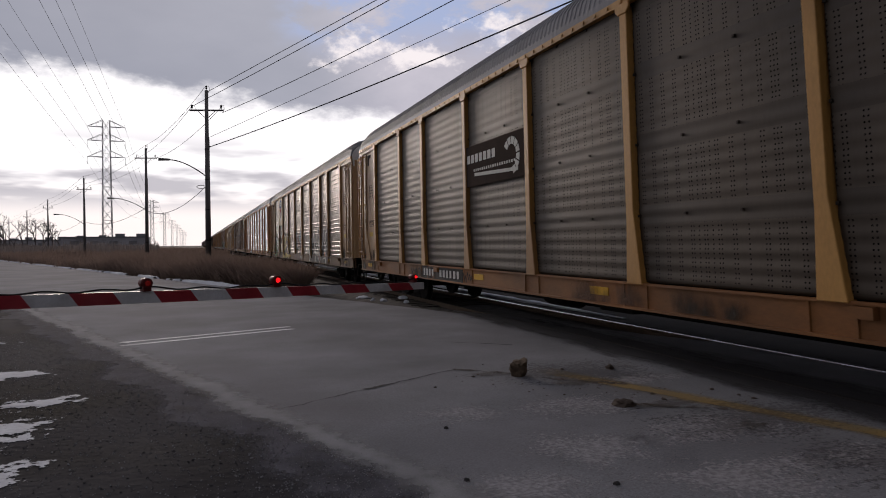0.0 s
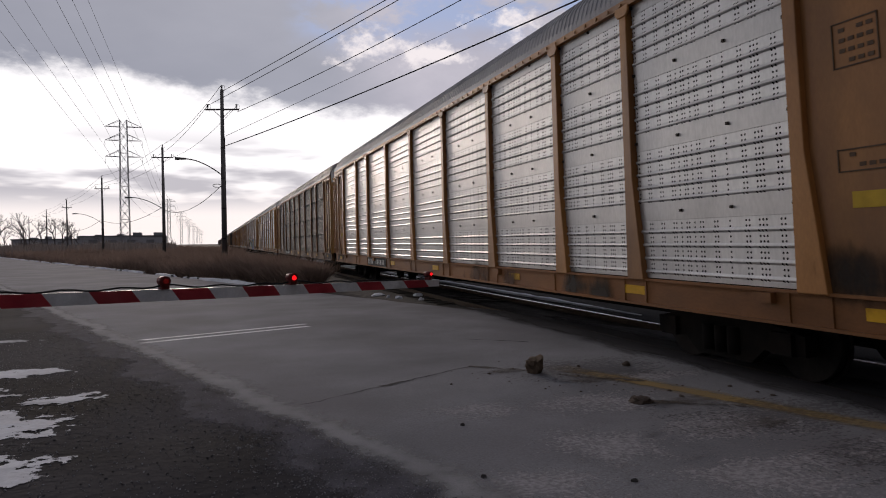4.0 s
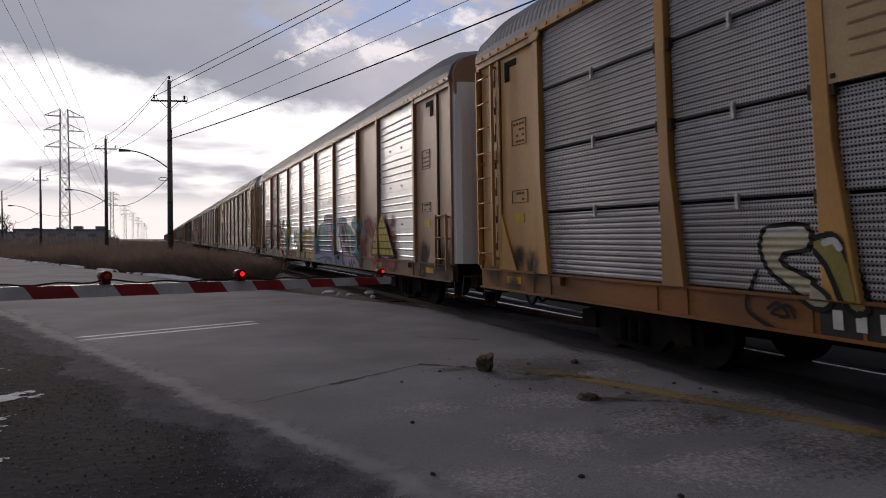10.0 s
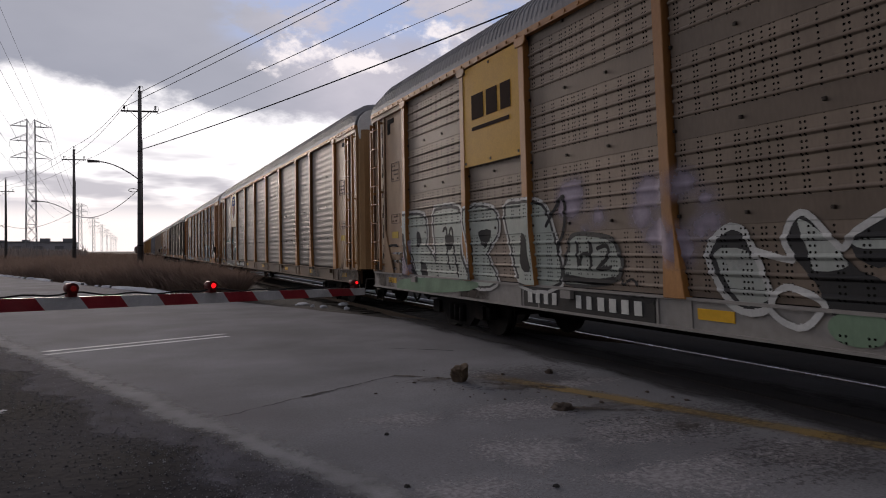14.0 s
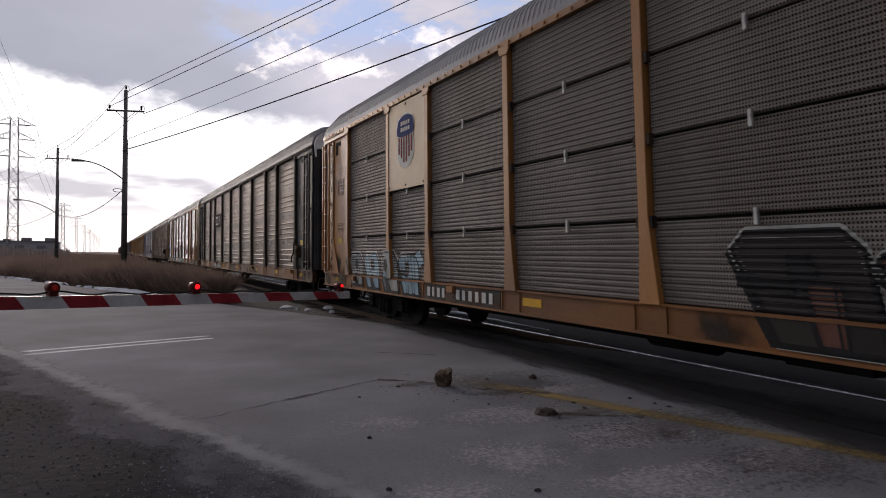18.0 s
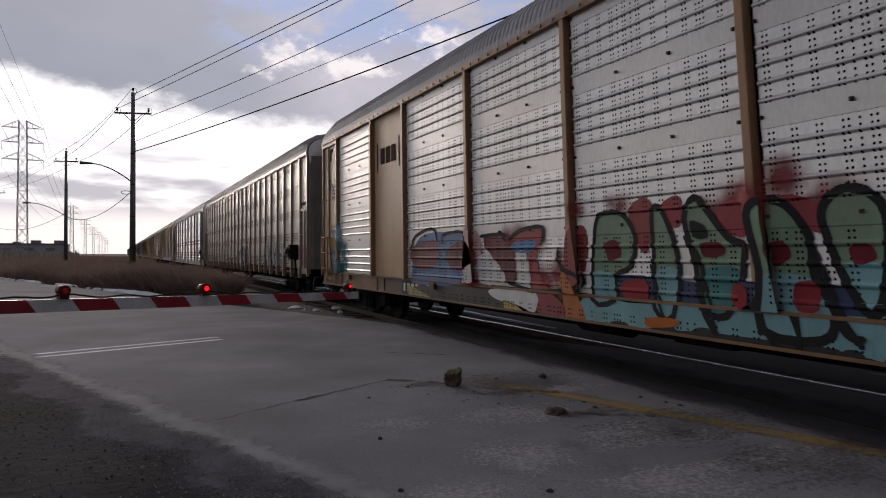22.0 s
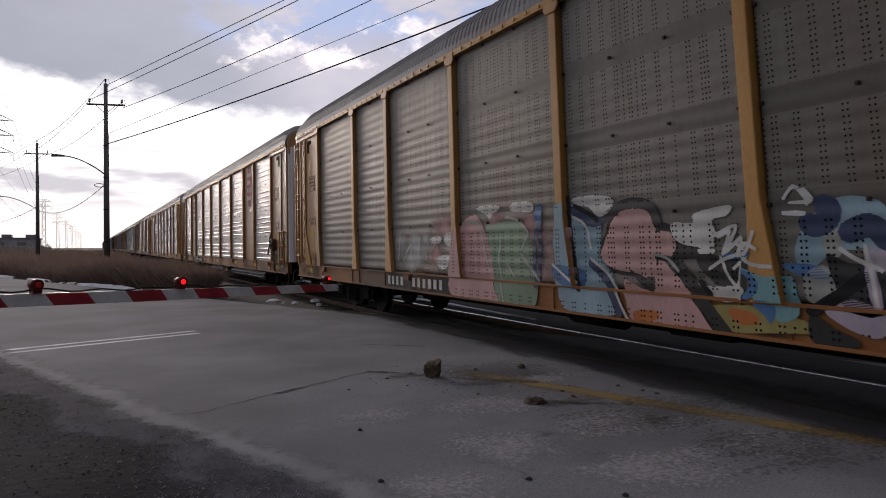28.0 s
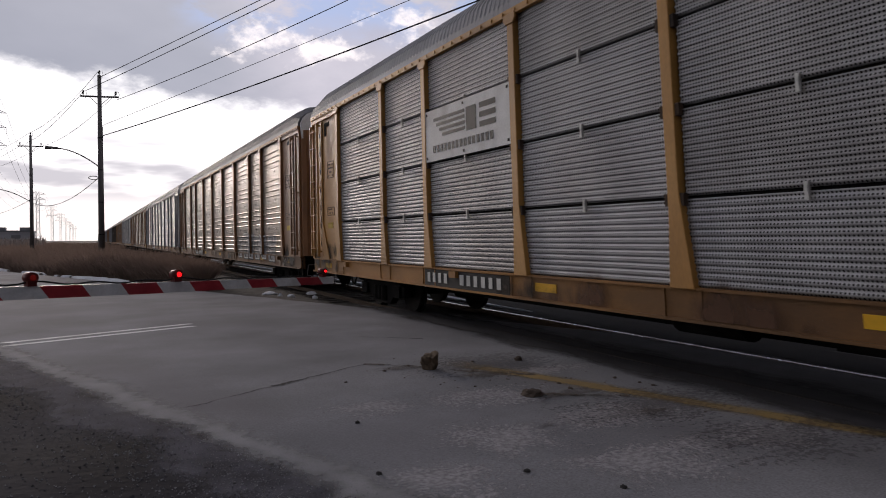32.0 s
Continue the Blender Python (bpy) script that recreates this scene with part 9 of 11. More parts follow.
ink(c10, R, "fill", "red", 0, 1, (14.98, 1.78), (14.74, 1.84), (14.67, 1.56), (14.81, 1.14), (14.99, 1.13), (15.06, 1.49))
ink(c10, R, "fill", "blue", 0, 1, (20.22, 1.15), (20, 1.7), (19.33, 1.88), (18.13, 1.83), (17.77, 1.58), (18.16, 1.01), (19.12, 0.92), (20.11, 0.94))
ink(c10, R, "fill", "darkred", 0, 2, (20.26, 1.6), (19.09, 1.74), (19.06, 1.28), (20.02, 1.21))
ink(c10, R, "fill", "darkred", 0, 2, (18.67, 1.54), (17.86, 1.72), (17.55, 1.31), (18.41, 1.22))
ink(c10, R, "fill", "rose", 0, 2, (17.92, 1.84), (17.52, 1.85), (17.39, 1.49), (17.83, 1.12), (17.93, 1.49))
ink(c10, R, "fill", "white", 0, 3, (17.82, 1.26), (17.55, 1.31), (17.56, 1.05), (17.83, 1.04))
ink(c10, R, "fill", "white", 0, 3, (17.48, 1.44), (17.03, 1.45), (16.62, 1.07), (17.41, 1.04))
ink(c10, R, "fill", "darkred", 0, 2, (17.28, 1.75), (16.84, 1.76), (16.44, 1.57), (16.35, 1.08), (16.62, 1.07), (17.03, 1.45), (17.24, 1.58))
ink(c10, R, "fill", "red", 0, 2, (16.42, 1.8), (15.68, 1.86), (15.65, 1.72), (15.8, 1.49), (15.65, 1.11), (15.15, 0.84), (15.17, 0.62), (15.48, 0.61), (15.88, 0.79), (15.96, 1.1), (16.05, 1.57), (16.38, 1.65))
ink(c10, R, "fill", "blue", 0, 3, (16.43, 1.65), (15.83, 1.68), (15.91, 1.53), (16.33, 1.51))
ink(c10, R, "fill", "white", 0, 3, (16.33, 1.49), (16.06, 1.49), (15.97, 1.02), (16.23, 1.01))
ink(c10, R, "fill", "black", 0, 1, (20.17, 0.85), (17.23, 0.96), (16.72, 0.82), (16.49, 0.58), (18.44, 0.56), (19.77, 0.58))
ink(c10, R, "fill", "white", 0, 3, (17.05, 0.95), (15.8, 0.99), (15.89, 0.63), (16.32, 0.76), (16.88, 0.81))
ink(c10, R, "fill", "gold", 0, 3, (16.63, 0.8), (15.88, 0.67), (16.49, 0.58))
ink(c10, R, "fill", "olive", 0, 2, (20.4, 0.87), (19.76, 0.79), (19.25, 0.66), (20.04, 0.5))
ink(c10, R, "fill", "orange", 0, 2, (15.19, 1.34), (14.96, 1.14), (14.68, 0.63), (15.05, 0.56), (15.15, 0.84))
ink(c10, R, "line", "black", 0.028, 5, (20.26, 1.6), (20, 1.84), (19.2, 1.95), (19.04, 1.74))
ink(c10, R, "line", "black", 0.028, 5, (18.8, 1.69), (18.73, 1.84), (17.92, 1.84), (17.87, 1.58))
ink(c10, R, "line", "black", 0.028, 5, (17.37, 1.77), (16.75, 1.79), (16.67, 1.7))
ink(c10, R, "line", "black", 0.028, 5, (16.51, 1.7), (16.19, 1.83), (15.65, 1.86), (15.65, 1.68))
ink(c10, R, "line", "black", 0.028, 5, (16.54, 1.07), (15.87, 0.98), (15.14, 1.02))
ink(c10, R, "line", "black", 0.028, 5, (15.3, 1.53), (15.25, 1.34), (14.78, 1.21), (14.81, 1.07))
lay_inks()

# splashed dirt and rust round the ends, over the trucks and along the sills
rng = random.Random(404)
for k, car in enumerate((c_lead, c0, c1, c2, c3, c4, c5, c6, c7, c8, c9, c10, c12, c13, c14, c15, c16, c17)):
    for e in (0.3, 24.8 if car in (c5, c10, c14) else 25.4):
        haze(car, "flatbay", e, e + 1.5, 0.72, 1.2, 15, "grime", 500 + k * 5 + int(e), "grime_stain")
    for j in range(3):
        a = rng.uniform(3, 22)
        haze(car, "flatbay", a, a + rng.uniform(0.6, 2.0), 0.7, 0.82, 5, "rustrun" if j else "grime", 700 + k * 7 + j, "grime_stain")
# ---- ground, road and track ----
ROAD = math.radians(19.5)
NU, ND = Vector((math.cos(ROAD), math.sin(ROAD), 0)), Vector((-math.sin(ROAD), math.cos(ROAD), 0))
LEFT, CENTRE, RIGHT, TOP = 2.46, 5.95, 9.6, -0.010


def on_road(u, v, z=TOP):
    p = NU * u + ND * v
    return (p.x, p.y, z)


M["dirt"] = surf("brown_winter_ground", (0.04, 0.03, 0.023), (0.07, 0.055, 0.04), 0.6, 0.95, 0, 0.6, 12, stain=(0.03, 0.024, 0.02), spec=0.15)
M["asphalt"] = surf("worn_asphalt", (0.153, 0.154, 0.165), (0.251, 0.252, 0.269), 0.6, 0.94, 0, 0.06, 60, stain=(0.145, 0.139, 0.152), stain_amount=0.8, spec=0.1, grain=0.5, rvar=0.05)
M["speckle"] = feather(surf("rough_worn_aggregate", (0.25, 0.24, 0.255), (0.46, 0.445, 0.46), 30, 0.9, 0, 0.1, 120, spec=0.15), 0.14, 30.0, 1.3, 0.7)
M["dark_speckle"] = feather(surf("dirt_in_pits", (0.05, 0.045, 0.045), (0.09, 0.083, 0.085), 30, 0.95, 0, 0.1, 120, spec=0.1), 0.16, 20.0, 1.5, 0.32)
M["tar"] = feather(surf("dark_crossing_asphalt", (0.045, 0.043, 0.047), (0.09, 0.086, 0.092), 0.9, 0.85, 0, 0.2, 50, stain=(0.11, 0.107, 0.113), stain_amount=0.6, spec=0.2, stretch=(2.4, 0.45, 1)), 0.35, 1.6, 0.35, stretch=(2.0, 0.5, 1))
M["crack"] = feather(surf("open_crack", (0.012, 0.012, 0.012), (0.03, 0.029, 0.03), 6, 0.9, 0, 0.2, 50), 0.01, 3.0, 0.02)
M["crack_faint"] = feather(surf("sealed_crack", (0.025, 0.024, 0.026), (0.05, 0.048, 0.05), 6, 0.9, 0, 0.2, 50), 0.02, 2.5, 0.02, 0.85)
M["gravel"] = feather(surf("shoulder_gravel", (0.005, 0.0048, 0.0057), (0.033, 0.032, 0.038), 0.9, 0.95, 0, 1.0, 14, stain=(0.062, 0.06, 0.066), stain_amount=0.6, spec=0.03), 0.5, 3.4, 0.6)
M["under_gravel"] = surf("dark_stone", (0.03, 0.028, 0.028), (0.055, 0.052, 0.05), 9, 0.95, 0, 0.5, 60, spec=0.12)
M["dust"] = feather(surf("pale_edge_dust", (0.225, 0.224, 0.234), (0.329, 0.328, 0.339), 2.4, 0.92, 0, 0.2, 90, spec=0.12, grain=0.5), 0.26, 5.0, 0.17, 0.86)
M["ballast"] = surf("ballast", (0.04, 0.036, 0.034), (0.095, 0.088, 0.08), 5, 0.95, 0, 0.9, 30, spec=0.15)
M["snow"] = surf("old_snow", (0.55, 0.57, 0.61), (0.68, 0.7, 0.74), 3, 0.8, 0, 0.3, 30, stain=(0.36, 0.36, 0.38), stain_amount=0.5)
M["thin_snow"] = feather(surf("thin_crusted_snow", (0.5, 0.51, 0.55), (0.66, 0.68, 0.72), 4, 0.85, 0, 0.5, 22, stain=(0.3, 0.3, 0.31), stain_amount=0.6), 0.07, 4.5, 0.95)
M["road_yellow"] = feather(surf("worn_yellow_line", (0.34, 0.225, 0.07), (0.27, 0.19, 0.085), 2.5, 0.85, 0, 0.2, 60, stain=(0.16, 0.145, 0.12), stain_amount=0.6), 0.15, 4.0, 0.07, 0.75)
M["road_white"] = feather(surf("worn_white_line", (0.78, 0.78, 0.79), (0.62, 0.62, 0.63), 4, 0.8, 0, 0.2, 60, stain=(0.27, 0.27, 0.27), stain_amount=0.5), 0.02, 12.0, 0.014)
M["tie"] = surf("creosoted_timber", (0.03, 0.024, 0.02), (0.06, 0.05, 0.042), 4, 0.9, 0, 0.5, 30)
M["mud"] = surf("dry_mud", (0.05, 0.037, 0.029), (0.08, 0.06, 0.047), 8, 0.95, 0, 0.8, 40)
M["mud_streak"] = feather(surf("mud_streak", (0.045, 0.036, 0.031), (0.08, 0.064, 0.055), 8, 0.95, 0, 0.4, 40), 0.05, 9.0, 0.07, 0.8)
M["mud_film"] = feather(surf("mud_film", (0.05, 0.04, 0.034), (0.085, 0.068, 0.058), 8, 0.95, 0, 0.4, 40), 0.2, 8.0, 0.34, 0.42)


def ground_sheet():
    bm = bmesh.new()
    bmesh.ops.create_grid(bm, x_segments=60, y_segments=60, size=2500)
    for v in bm.verts:
        v.co.z = -0.24
    ob = part("ground", bm, M["dirt"])
    tagged(ob, "bare brown winter ground reaching to the horizon", "ground", kind="structure")


def strip(name, u0, u1, v0, v1, z, mat, label, category, n=160, wob0=0.0, wob1=0.0, seed=0, kind="structure", drop=0.14, steps=None, rim="both", ends=0.0):
    """A strip along the road with uneven edges and some thickness."""
    bm = bmesh.new()
    steps = steps or [j / 10 for j in range(11)]
    rows, margins = [], {}
    for i in range(n + 1):
        v = v0 + (v1 - v0) * i / n
        a = u0 + wob0 * noise.noise((v * 0.9, seed, 0)) + wob0 * 0.4 * noise.noise((v * 4.1, seed, 3))
        b = u1 + wob1 * noise.noise((v * 0.9, seed + 9, 0)) + wob1 * 0.4 * noise.noise((v * 4.1, seed + 9, 3))
        row = []
        for t in steps:
            u = a + (b - a) * t
            k = z(u, v) if callable(z) else z
            row.append(bm.verts.new(on_road(u, v, k)))
            d = b - u if rim == "right" else min(u - a, b - u)
            if ends:
                d = min(d, (v - v0) * ends, (v1 - v) * ends)
            margins[row[-1]] = d
        lo = [bm.verts.new((row[0].co.x, row[0].co.y, row[0].co.z - drop)), bm.verts.new((row[-1].co.x, row[-1].co.y, row[-1].co.z - drop))] if drop else []
        rows.append([lo[0]] + row + [lo[1]] if drop else row)
    for a, b in zip(rows, rows[1:]):
        for j in range(len(a) - 1):
            bm.faces.new((a[j], a[j + 1], b[j + 1], b[j]))
    rim_layer(bm, margins)
    ob = part(name, bm, mat)
    return tagged(ob, label, category, kind=kind)


ground_sheet()
strip("road", LEFT - 1.6, RIGHT, -45, 260, TOP, M["asphalt"], "worn grey asphalt road crossing the track at a sharp angle", "road", 600, 0.07, 0.1, 1)
WIDE = [0.0, 0.4, 0.7, 0.85, 0.92, 0.945, 0.955, 0.965, 0.975, 0.985, 1.0]
strip("shoulder", -45, LEFT + 0.24, -45, 60, lambda u, v: TOP + 0.004 - 0.012 * max(0, 0.5 - u) + (0.02 * noise.noise((u * 1.5, v * 1.5, 5)) if u < 0.4 else 0), M["gravel"], "dark gravel shoulder fading into the road's dusty edge", "shoulder", 260, 0, 0.06, 2, drop=0, steps=WIDE, rim="right")
M["grey_gravel"] = feather(surf("grey_road_gravel", (0.045, 0.044, 0.053), (0.12, 0.117, 0.138), 3.5, 0.95, 0, 0.6, 60, spec=0.05, grain=0.5), 0.3, 3.2, 0.22, 0.9)
strip("edge_gravel", LEFT - 0.62, LEFT + 0.2, -12, 30, lambda u, v: TOP + 0.0065 - 0.012 * max(0, 0.5 - u), M["grey_gravel"], "grey gravel worn off along the edge of the asphalt", "road edge", 400, 0.3, 0.1, 7, drop=0)
strip("edge_dust", LEFT - 0.1, LEFT + 0.44, -12, 42, TOP + 0.008, M["dust"], "pale dusty strip along the edge of the asphalt", "road edge", 400, 0.16, 0.14, 3, drop=0)
strip("centre_line", CENTRE - 0.15, CENTRE + 0.25, -10, 5.7, TOP + 0.004, M["road_yellow"], "faded yellow centre line on the road", "road marking", 120, 0.03, 0.03, 4, drop=0, ends=0.15)


def stop_line(off):
    bm = bmesh.new()
    a, b = Vector((-1.22, 11.30 + off, 0)), Vector((1.62, 12.38 + off, 0))
    d = (b - a).normalized()
    k = Vector((-d.y, d.x, 0))
    n = 40
    rows, margins = [], {}
    for i in range(n + 1):
        p = a + (b - a) * i / n
        w = 0.08
        row = [bm.verts.new((*(p + k * w * c).xy, TOP + 0.004)) for c in (1, 0, -1)]
        margins[row[1]] = w * min(1, i / 2, (n - i) / 2)
        rows.append(row)
    for r, s in zip(rows, rows[1:]):
        for c in (0, 1):
            bm.faces.new((r[c], r[c + 1], s[c + 1], s[c]))
    rim_layer(bm, margins)
    tagged(part("stop_line", bm, M["road_white"]), "worn white stop line painted on the asphalt", "road marking", "stop lines", kind="structure")


stop_line(0.0)
stop_line(0.37)


def crossing_panel():
    bm = bmesh.new()
    def y_at(u, x):
        return (u - math.cos(ROAD) * x) / math.sin(ROAD)
    n = 60
    rows, margins = [], {}
    xs = [4.75, 5.0, 5.25, 5.5, 5.75, 6.2, 6.8, 7.4, 8.2, 9.0, 10.5]
    for i in range(n + 1):
        t = i / n
        row = []
        for x in xs:
            y = y_at(LEFT, x) * (1 - t) + y_at(RIGHT + 0.3, x) * t
            row.append(bm.verts.new((x, y, TOP + 0.005)))
            # dark coat thins between the rails: light reaching under the train, put into colour
            margins[row[-1]] = {6.2: 0.25, 6.8: -0.08, 7.4: 0.15}.get(x, (x - 5.12) * 0.8)
        rows.append(row)
    for a, b in zip(rows, rows[1:]):
        for j in range(len(xs) - 1):
            bm.faces.new((a[j], a[j + 1], b[j + 1], b[j]))
    rim_layer(bm, margins)
    tagged(part("crossing_surface", bm, M["tar"]), "dark asphalt beside the rails, painted lighter between them", "road surface", kind="structure")


crossing_panel()


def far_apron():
    """A near-black sheet beyond the far rail; its colour stands for the train's shade."""
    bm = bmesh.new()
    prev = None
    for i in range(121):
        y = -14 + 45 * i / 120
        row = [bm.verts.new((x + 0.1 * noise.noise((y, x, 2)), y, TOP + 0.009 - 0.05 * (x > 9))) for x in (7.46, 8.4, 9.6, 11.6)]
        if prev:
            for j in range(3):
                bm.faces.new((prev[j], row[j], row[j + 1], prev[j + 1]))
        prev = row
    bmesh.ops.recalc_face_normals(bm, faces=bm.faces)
    tagged(part("far_apron", bm, M["black_mud"]), "black sheet over the ground beyond the far rail, shade put into its colour", "ground", kind="structure")


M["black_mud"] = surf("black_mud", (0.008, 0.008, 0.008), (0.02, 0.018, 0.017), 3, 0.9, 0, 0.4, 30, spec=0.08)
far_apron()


def track():
    bm = bmesh.new()
    y0, y1 = -260, 900
    pts = [(TRACK_X - 3.4, -0.235), (TRACK_X - 1.9, -0.12), (TRACK_X + 1.9, -0.12), (TRACK_X + 3.4, -0.235)]
    prism(bm, pts, y0, y1, "y")
    tagged(part("ballast_bed", bm, M["ballast"]), "grey stone ballast bed under the track", "ballast", kind="structure")
    for s in (-1, 1):
        x = TRACK_X + s * 0.7525
        bm = bmesh.new()
        head = [(-0.036, -0.002), (-0.036, -0.036), (-0.01, -0.045), (-0.01, -0.145), (-0.07, -0.16), (-0.07, -0.172), (0.07, -0.172), (0.07, -0.16), (0.01, -0.145), (0.01, -0.045), (0.036, -0.036), (0.036, -0.002)]
        prism(bm, [(x + a, b) for a, b in head], y0, y1, "y")
        bmesh.ops.recalc_face_normals(bm, faces=bm.faces)
        for f in bm.faces:
            f.material_index = 0 if f.normal.z > 0.9 and f.calc_center_median().z > -0.01 else 1
        tagged(part("rail", bm, [M["rail"] if s > 0 else M["rail_dull"], M["rail_side"]]), "steel rail with a polished running surface", "rail", "rails of the track", kind="structure")


track()


def ties():
    bm = bmesh.new()
    box(bm, -1.3, 1.3, -0.115, 0.115, -0.2, -0.1)
    me = mesh_from(bm, "tie", M["tie"])
    bed = new("track_ties")
    tagged(bed, "dark creosoted timber ties under the rails", "railway ties", kind="structure")
    rng = random.Random(2)
    for i in range(200):
        y = 16.5 + i * 0.55
        ob = piece("tie", me, bed, (TRACK_X + rng.uniform(-0.04, 0.04), y, rng.uniform(-0.006, 0.004)))


ties()


# ---- snow, mud, stones ----
def blob_patch(name, cx, cy, rx, ry, seed, mat, z, label, category, group="", thick=0.02, kind=""):
    """A low ragged patch that thins out to nothing at its rim."""
    bm = bmesh.new()
    n = 40
    margins, grid = {}, []
    for i in range(n + 1):
        row = []
        for j in range(n + 1):
            x, y = (i / n - 0.5) * 2, (j / n - 0.5) * 2
            d = 0.66 - math.sqrt(x * x + y * y) - 0.4 * noise.noise((x * 2.2 + seed, y * 2.2, seed)) - 0.2 * noise.noise((x * 6 + seed, y * 6, seed * 2.0))
            d = min(d, 0.9 - abs(x), 0.9 - abs(y))
            v = bm.verts.new((cx + x * rx, cy + y * ry, z + thick * max(0.0, min(1.0, d * 3)) * (0.7 + 0.6 * noise.noise((x * 5, y * 5, 2)))))
            margins[v] = d * 0.75
            row.append(v)
        grid.append(row)
    for i in range(n):
        for j in range(n):
            q = (grid[i][j], grid[i + 1][j], grid[i + 1][j + 1], grid[i][j + 1])
            if max(margins[v] for v in q) > -0.3:
                bm.faces.new(q).smooth = True
    for row in grid:
        for v in row:
            if not v.link_faces:
                bm.verts.remove(v)
    rim_layer(bm, margins)
    tagged(part(name, bm, mat), label, category, group, kind)


for i, (x, y, rx, ry) in enumerate(((-2.4, 9.2, 0.95, 0.45), (-1.45, 7.5, 0.5, 0.3), (-1.95, 6.5, 0.85, 0.85), (-1.6, 5.2, 0.65, 0.75), (-3.4, 12.4, 0.9, 0.25), (-3.1, 7.3, 1.3, 1.5), (-2.6, 5.2, 1.0, 1.0), (-1.3, 4.3, 0.35, 0.4))):
    blob_patch("snow_patch", x, y, rx, ry, i + 1.3, M["thin_snow"], TOP + 0.008, "ragged patch of old snow on the gravel shoulder", "snow", "snow patches on the shoulder", thick=0.006)


def snow_bank():
    """The thin line of snow along the far side of the road."""
    bm = bmesh.new()
    rng = random.Random(8)
    prev = None
    for i in range(420):
        v = 24 + i * 0.28
        w = max(0.0, 0.13 + 0.2 * noise.noise((v * 0.35, 2, 0)) + 0.25 * noise.noise((v * 1.7, 5, 0)))
        if v < 30:
            w *= 2.0
        c = RIGHT + 0.5 + 0.3 * noise.noise((v * 0.2, 8, 1))
        row = [bm.verts.new(on_road(c - w, v, -0.1)), bm.verts.new(on_road(c - w * 0.5, v, 0.0 + 0.1 * w)), bm.verts.new(on_road(c + w * 0.5, v, 0.0 + 0.08 * w)), bm.verts.new(on_road(c + w, v, -0.1))]
        if prev and w > 0.12:
            for a in range(3):
                bm.faces.new((prev[a], prev[a + 1], row[a + 1], row[a])).smooth = True
        prev = row
    tagged(part("snow_bank", bm, M["snow"]), "low ragged bank of old snow along the far road edge", "snow", kind="stuff")


snow_bank()


def far_snow():
    for k, (x0, w, y0, y1, s) in enumerate(((7.85, 0.42, 10.5, 75, 1),)):
        bm = bmesh.new()
        prev = None
        n = 260
        for i in range(n):
            y = y0 + (y1 - y0) * i / n
            ww = w * max(0.0, (0.9 if k == 0 else 0.5) + (0.4 if k == 0 else 1.3) * noise.noise((y * 0.22, s * 3.3, 0)) + 0.5 * noise.noise((y * 1.1, s, 4))) * min(1, (y - y0) / 5)
            row = [bm.verts.new((x0 - ww * 0.5, y, -0.1)), bm.verts.new((x0 - ww * 0.3, y, 0.01 + 0.06 * ww)), bm.verts.new((x0 + ww * 0.3, y, 0.01 + 0.08 * ww)), bm.verts.new((x0 + ww * 0.5, y, -0.22))]
            if prev and ww > 0.05:
                for a in range(3):
                    bm.faces.new((prev[a], prev[a + 1], row[a + 1], row[a])).smooth = True
            prev = row
        tagged(part("snow_strip", bm, M["snow"]), "strip of old snow beside the track", "snow", "snow strips beyond the track", kind="stuff")


far_snow()


def lump(name, x, y, r, h, seed, mat, label, category, group=""):
    bm = bmesh.new()
    bmesh.ops.create_icosphere(bm, subdivisions=3, radius=1)
    for v in bm.verts:
        k = 1 + 0.35 * noise.noise(v.co * 1.7 + Vector((seed, 0, 0))) + 0.18 * noise.noise(v.co * 5 + Vector((0, seed, 0)))
        v.co = Vector((v.co.x * r * k, v.co.y * r * k, max(-0.1, v.co.z * k) * h))
    ob = part(name, bm, mat)
    ob.location = (x, y, TOP + 0.1 * h)
    tagged(ob, label, category, group)




M["clay"] = surf("dry_tan_clay", (0.09, 0.065, 0.045), (0.17, 0.125, 0.085), 14, 0.95, 0, 1.0, 60, stain=(0.05, 0.037, 0.028), stain_amount=0.7)


def block_clod():
    bm = bmesh.new()
    bmesh.ops.create_cube(bm, size=2)
    bmesh.ops.subdivide_edges(bm, edges=bm.edges, cuts=5, use_grid_fill=True)
    for v in bm.verts:
        p = v.co.copy()
        k = 1 + 0.34 * noise.noise(p * 1.5 + Vector((3, 1, 0))) + 0.2 * noise.noise(p * 4.3)
        wide = 0.075 + 0.018 * p.z
        r = 0.86 if abs(p.x) > 0.9 and abs(p.y) > 0.9 else 1
        v.co = Vector((p.x * wide * k * r, p.y * wide * k * r, 0.082 + p.z * 0.082 * (k if p.z > 0 else 1) + 0.012 * p.x * (p.z > 0)))
    ob = part("mud_clod", bm, M["clay"])
    ob.location = (3.42, 6.95, TOP)
    ob.rotation_euler = (0, 0, 0.5)
    tagged(ob, "large blocky clod of dry mud lying on the road", "mud clod", "mud clods on the road")


block_clod()
lump("mud_clod", 3.71, 5.33, 0.10, 0.055, 2, M["mud"], "flattened dark clod of mud on the road", "mud clod", "mud clods on the road")
lump("mud_clod", 4.62, 6.93, 0.05, 0.045, 3, M["mud"], "small dark clod of mud on the road", "mud clod", "mud clods on the road")
rng = random.Random(77)
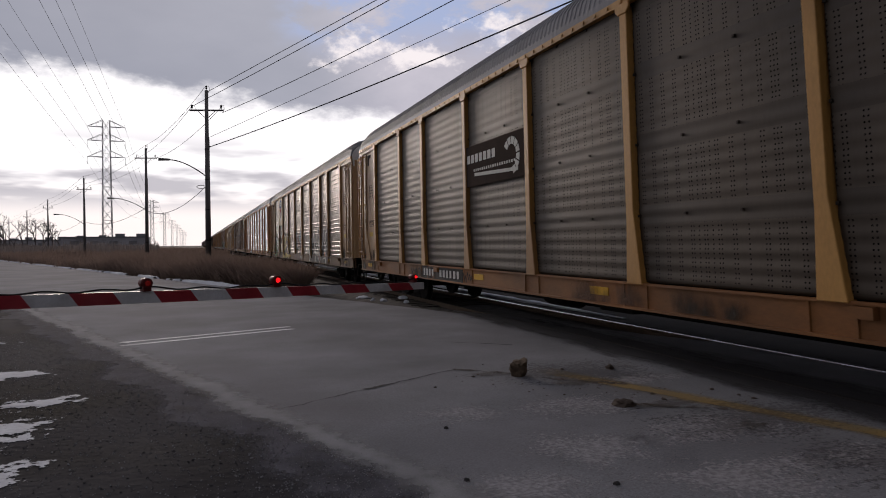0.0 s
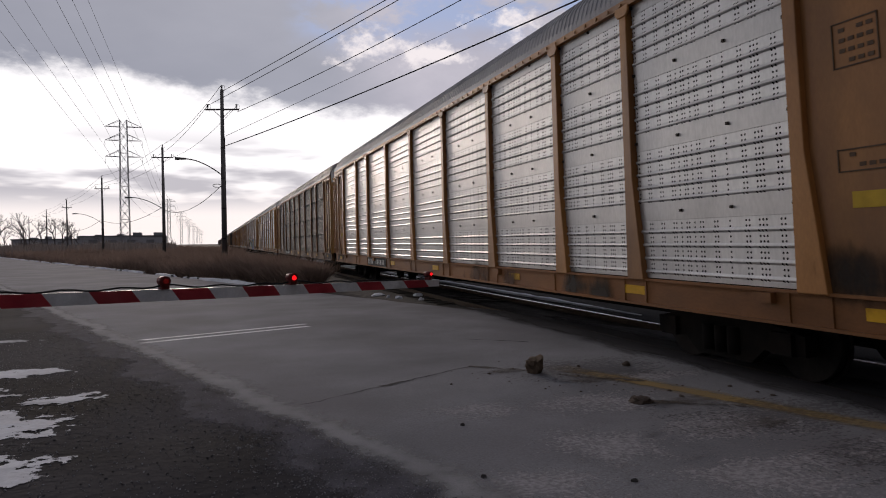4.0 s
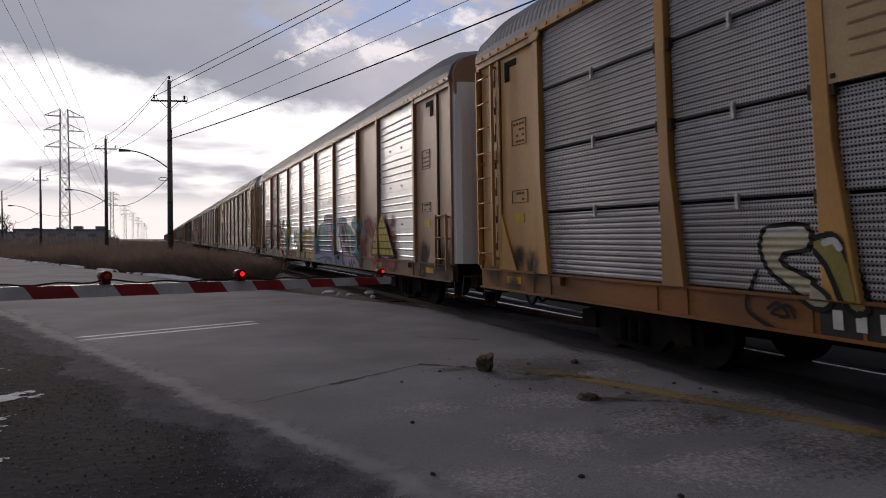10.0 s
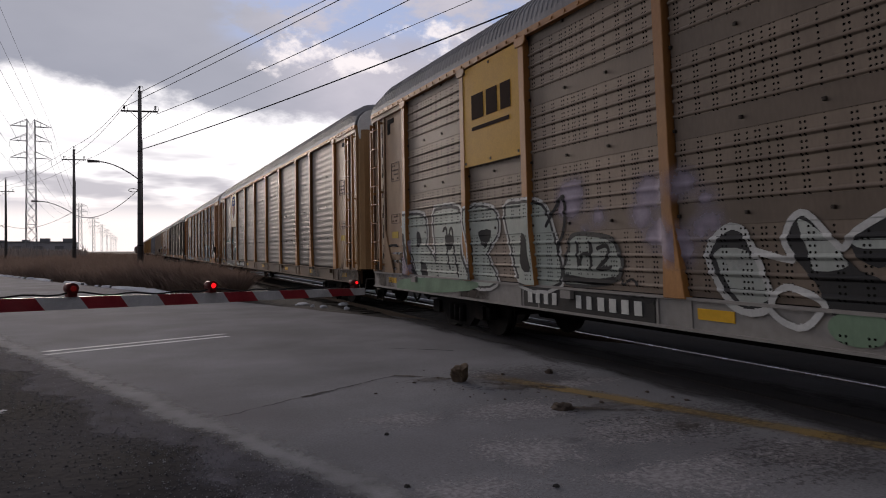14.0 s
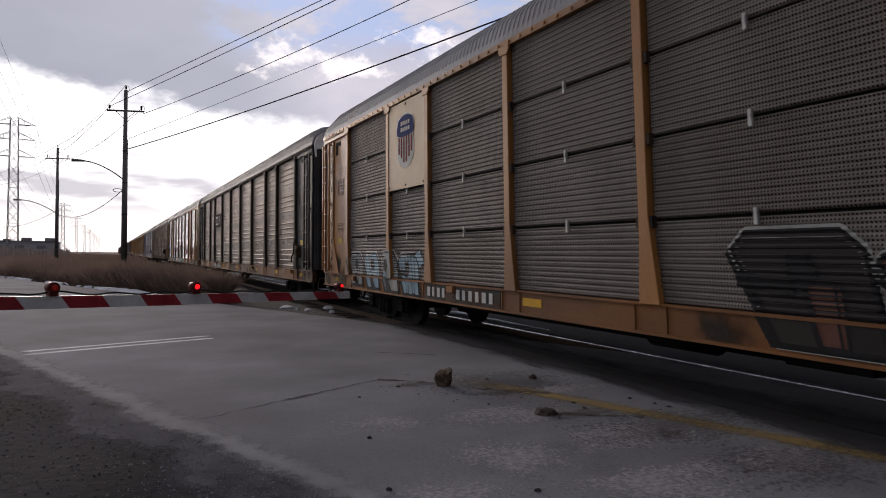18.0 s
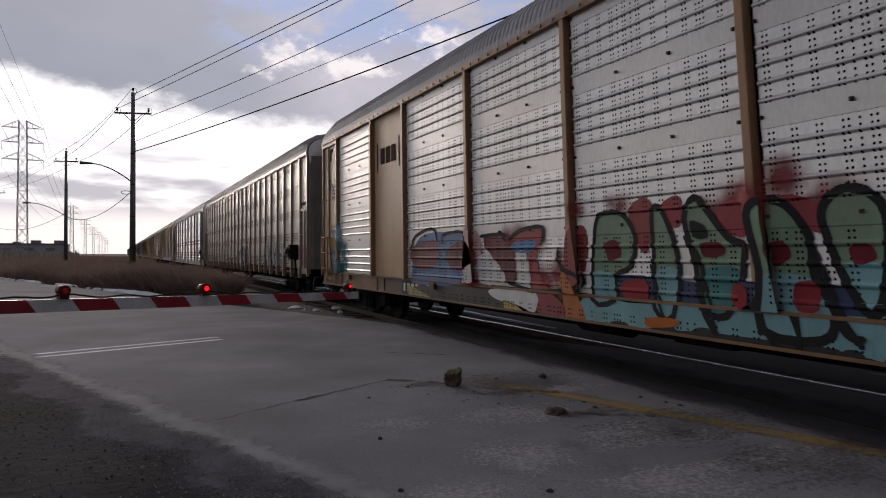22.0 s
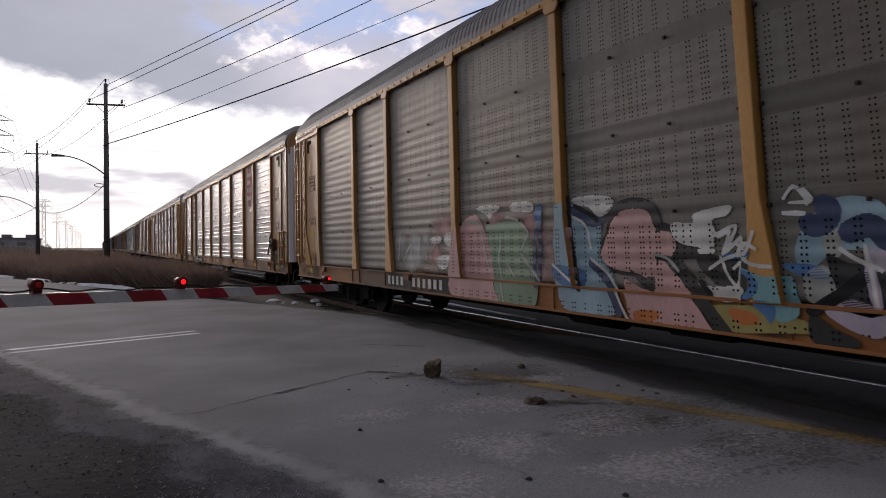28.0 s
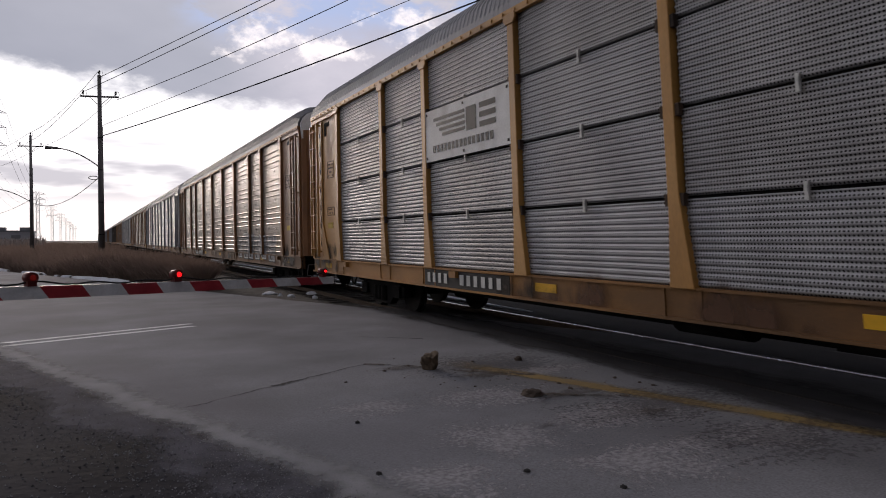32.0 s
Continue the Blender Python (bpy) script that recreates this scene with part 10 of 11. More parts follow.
for i in range(90):
    t = rng.random()
    x, y = 3.0 + 1.7 * t + rng.gauss(0, 0.35), 7.4 - 2.6 * t + rng.gauss(0, 0.45)
    r = rng.uniform(0.004, 0.012) if i % 6 else rng.uniform(0.012, 0.024)
    lump("mud_crumb", x, y, r, r * 0.7, i + 5, M["mud"], "crumb of dry mud on the road", "mud clod", "mud crumbs on the road")
for x, y in ((2.05, 3.2), (2.45, 3.6), (1.6, 4.0), (2.8, 3.1), (1.9, 5.2)):
    lump("stone", x, y, 0.02, 0.018, x * 3, M["under_gravel"], "small dark stone on the road", "stone", "stones on the road")
for i, (x, y, a, b) in enumerate(((3.15, 7.15, 0.38, 0.16), (3.85, 6.35, 0.5, 0.14), (4.05, 5.2, 0.55, 0.12), (4.25, 4.35, 0.22, 0.12))):
    blob_patch("mud_stain", x, y, a * 1.1, b * 1.4, 20 + i, M["mud_film"], TOP + 0.010, "smear of dried mud on the asphalt", "mud", "mud smears on the road", thick=0.001)


for i, (x, y, a, b) in enumerate(((3.3, 5.5, 0.9, 0.5), (3.9, 4.4, 0.9, 0.5), (2.7, 4.3, 0.7, 0.6), (3.3, 3.4, 0.9, 0.6), (2.2, 5.6, 0.6, 0.4), (4.5, 3.4, 0.7, 0.4), (1.9, 3.7, 0.6, 0.5), (4.6, 6.3, 0.7, 0.3))):
    blob_patch("rough_patch", x, y, a, b, 40 + i, M["speckle"], TOP + 0.003, "patch of worn asphalt with pale bare aggregate", "road surface", "rough patches in the asphalt", thick=0.0, kind="structure")


for i, (x, y, a, b) in enumerate(((4.5, 4.5, 1.2, 0.7), (4.6, 3.3, 1.0, 0.6), (4.2, 6.9, 1.2, 0.8))):
    blob_patch("dirty_patch", x, y, a, b, 60 + i, M["dark_speckle"], TOP + 0.0045, "patch of asphalt with dirt in its pits", "road surface", "dirty patches in the asphalt", thick=0.0, kind="structure")


def gravel_scatter():
    """Loose stones on the shoulder and along the road's worn edge."""
    bm = bmesh.new()
    rng = random.Random(31)
    for i in range(14000):
        v = rng.uniform(-1, 14) if i % 3 else rng.gauss(3.2, 1.5)
        u = LEFT + (0.25 - abs(rng.gauss(0, 1.2)) if i % 3 == 1 else rng.gauss(-0.25, 0.22) if i % 3 == 0 else rng.uniform(-2.2, 0.1))
        x, y, z = on_road(u, v, TOP + 0.004)
        r = rng.uniform(0.003, 0.011)
        h = r * rng.uniform(0.6, 1.1)
        a = rng.uniform(0, 3.1)
        p = [bm.verts.new((x + r * math.cos(a + k * 2.1), y + r * math.sin(a + k * 2.1), z)) for k in range(3)]
        q = bm.verts.new((x + rng.uniform(-r, r) * 0.3, y, z + h))
        for k in range(3):
            bm.faces.new((p[k], p[(k + 1) % 3], q))
    tagged(part("loose_gravel", bm, M["chips"]), "loose gravel chips scattered on the shoulder and asphalt", "gravel", kind="stuff")


M["chips"] = surf("stone_chips", (0.06, 0.059, 0.062), (0.4, 0.395, 0.405), 20, 0.9, 0, 0, 60)
gravel_scatter()


def clods():
    rng = random.Random(52)
    bm = bmesh.new()
    for i in range(2600):
        v = rng.uniform(1, 13)
        u = LEFT + 0.05 - abs(rng.gauss(0, 1.1))
        x, y, z = on_road(u, v, TOP + 0.002)
        r = rng.uniform(0.004, 0.015)
        k = [bm.verts.new((x + r * math.cos(q * 1.2566 + i) * rng.uniform(0.7, 1.2), y + r * math.sin(q * 1.2566 + i) * rng.uniform(0.7, 1.2), z)) for q in range(5)]
        top = [bm.verts.new((p.co.x * 0.45 + x * 0.55, p.co.y * 0.45 + y * 0.55, z + r * rng.uniform(0.35, 0.7))) for p in k]
        for q in range(5):
            bm.faces.new((k[q], k[(q + 1) % 5], top[(q + 1) % 5], top[q]))
        bm.faces.new(top)
    tagged(part("shoulder_clods", bm, M["clod"]), "dark crumbs of earth and tar on the shoulder", "earth", kind="stuff")


M["clod"] = surf("dark_earth_crumbs", (0.02, 0.019, 0.021), (0.085, 0.082, 0.088), 9, 0.95, 0, 0, 30, spec=0.05)
clods()
for i, (x, y, r) in enumerate(((5.3, 17.9, 0.13), (4.3, 18.4, 0.2), (4.6, 17.3, 0.1), (2.7, 20.9, 0.22), (4.4, 17.7, 0.06), (5.0, 16.6, 0.07))):
    lump("snow_lump", x, y, r, 0.07, i + 91, M["snow"], "flat lump of dirty snow beside the track", "snow", "lumps of snow beside the track")


def crack(pts, width, seed, mat, z=0.003):
    bm = bmesh.new()
    prev, margins = None, {}
    total = sum(math.dist(a, b) for a, b in zip(pts, pts[1:]))
    run = 0.0
    for a, b in zip(pts, pts[1:]):
        a, b = Vector((*a, 0)), Vector((*b, 0))
        d = (b - a).normalized()
        k = Vector((-d.y, d.x, 0))
        n = max(2, int((b - a).length / 0.04))
        for i in range(n + 1):
            p = a + (b - a) * i / n
            s = run + (b - a).length * i / n
            p += k * 0.05 * noise.noise((p.x * 4, p.y * 4, seed)) + k * 0.02 * noise.noise((p.x * 17, p.y * 17, seed))
            w = width * max(0.25, 0.7 + 0.9 * noise.noise((p.x * 3, p.y * 3, seed + 4)))
            row = [bm.verts.new((*(p + k * w * c).xy, TOP + z)) for c in (1, 0, -1)]
            margins[row[1]] = w * min(1, s / 0.05, (total - s) / 0.05)
            if prev:
                for c in (0, 1):
                    bm.faces.new((prev[c], prev[c + 1], row[c + 1], row[c]))
            prev = row
        run += (b - a).length
    rim_layer(bm, margins)
    tagged(part("mud_streak" if "mud" in mat.name else "road_crack", bm, mat), "streak of dragged mud on the asphalt" if "mud" in mat.name else "ragged dark crack across the asphalt", *(("mud", "mud streaks on the road") if "mud" in mat.name else ("crack", "cracks in the road")), kind="structure")


crack([(0.05, 6.0), (0.9, 6.5), (1.84, 7.02), (2.35, 7.3), (2.9, 7.62)], 0.022, 1, M["crack_faint"])
crack([(0.1, 6.03), (0.5, 6.26)], 0.022, 4, M["crack"], 0.005)
crack([(1.6, 6.9), (2.0, 7.08)], 0.035, 2, M["crack"], 0.005)
for pts, w, k in ((((3.5, 6.85), (3.85, 6.5), (4.3, 6.1)), 0.07, 11), (((3.75, 5.35), (4.05, 5.15), (4.5, 4.85)), 0.08, 12), (((2.85, 7.6), (3.2, 7.3), (3.45, 7.05)), 0.09, 13)):
    crack(pts, w, k, M["mud_streak"], 0.006)
crack([(3.4, 9.9), (3.9, 9.5), (4.4, 9.1)], 0.035, 3, M["crack_faint"])


# ---- crossing gate ----
M["gate_red"] = surf("gate_red_sheeting", (0.26, 0.02, 0.03), (0.36, 0.035, 0.045), 6, 0.4, 0, 0.03, stain=(0.2, 0.05, 0.05), stain_amount=0.4)
M["gate_white"] = surf("gate_white_sheeting", (0.5, 0.5, 0.5), (0.62, 0.62, 0.62), 6, 0.45, 0, 0.03, stain=(0.33, 0.32, 0.31), stain_amount=0.5)
M["lens_on"] = plain("lit_red_lens", (1.0, 0.012, 0.014), 0.3, 0, 1.2)
M["lamp_housing"] = plain("dark_red_housing", (0.11, 0.02, 0.018), 0.5)
M["lens_off"] = plain("unlit_red_lens", (0.2, 0.012, 0.01), 0.25, 0, 0.15)
M["galv"] = surf("galvanised_steel", (0.3, 0.31, 0.32), (0.42, 0.43, 0.44), 4, 0.5, 0.6, 0.05)

GATE_DIR = Vector((0.8987, 0.4384, -0.0243)).normalized()
GATE_TIP = Vector((2.76, 9.34, 0.945)) + GATE_DIR * 0.41


def crossing_gate():
    gate = tagged(new("crossing_gate"), "lowered red and white striped level-crossing gate with red lamps", "crossing gate")
    across = Vector((-GATE_DIR.y, GATE_DIR.x, 0)).normalized()

    def at(s, t=0.0, z=0.0):
        return GATE_TIP - GATE_DIR * s + across * t + Vector((0, 0, z))

    # stripes: slanted blocks, s metres back from the tip
    half, h, slant, d = 0.41, 0.125, 0.09, 0.022
    s, red = 0.36, False
    edges = [0.0] + [0.30 + half * i for i in range(17)]
    for i, (a, b) in enumerate(zip(edges, edges[1:])):
        bm = bmesh.new()
        ta, tb = (0 if i == 0 else slant), slant
        hh = h * (0.8 + 0.03 * i if i < 7 else 1)
        q = [at(a + 0, 0, 0), at(b, 0, 0), at(b - tb, 0, -hh), at(a - ta, 0, -hh)]
        f = [bm.verts.new(p - across * d) for p in q]
        g = [bm.verts.new(p + across * d) for p in q]
        bm.faces.new(f)
        bm.faces.new(g[::-1])
        for k in range(4):
            bm.faces.new((f[k], g[k], g[(k + 1) % 4], f[(k + 1) % 4]))
        part("stripe", bm, M["gate_red"] if i % 2 else M["gate_white"], gate)
    # lamps on the arm
    for s, on in ((0.2, True), (2.5, True), (4.06, False)):
        lampu = new("gate_lamp")
        lampu.parent = gate
        lampu.location = at(s, 0, 0.0)
        lampu.rotation_euler = (0, 0, math.atan2(GATE_DIR.y, GATE_DIR.x))
        k = 0.6 if s < 1 else 0.85
        bm = bmesh.new()
        box(bm, -0.05 * k, 0.05 * k, -0.045, 0.045, 0.0, 0.05)
        rod(bm, (0, -0.06, 0.085), (0, 0.06, 0.085), 0.062 * k, 0.062 * k, 16)
        part("housing", bm, M["lamp_housing"], lampu)
        for q in (-1, 1):
            bm = bmesh.new()
            rod(bm, (0, q * 0.06, 0.085), (0, q * 0.08, 0.085), 0.036 * k, 0.026 * k, 16)
            part("lens", bm, M["lens_on"] if on else M["lens_off"], lampu)
    bm = bmesh.new()
    pts = []
    for i in range(60):
        s = 0.1 + i * 0.11
        near = min(abs(s - q) for q in (0.2, 2.5, 4.06))
        pts.append(at(s, 0.0, 0.015 + 0.03 * math.exp(-near * 5) + 0.012 * math.sin(i * 1.3)))
    tube(bm, pts, 0.009, 6)
    part("lamp_cable", bm, M["hose"], gate)
    # mast with its motor box and counterweights
    base = at(7.8)
    bm = bmesh.new()
    rod(bm, (base.x, base.y, -0.03), (base.x, base.y, 3.6), 0.07, 0.065, 14)
    rod(bm, (base.x, base.y, -0.03), (base.x, base.y, 0.12), 0.2, 0.16, 14)
    part("mast", bm, M["galv"], gate)
    bm = bmesh.new()
    box(bm, base.x - 0.25, base.x + 0.25, base.y - 0.3, base.y + 0.2, 0.6, 1.35)
    bevelled(bm, 0.03)
    part("motor_box", bm, M["galv"], gate)
    for t in (-0.24, 0.24):
        bm = bmesh.new()
        a, b = at(7.1, t, -0.06), at(9.0, t, -0.06)
        rod(bm, a, b, 0.05, 0.05, 8)
        part("support_arm", bm, M["galv"], gate)
    for t in (-0.3, 0.3):
        bm = bmesh.new()
        a = at(8.8, t, -0.06)
        box(bm, a.x - 0.2, a.x + 0.2, a.y - 0.08, a.y + 0.08, a.z - 0.25, a.z + 0.25)
        part("counterweight", bm, M["black"], gate)


crossing_gate()


# ---- poles, wires, towers ----
M["pole"] = surf("weathered_pole", (0.13, 0.122, 0.118), (0.2, 0.19, 0.183), 3, 0.9, 0, 0.4, 30, stretch=(1, 1, 0.1))
M["wire"] = plain("cable", (0.02, 0.02, 0.022), 0.6)
# pylon steel lightened: the backlit haze of distance is in its colour
M["lattice"] = surf("lattice_steel", (0.28, 0.28, 0.29), (0.38, 0.38, 0.39), 2, 0.7, 0.1, 0)


def sag_wire(a, b, drop, r, name="wire", label="thin dark overhead wire", n=24, group="overhead wires"):
    bm = bmesh.new()
    a, b = Vector(a), Vector(b)
    pts = [a + (b - a) * (i / n) - Vector((0, 0, drop * 4 * (i / n) * (1 - i / n))) for i in range(n + 1)]
    tube(bm, pts, r, 5)
    tagged(part(name, bm, M["wire"]), label, "wire", group)


def polar(dist, az):
    return Vector((-math.sin(radians(az)) * dist, math.cos(radians(az)) * dist, 0))


def utility_pole(p, top, arm_z, arm_half, arm_turn, lamp=None, label="tall dark utility pole with a crossarm"):
    pole = tagged(new("utility_pole"), label, "utility pole", "utility poles along the road")
    pole.location = (p.x, p.y, -0.2)
    bm = bmesh.new()
    rod(bm, (0, 0, 0), (0, 0, top + 0.2), 0.165, 0.105, 14)
    part("shaft", bm, M["pole"], pole)
    d = Vector((math.cos(arm_turn), math.sin(arm_turn), 0))
    bm = bmesh.new()
    rod(bm, -d * arm_half + Vector((0, 0, arm_z + 0.2)), d * arm_half + Vector((0, 0, arm_z + 0.2)), 0.055, 0.055, 6)
    for s in (-0.55, 0.55):
        rod(bm, d * s * arm_half + Vector((0, 0, arm_z + 0.2)), Vector((0, 0, arm_z - 0.35)), 0.02, 0.02, 5)
    part("crossarm", bm, M["pole"], pole)
    for s in (-0.85, 0.85, 0.0):
        bm = bmesh.new()
        b = d * s * arm_half + Vector((0, 0, arm_z + 0.2 if s else top + 0.15))
        rod(bm, b, b + Vector((0, 0, 0.16)), 0.025, 0.025, 6)
        for k in range(3):
            rod(bm, b + Vector((0, 0, 0.14 + 0.07 * k)), b + Vector((0, 0, 0.19 + 0.07 * k)), 0.075, 0.04, 8)
        tube(bm, [b + Vector((0, 0, 0.34)), b + d * 0.16 + Vector((0, 0, 0.30)), b + d * 0.2 + Vector((0, 0, 0.1)), b + d * 0.12 + Vector((0, 0, -0.12))], 0.012, 5)
        part("insulator", bm, M["wire"], pole)
    if lamp:
        z0, tip = lamp
        bm = bmesh.new()
        t = Vector(tip)
        pts = [Vector((0, 0, z0 + 0.2))]
        for i in range(1, 9):
            k = i / 8
            pts.append(Vector((t.x * k, t.y * k, 0.2 + z0 + (t.z - z0) * math.sin(k * math.pi / 2) ** 0.9)))
        tube(bm, pts, 0.035, 8)
        part("lamp_arm", bm, M["pole"], pole)
        bm = bmesh.new()
        e = t.normalized() if t.length else t
        h = Vector((t.x, t.y, 0)).normalized()
        rod(bm, Vector((t.x, t.y, t.z + 0.2)) - h * 0.1, Vector((t.x, t.y, t.z + 0.19)) + h * 0.55, 0.06, 0.10, 10)
        part("lamp_head", bm, M["pole"], pole)
    bm = bmesh.new()
    tube(bm, [(0.172, 0, 0.3), (0.135, 0, top * 0.75)], 0.02, 5)
    part("ground_wire", bm, M["wire"], pole)
    for k in range(4):
        bm = bmesh.new()
        rod(bm, (0, 0, 2.0 + k * 1.9), (0, 0, 2.05 + k * 1.9), 0.172 - 0.009 * k, 0.172 - 0.009 * k, 12)
        part("band", bm, M["wire"], pole)
    return pole


ARM = radians(-16)
P1, P2, P3, P4, P5, P6 = polar(45, -0.8), polar(73.5, 3.68), polar(109, 7.95), polar(165, 10.3), polar(215, 11.6), polar(270, 12.7)
PB = Vector((16, 4, 0))
utility_pole(P1, 11.2, 9.95, 1.05, ARM, (5.75, (-2.25, -0.4, 6.75)), "tall dark utility pole with a crossarm and a street lamp")
utility_pole(P2, 11.2, 10.2, 1.05, ARM, (5.0, (-2.9, -0.4, 6.15)), "dark utility pole with a crossarm and a street lamp")
utility_pole(P3, 11.2, 9.6, 1.05, ARM, (4.6, (-3.2, -0.4, 6.0)), "dark utility pole with a street lamp")
utility_pole(P4, 11.2, 9.6, 1.05, ARM)
utility_pole(P5, 11.2, 9.6, 1.05, ARM)
utility_pole(P6, 11.2, 9.6, 1.05, ARM)
utility_pole(PB, 12.7, 11.6, 1.05, ARM)
dv = Vector((math.cos(ARM), math.sin(ARM), 0))
for off, z1, zb, r, drop in ((-0.05, 11.05, 12.5, 0.018, 0.0), (0.95, 9.8, 12.9, 0.018, 0.6), (-0.9, 10.2, 12.3, 0.018, 0.2), (0.12, 8.25, 10.6, 0.012, 0.05), (0.12, 7.65, 10.05, 0.028, 0.4)):
    sag_wire(P1 + dv * off + Vector((0, 0, z1)), PB + dv * off + Vector((0, 0, zb)), drop, r)
for a, b in ((P1, P2), (P2, P3), (P3, P4), (P4, P5), (P5, P6)):
    for off, z, r in ((-0.05, 11.45, 0.015), (0.95, 10.2, 0.015), (-0.9, 10.2, 0.015)):
        sag_wire(a + dv * off + Vector((0, 0, z)), b + dv * off + Vector((0, 0, z)), 0.5, r)
    sag_wire(a + Vector((0, 0, 5.3)), b + Vector((0, 0, 5.0)), 0.9, 0.022)
coil = bmesh.new()
tube(coil, [(0.28 * math.cos(k * 0.5), 0.05 * math.sin(k), 0.1 * math.sin(k * 0.5)) for k in range(27)], 0.02, 5)
ob = part("cable_coil", coil, M["wire"])
ob.location = (P1.x - 0.35, P1.y, 5.15)
tagged(ob, "coil of spare cable hung beside the pole", "cable coil")


def lattice_tower(p, h, arms, half, w0, w1, label, thin=0.06, segs=12):
    tw = tagged(new("lattice_tower"), label, "power pylon", "power pylons in a row")
    tw.location = (p.x, p.y, -0.24)

    def width(z):
        return w0 + (w1 - w0) * z / h

    def corner(i, z):
        w = width(z) / 2
        return Vector(((-w, w, w, -w)[i], (-w, -w, w, w)[i], z))

    for i in range(4):
        bm = bmesh.new()
        rod(bm, corner(i, 0), corner(i, h), thin * 1.0, thin * 0.8, 5)
        part("leg", bm, M["lattice"], tw)
    bm = bmesh.new()
    for s in range(segs):
        z0, z1 = h * s / segs, h * (s + 1) / segs
        for i in range(4):
            j = (i + 1) % 4
            rod(bm, corner(i, z0), corner(j, z1), thin * 0.55, thin * 0.55, 4)
            if s % 3 == 0:
                rod(bm, corner(i, z0), corner(j, z0), thin * 0.7, thin * 0.7, 4)
            if True:
                rod(bm, corner(j, z0), corner(i, z1), thin * 0.5, thin * 0.5, 4)
    part("bracing", bm, M["lattice"], tw)
    for z in arms:
        for s in (-1, 1):
            bm = bmesh.new()
            tip = Vector((s * half, 0, z))
            w = width(z) / 2
            for y in (-w, w):
                rod(bm, (s * w, y, z), tip, thin, thin * 0.7, 4)
                rod(bm, (s * w, y, z + 1.5), tip, thin * 0.8, thin * 0.6, 4)
            for k in (0.35, 0.7):
                rod(bm, Vector((s * w, -w, z)).lerp(tip, k), Vector((s * w, -w, z + 1.5)).lerp(tip, k), thin * 0.5, thin * 0.5, 4)
            part("arm", bm, M["lattice"], tw)
            if arms.index(z):
                bm = bmesh.new()
                for k in range(8):
                    rod(bm, tip - Vector((0, 0, 0.15 + 0.2 * k)), tip - Vector((0, 0, 0.25 + 0.2 * k)), 0.09, 0.05, 6)
                part("insulator", bm, M["wire"], tw)
    return tw


TOWERS = [polar(176, 6.4), polar(472, 3.28), polar(650, 2.39), polar(836, 1.85), polar(1020, 1.5), polar(1210, 1.25), polar(1400, 1.06), polar(1600, 0.9)]
for i, p in enumerate(TOWERS):
    lattice_tower(p, 31.0, (29.4, 26.2, 22.4), 4.0, 2.1, 1.5, "slender steel lattice power pylon with three pairs of arms" if i == 0 else "distant steel lattice power pylon in the row", 0.085 if i == 0 else 0.14, 12 if i == 0 else 9)
BACK = Vector((-20, -70, 0))
for s in (-4.0, 4.0):
    for z, zb in ((29.2, 52), (24.6, 47), (20.8, 43)):
        a = TOWERS[0] + Vector((s, 0, z))
        sag_wire(a, BACK + Vector((s, 0, zb)), 1.0, 0.022, "power_line", "thin high-voltage line overhead", 40, "high-voltage lines")
        for k in range(3):
            sag_wire(TOWERS[k] + Vector((s, 0, z)), TOWERS[k + 1] + Vector((s, 0, z)), 6.0, 0.03, "power_line", "thin high-voltage line in the distance", 20, "high-voltage lines")

# ---- scrub, trees and far buildings ----
M["dry_grass"] = leafy(surf("dry_brown_grass", (0.187, 0.133, 0.108), (0.288, 0.212, 0.173), 2, 0.95, 0, 0, 20, spec=0.1))
M["twigs"] = leafy(surf("bare_twigs", (0.156, 0.135, 0.129), (0.216, 0.189, 0.18), 2, 0.95, 0, 0, 20, spec=0.1), 0.5)


M["thicket"] = surf("dark_bare_stems", (0.05, 0.042, 0.036), (0.09, 0.075, 0.062), 2, 0.95, 0, 0, 20, spec=0.1)


def scrub(name, spots, n, hmin, hmax, seed, mat, label, spread=0.25, width=0.012):
    """Thin upright stalks and blades over an area; spots gives a place for a random number."""
    rng = random.Random(seed)
    verts, faces = [], []
    for i in range(n):
        x, y, far = spots(rng)
        clump = 0.6 + 0.8 * (0.5 + noise.noise((x * 0.12, y * 0.08, seed)))
        h = rng.uniform(hmin, hmax) * clump
        w = width * (1 + far / 25) * rng.uniform(0.6, 1.4)
        a = rng.uniform(0, math.pi)
        dx, dy = math.cos(a) * w, math.sin(a) * w
        lx, ly = rng.gauss(0, spread) * h, rng.gauss(0, spread) * h
        k = len(verts)
        z0 = -0.24
        verts += [(x - dx, y - dy, z0), (x + dx, y + dy, z0), (x + lx * 0.5 + dx * 0.7, y + ly * 0.5 + dy * 0.7, z0 + h * 0.6), (x + lx * 0.5 - dx * 0.7, y + ly * 0.5 - dy * 0.7, z0 + h * 0.6), (x + lx, y + ly, z0 + h)]
        faces += [(k, k + 1, k + 2, k + 3), (k + 3, k + 2, k + 4)]
    me = bpy.data.meshes.new(name)
    me.from_pydata(verts, [], faces)
    me.materials.append(mat)
    tagged(new(name, me), label, "scrub", kind="stuff")


def between(rng):
    """Between the far road edge and the track."""
    while True:
        y = 21 + 190 * rng.random() ** 1.9
        x0 = (RIGHT + 1.3 - math.sin(ROAD) * y) / math.cos(ROAD)
        x1 = 3.3
        if y > 60:
            x0 = max(x0, -0.34 * y)
        x = x0 + (x1 - x0) * rng.random()
        if x0 < x1:
            return x, y, y


def beyond(rng):
    y = rng.uniform(110, 420)
    return rng.uniform(-0.62, -0.05) * y, y, y * 0.8


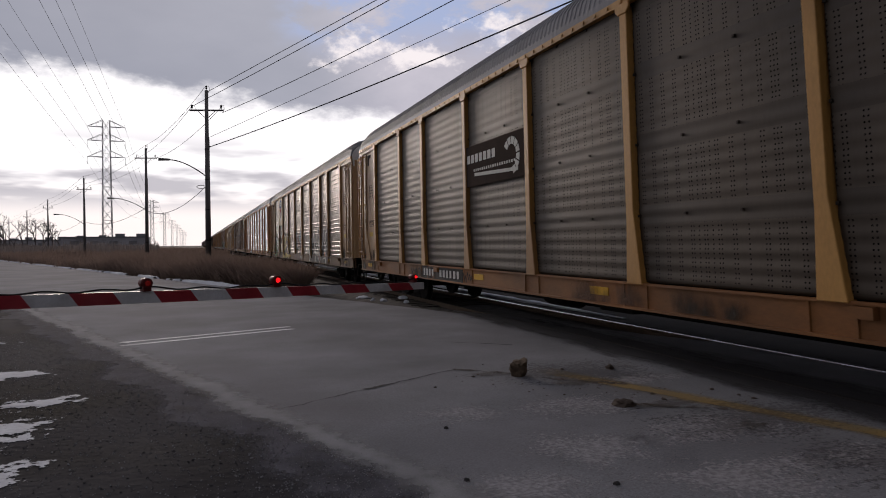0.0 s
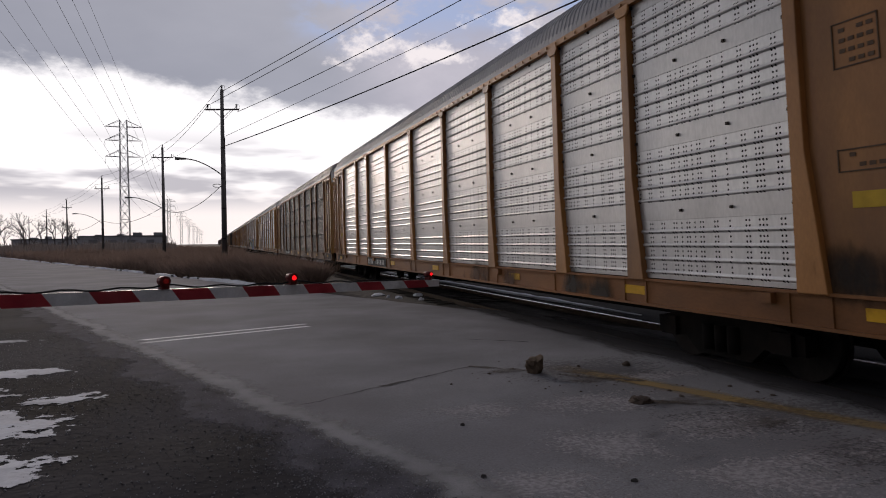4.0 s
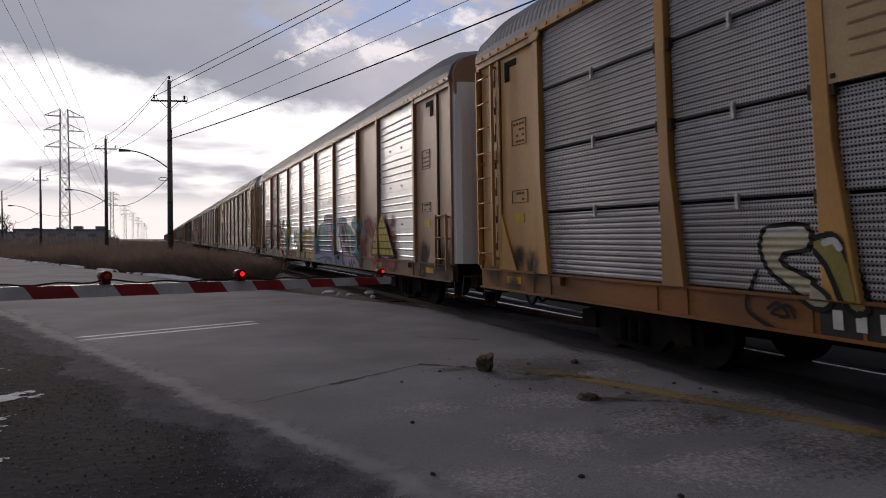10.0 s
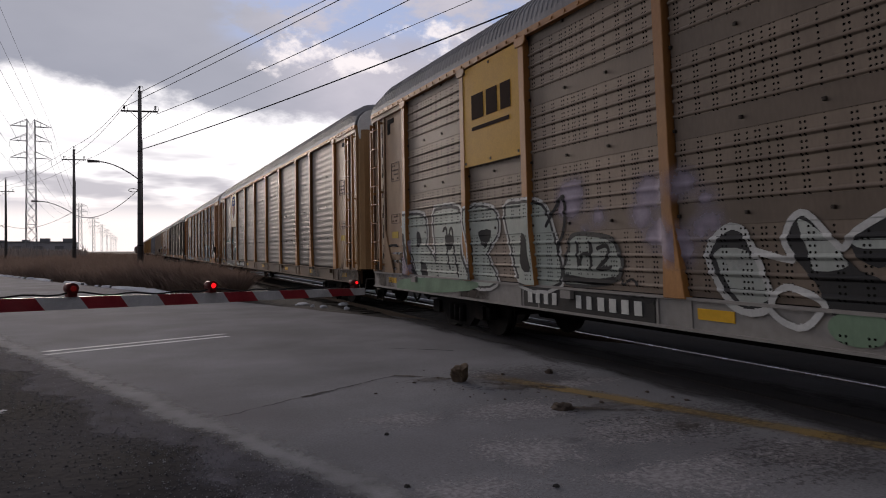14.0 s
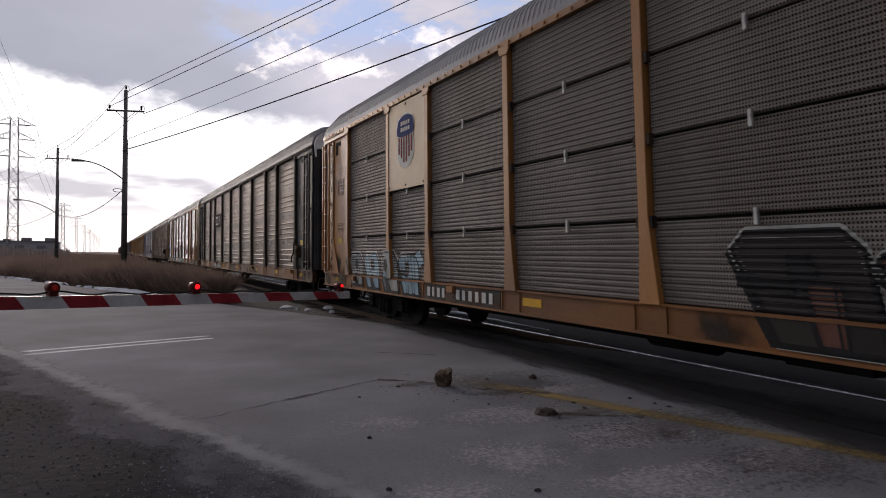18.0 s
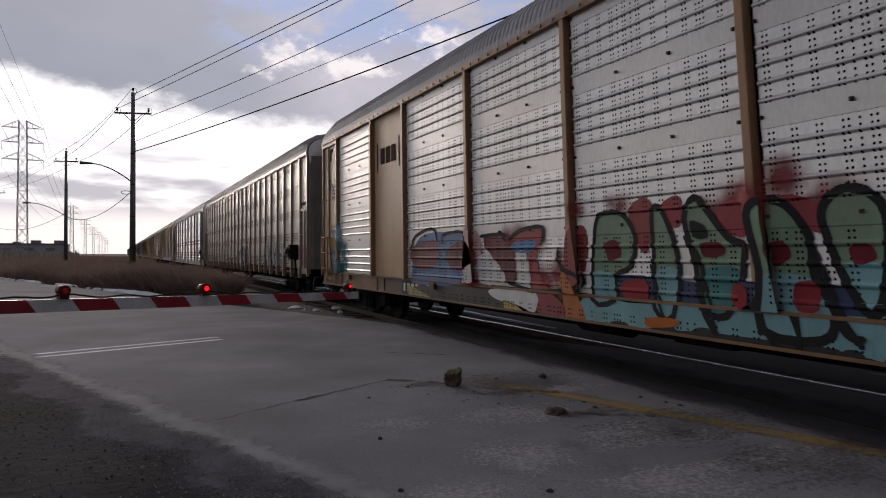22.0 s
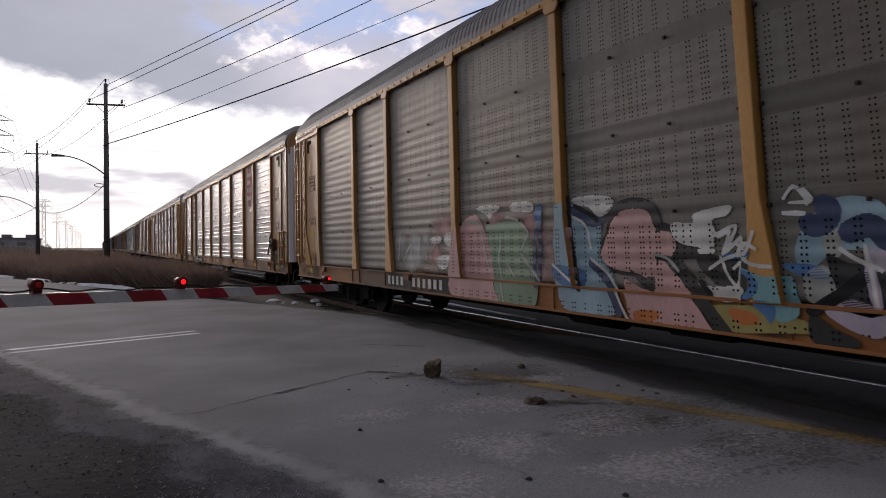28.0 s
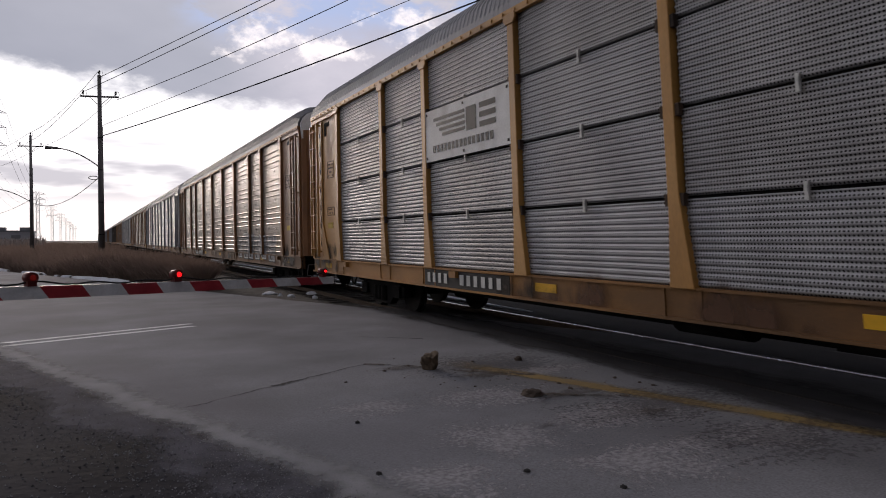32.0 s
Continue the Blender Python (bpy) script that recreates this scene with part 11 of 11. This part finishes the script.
def right_side(rng):
    y = rng.uniform(-25, 160)
    return 10.5 + 34 * rng.random() ** 1.6, y, 45


scrub("dry_scrub", between, 110000, 0.35, 1.15, 1, M["dry_grass"], "dense dry brown weeds and grass between road and track", 0.42, 0.009)
scrub("far_scrub", beyond, 30000, 0.9, 2.3, 2, M["twigs"], "dark bare scrub and hedges beyond the road", 0.2, 0.02)
def bank(rng):
    return 12.5 + 5 * rng.random() ** 1.3, rng.uniform(-14, 45), 20


scrub("trackside_thicket", bank, 30000, 0.9, 1.9, 5, M["thicket"], "dense dark thicket of bare stems beyond the track", 0.2, 0.016)
scrub("trackside_scrub", right_side, 34000, 0.9, 2.0, 3, M["dry_grass"], "dry brown weeds beyond the track", 0.2)


def bare_tree(p, h, seed):
    rng = random.Random(seed)
    tree = tagged(new("tree"), "bare winter tree with fine dark twigs", "tree", "bare trees")
    tree.location = (p.x, p.y, -0.24)
    trunk, crown = bmesh.new(), bmesh.new()
    def grow(bm, a, d, l, r, depth):
        b = a + d * l
        rod(bm, a, b, r, r * 0.65, 5 if depth > 1 else 4, False)
        if depth >= 6:
            return
        for k in range(rng.choice((2, 3))):
            nd = (d + Vector((rng.gauss(0, 0.42), rng.gauss(0, 0.42), rng.gauss(0.08, 0.22)))).normalized()
            grow(crown, b, nd, l * rng.uniform(0.62, 0.82), r * 0.62, depth + 1)
    grow(trunk, Vector((0, 0, 0)), Vector((0, 0, 1)), h * 0.25, h * 0.02, 1)
    part("trunk", trunk, M["twigs"], tree)
    part("crown", crown, M["twigs"], tree)


for i, (d, az, h) in enumerate(((190, 10.6, 10), (200, 9.6, 9), (185, 12.4, 9), (205, 11.9, 11), (230, 13.2, 10), (240, 14.2, 9), (250, 15.4, 11), (300, 8.2, 8), (330, 6.9, 8), (180, 11.1, 11), (176, 13.0, 12), (195, 14.6, 12), (170, 15.8, 11), (210, 10.0, 12), (215, 12.9, 12), (185, 16.6, 12))):
    bare_tree(polar(d, az), h, i)


def warehouse(p, w, d, h, label):
    b = tagged(new("warehouse"), label, "building", "low buildings far off")
    b.location = (p.x, p.y, -0.24)
    bm = bmesh.new()
    box(bm, -w / 2, w / 2, 0, d, 0, h)
    part("wall", bm, M["far_wall"], b)
    bm = bmesh.new()
    box(bm, -w / 2 - 0.3, w / 2 + 0.3, -0.3, d + 0.3, h, h + 0.5)
    part("parapet", bm, M["far_roof"], b)
    rng = random.Random(w)
    for k in range(4):
        bm = bmesh.new()
        x = -w / 2 + w * (k + 0.5) / 4 + rng.uniform(-3, 3)
        box(bm, x, x + rng.uniform(1.5, 4), d * 0.3, d * 0.5, h + 0.5, h + rng.uniform(1.0, 1.8))
        part("roof_unit", bm, M["far_roof"], b)
    for k in range(int(w / 7)):
        bm = bmesh.new()
        x = -w / 2 + 3 + k * 7
        box(bm, x, x + 3, -0.06, 0.05, h * 0.5, h * 0.75)
        part("window", bm, M["far_roof"], b)


# wall colour raised to hold the haze in front of the far buildings
M["far_wall"] = surf("far_wall_paint", (0.42, 0.41, 0.43), (0.52, 0.51, 0.53), 0.2, 0.8, 0, 0)
M["far_roof"] = surf("far_roof_felt", (0.2, 0.2, 0.21), (0.27, 0.27, 0.28), 0.2, 0.8, 0, 0)
warehouse(polar(300, 6.65), 30, 30, 5.0, "long low grey warehouse with a flat roof")
warehouse(polar(330, 11.6), 26, 30, 4.2, "low grey warehouse with a flat roof")

# ---- movement: the train gathers speed towards and past the camera ----
def travelled(t):
    return 12.104 * t + 0.0434 * t * t - 0.0000114 * t ** 3 + 0.00000009 * t ** 4


PITCH = 28.42
SHIFT = {1: 0.12, 12: 0.12}    # cars that run a little ahead of the even spacing


def motions():
    for i, car in enumerate(CARS):
        lead = 23.50 + PITCH * (i - 2) - SHIFT.get(i, 0.0)
        rows = []
        for k in range(33):
            t = float(k)
            rows.append((t, pose(TRACK_X, lead + HALF - travelled(t), 0)))
        walk(car, rows)


motions()
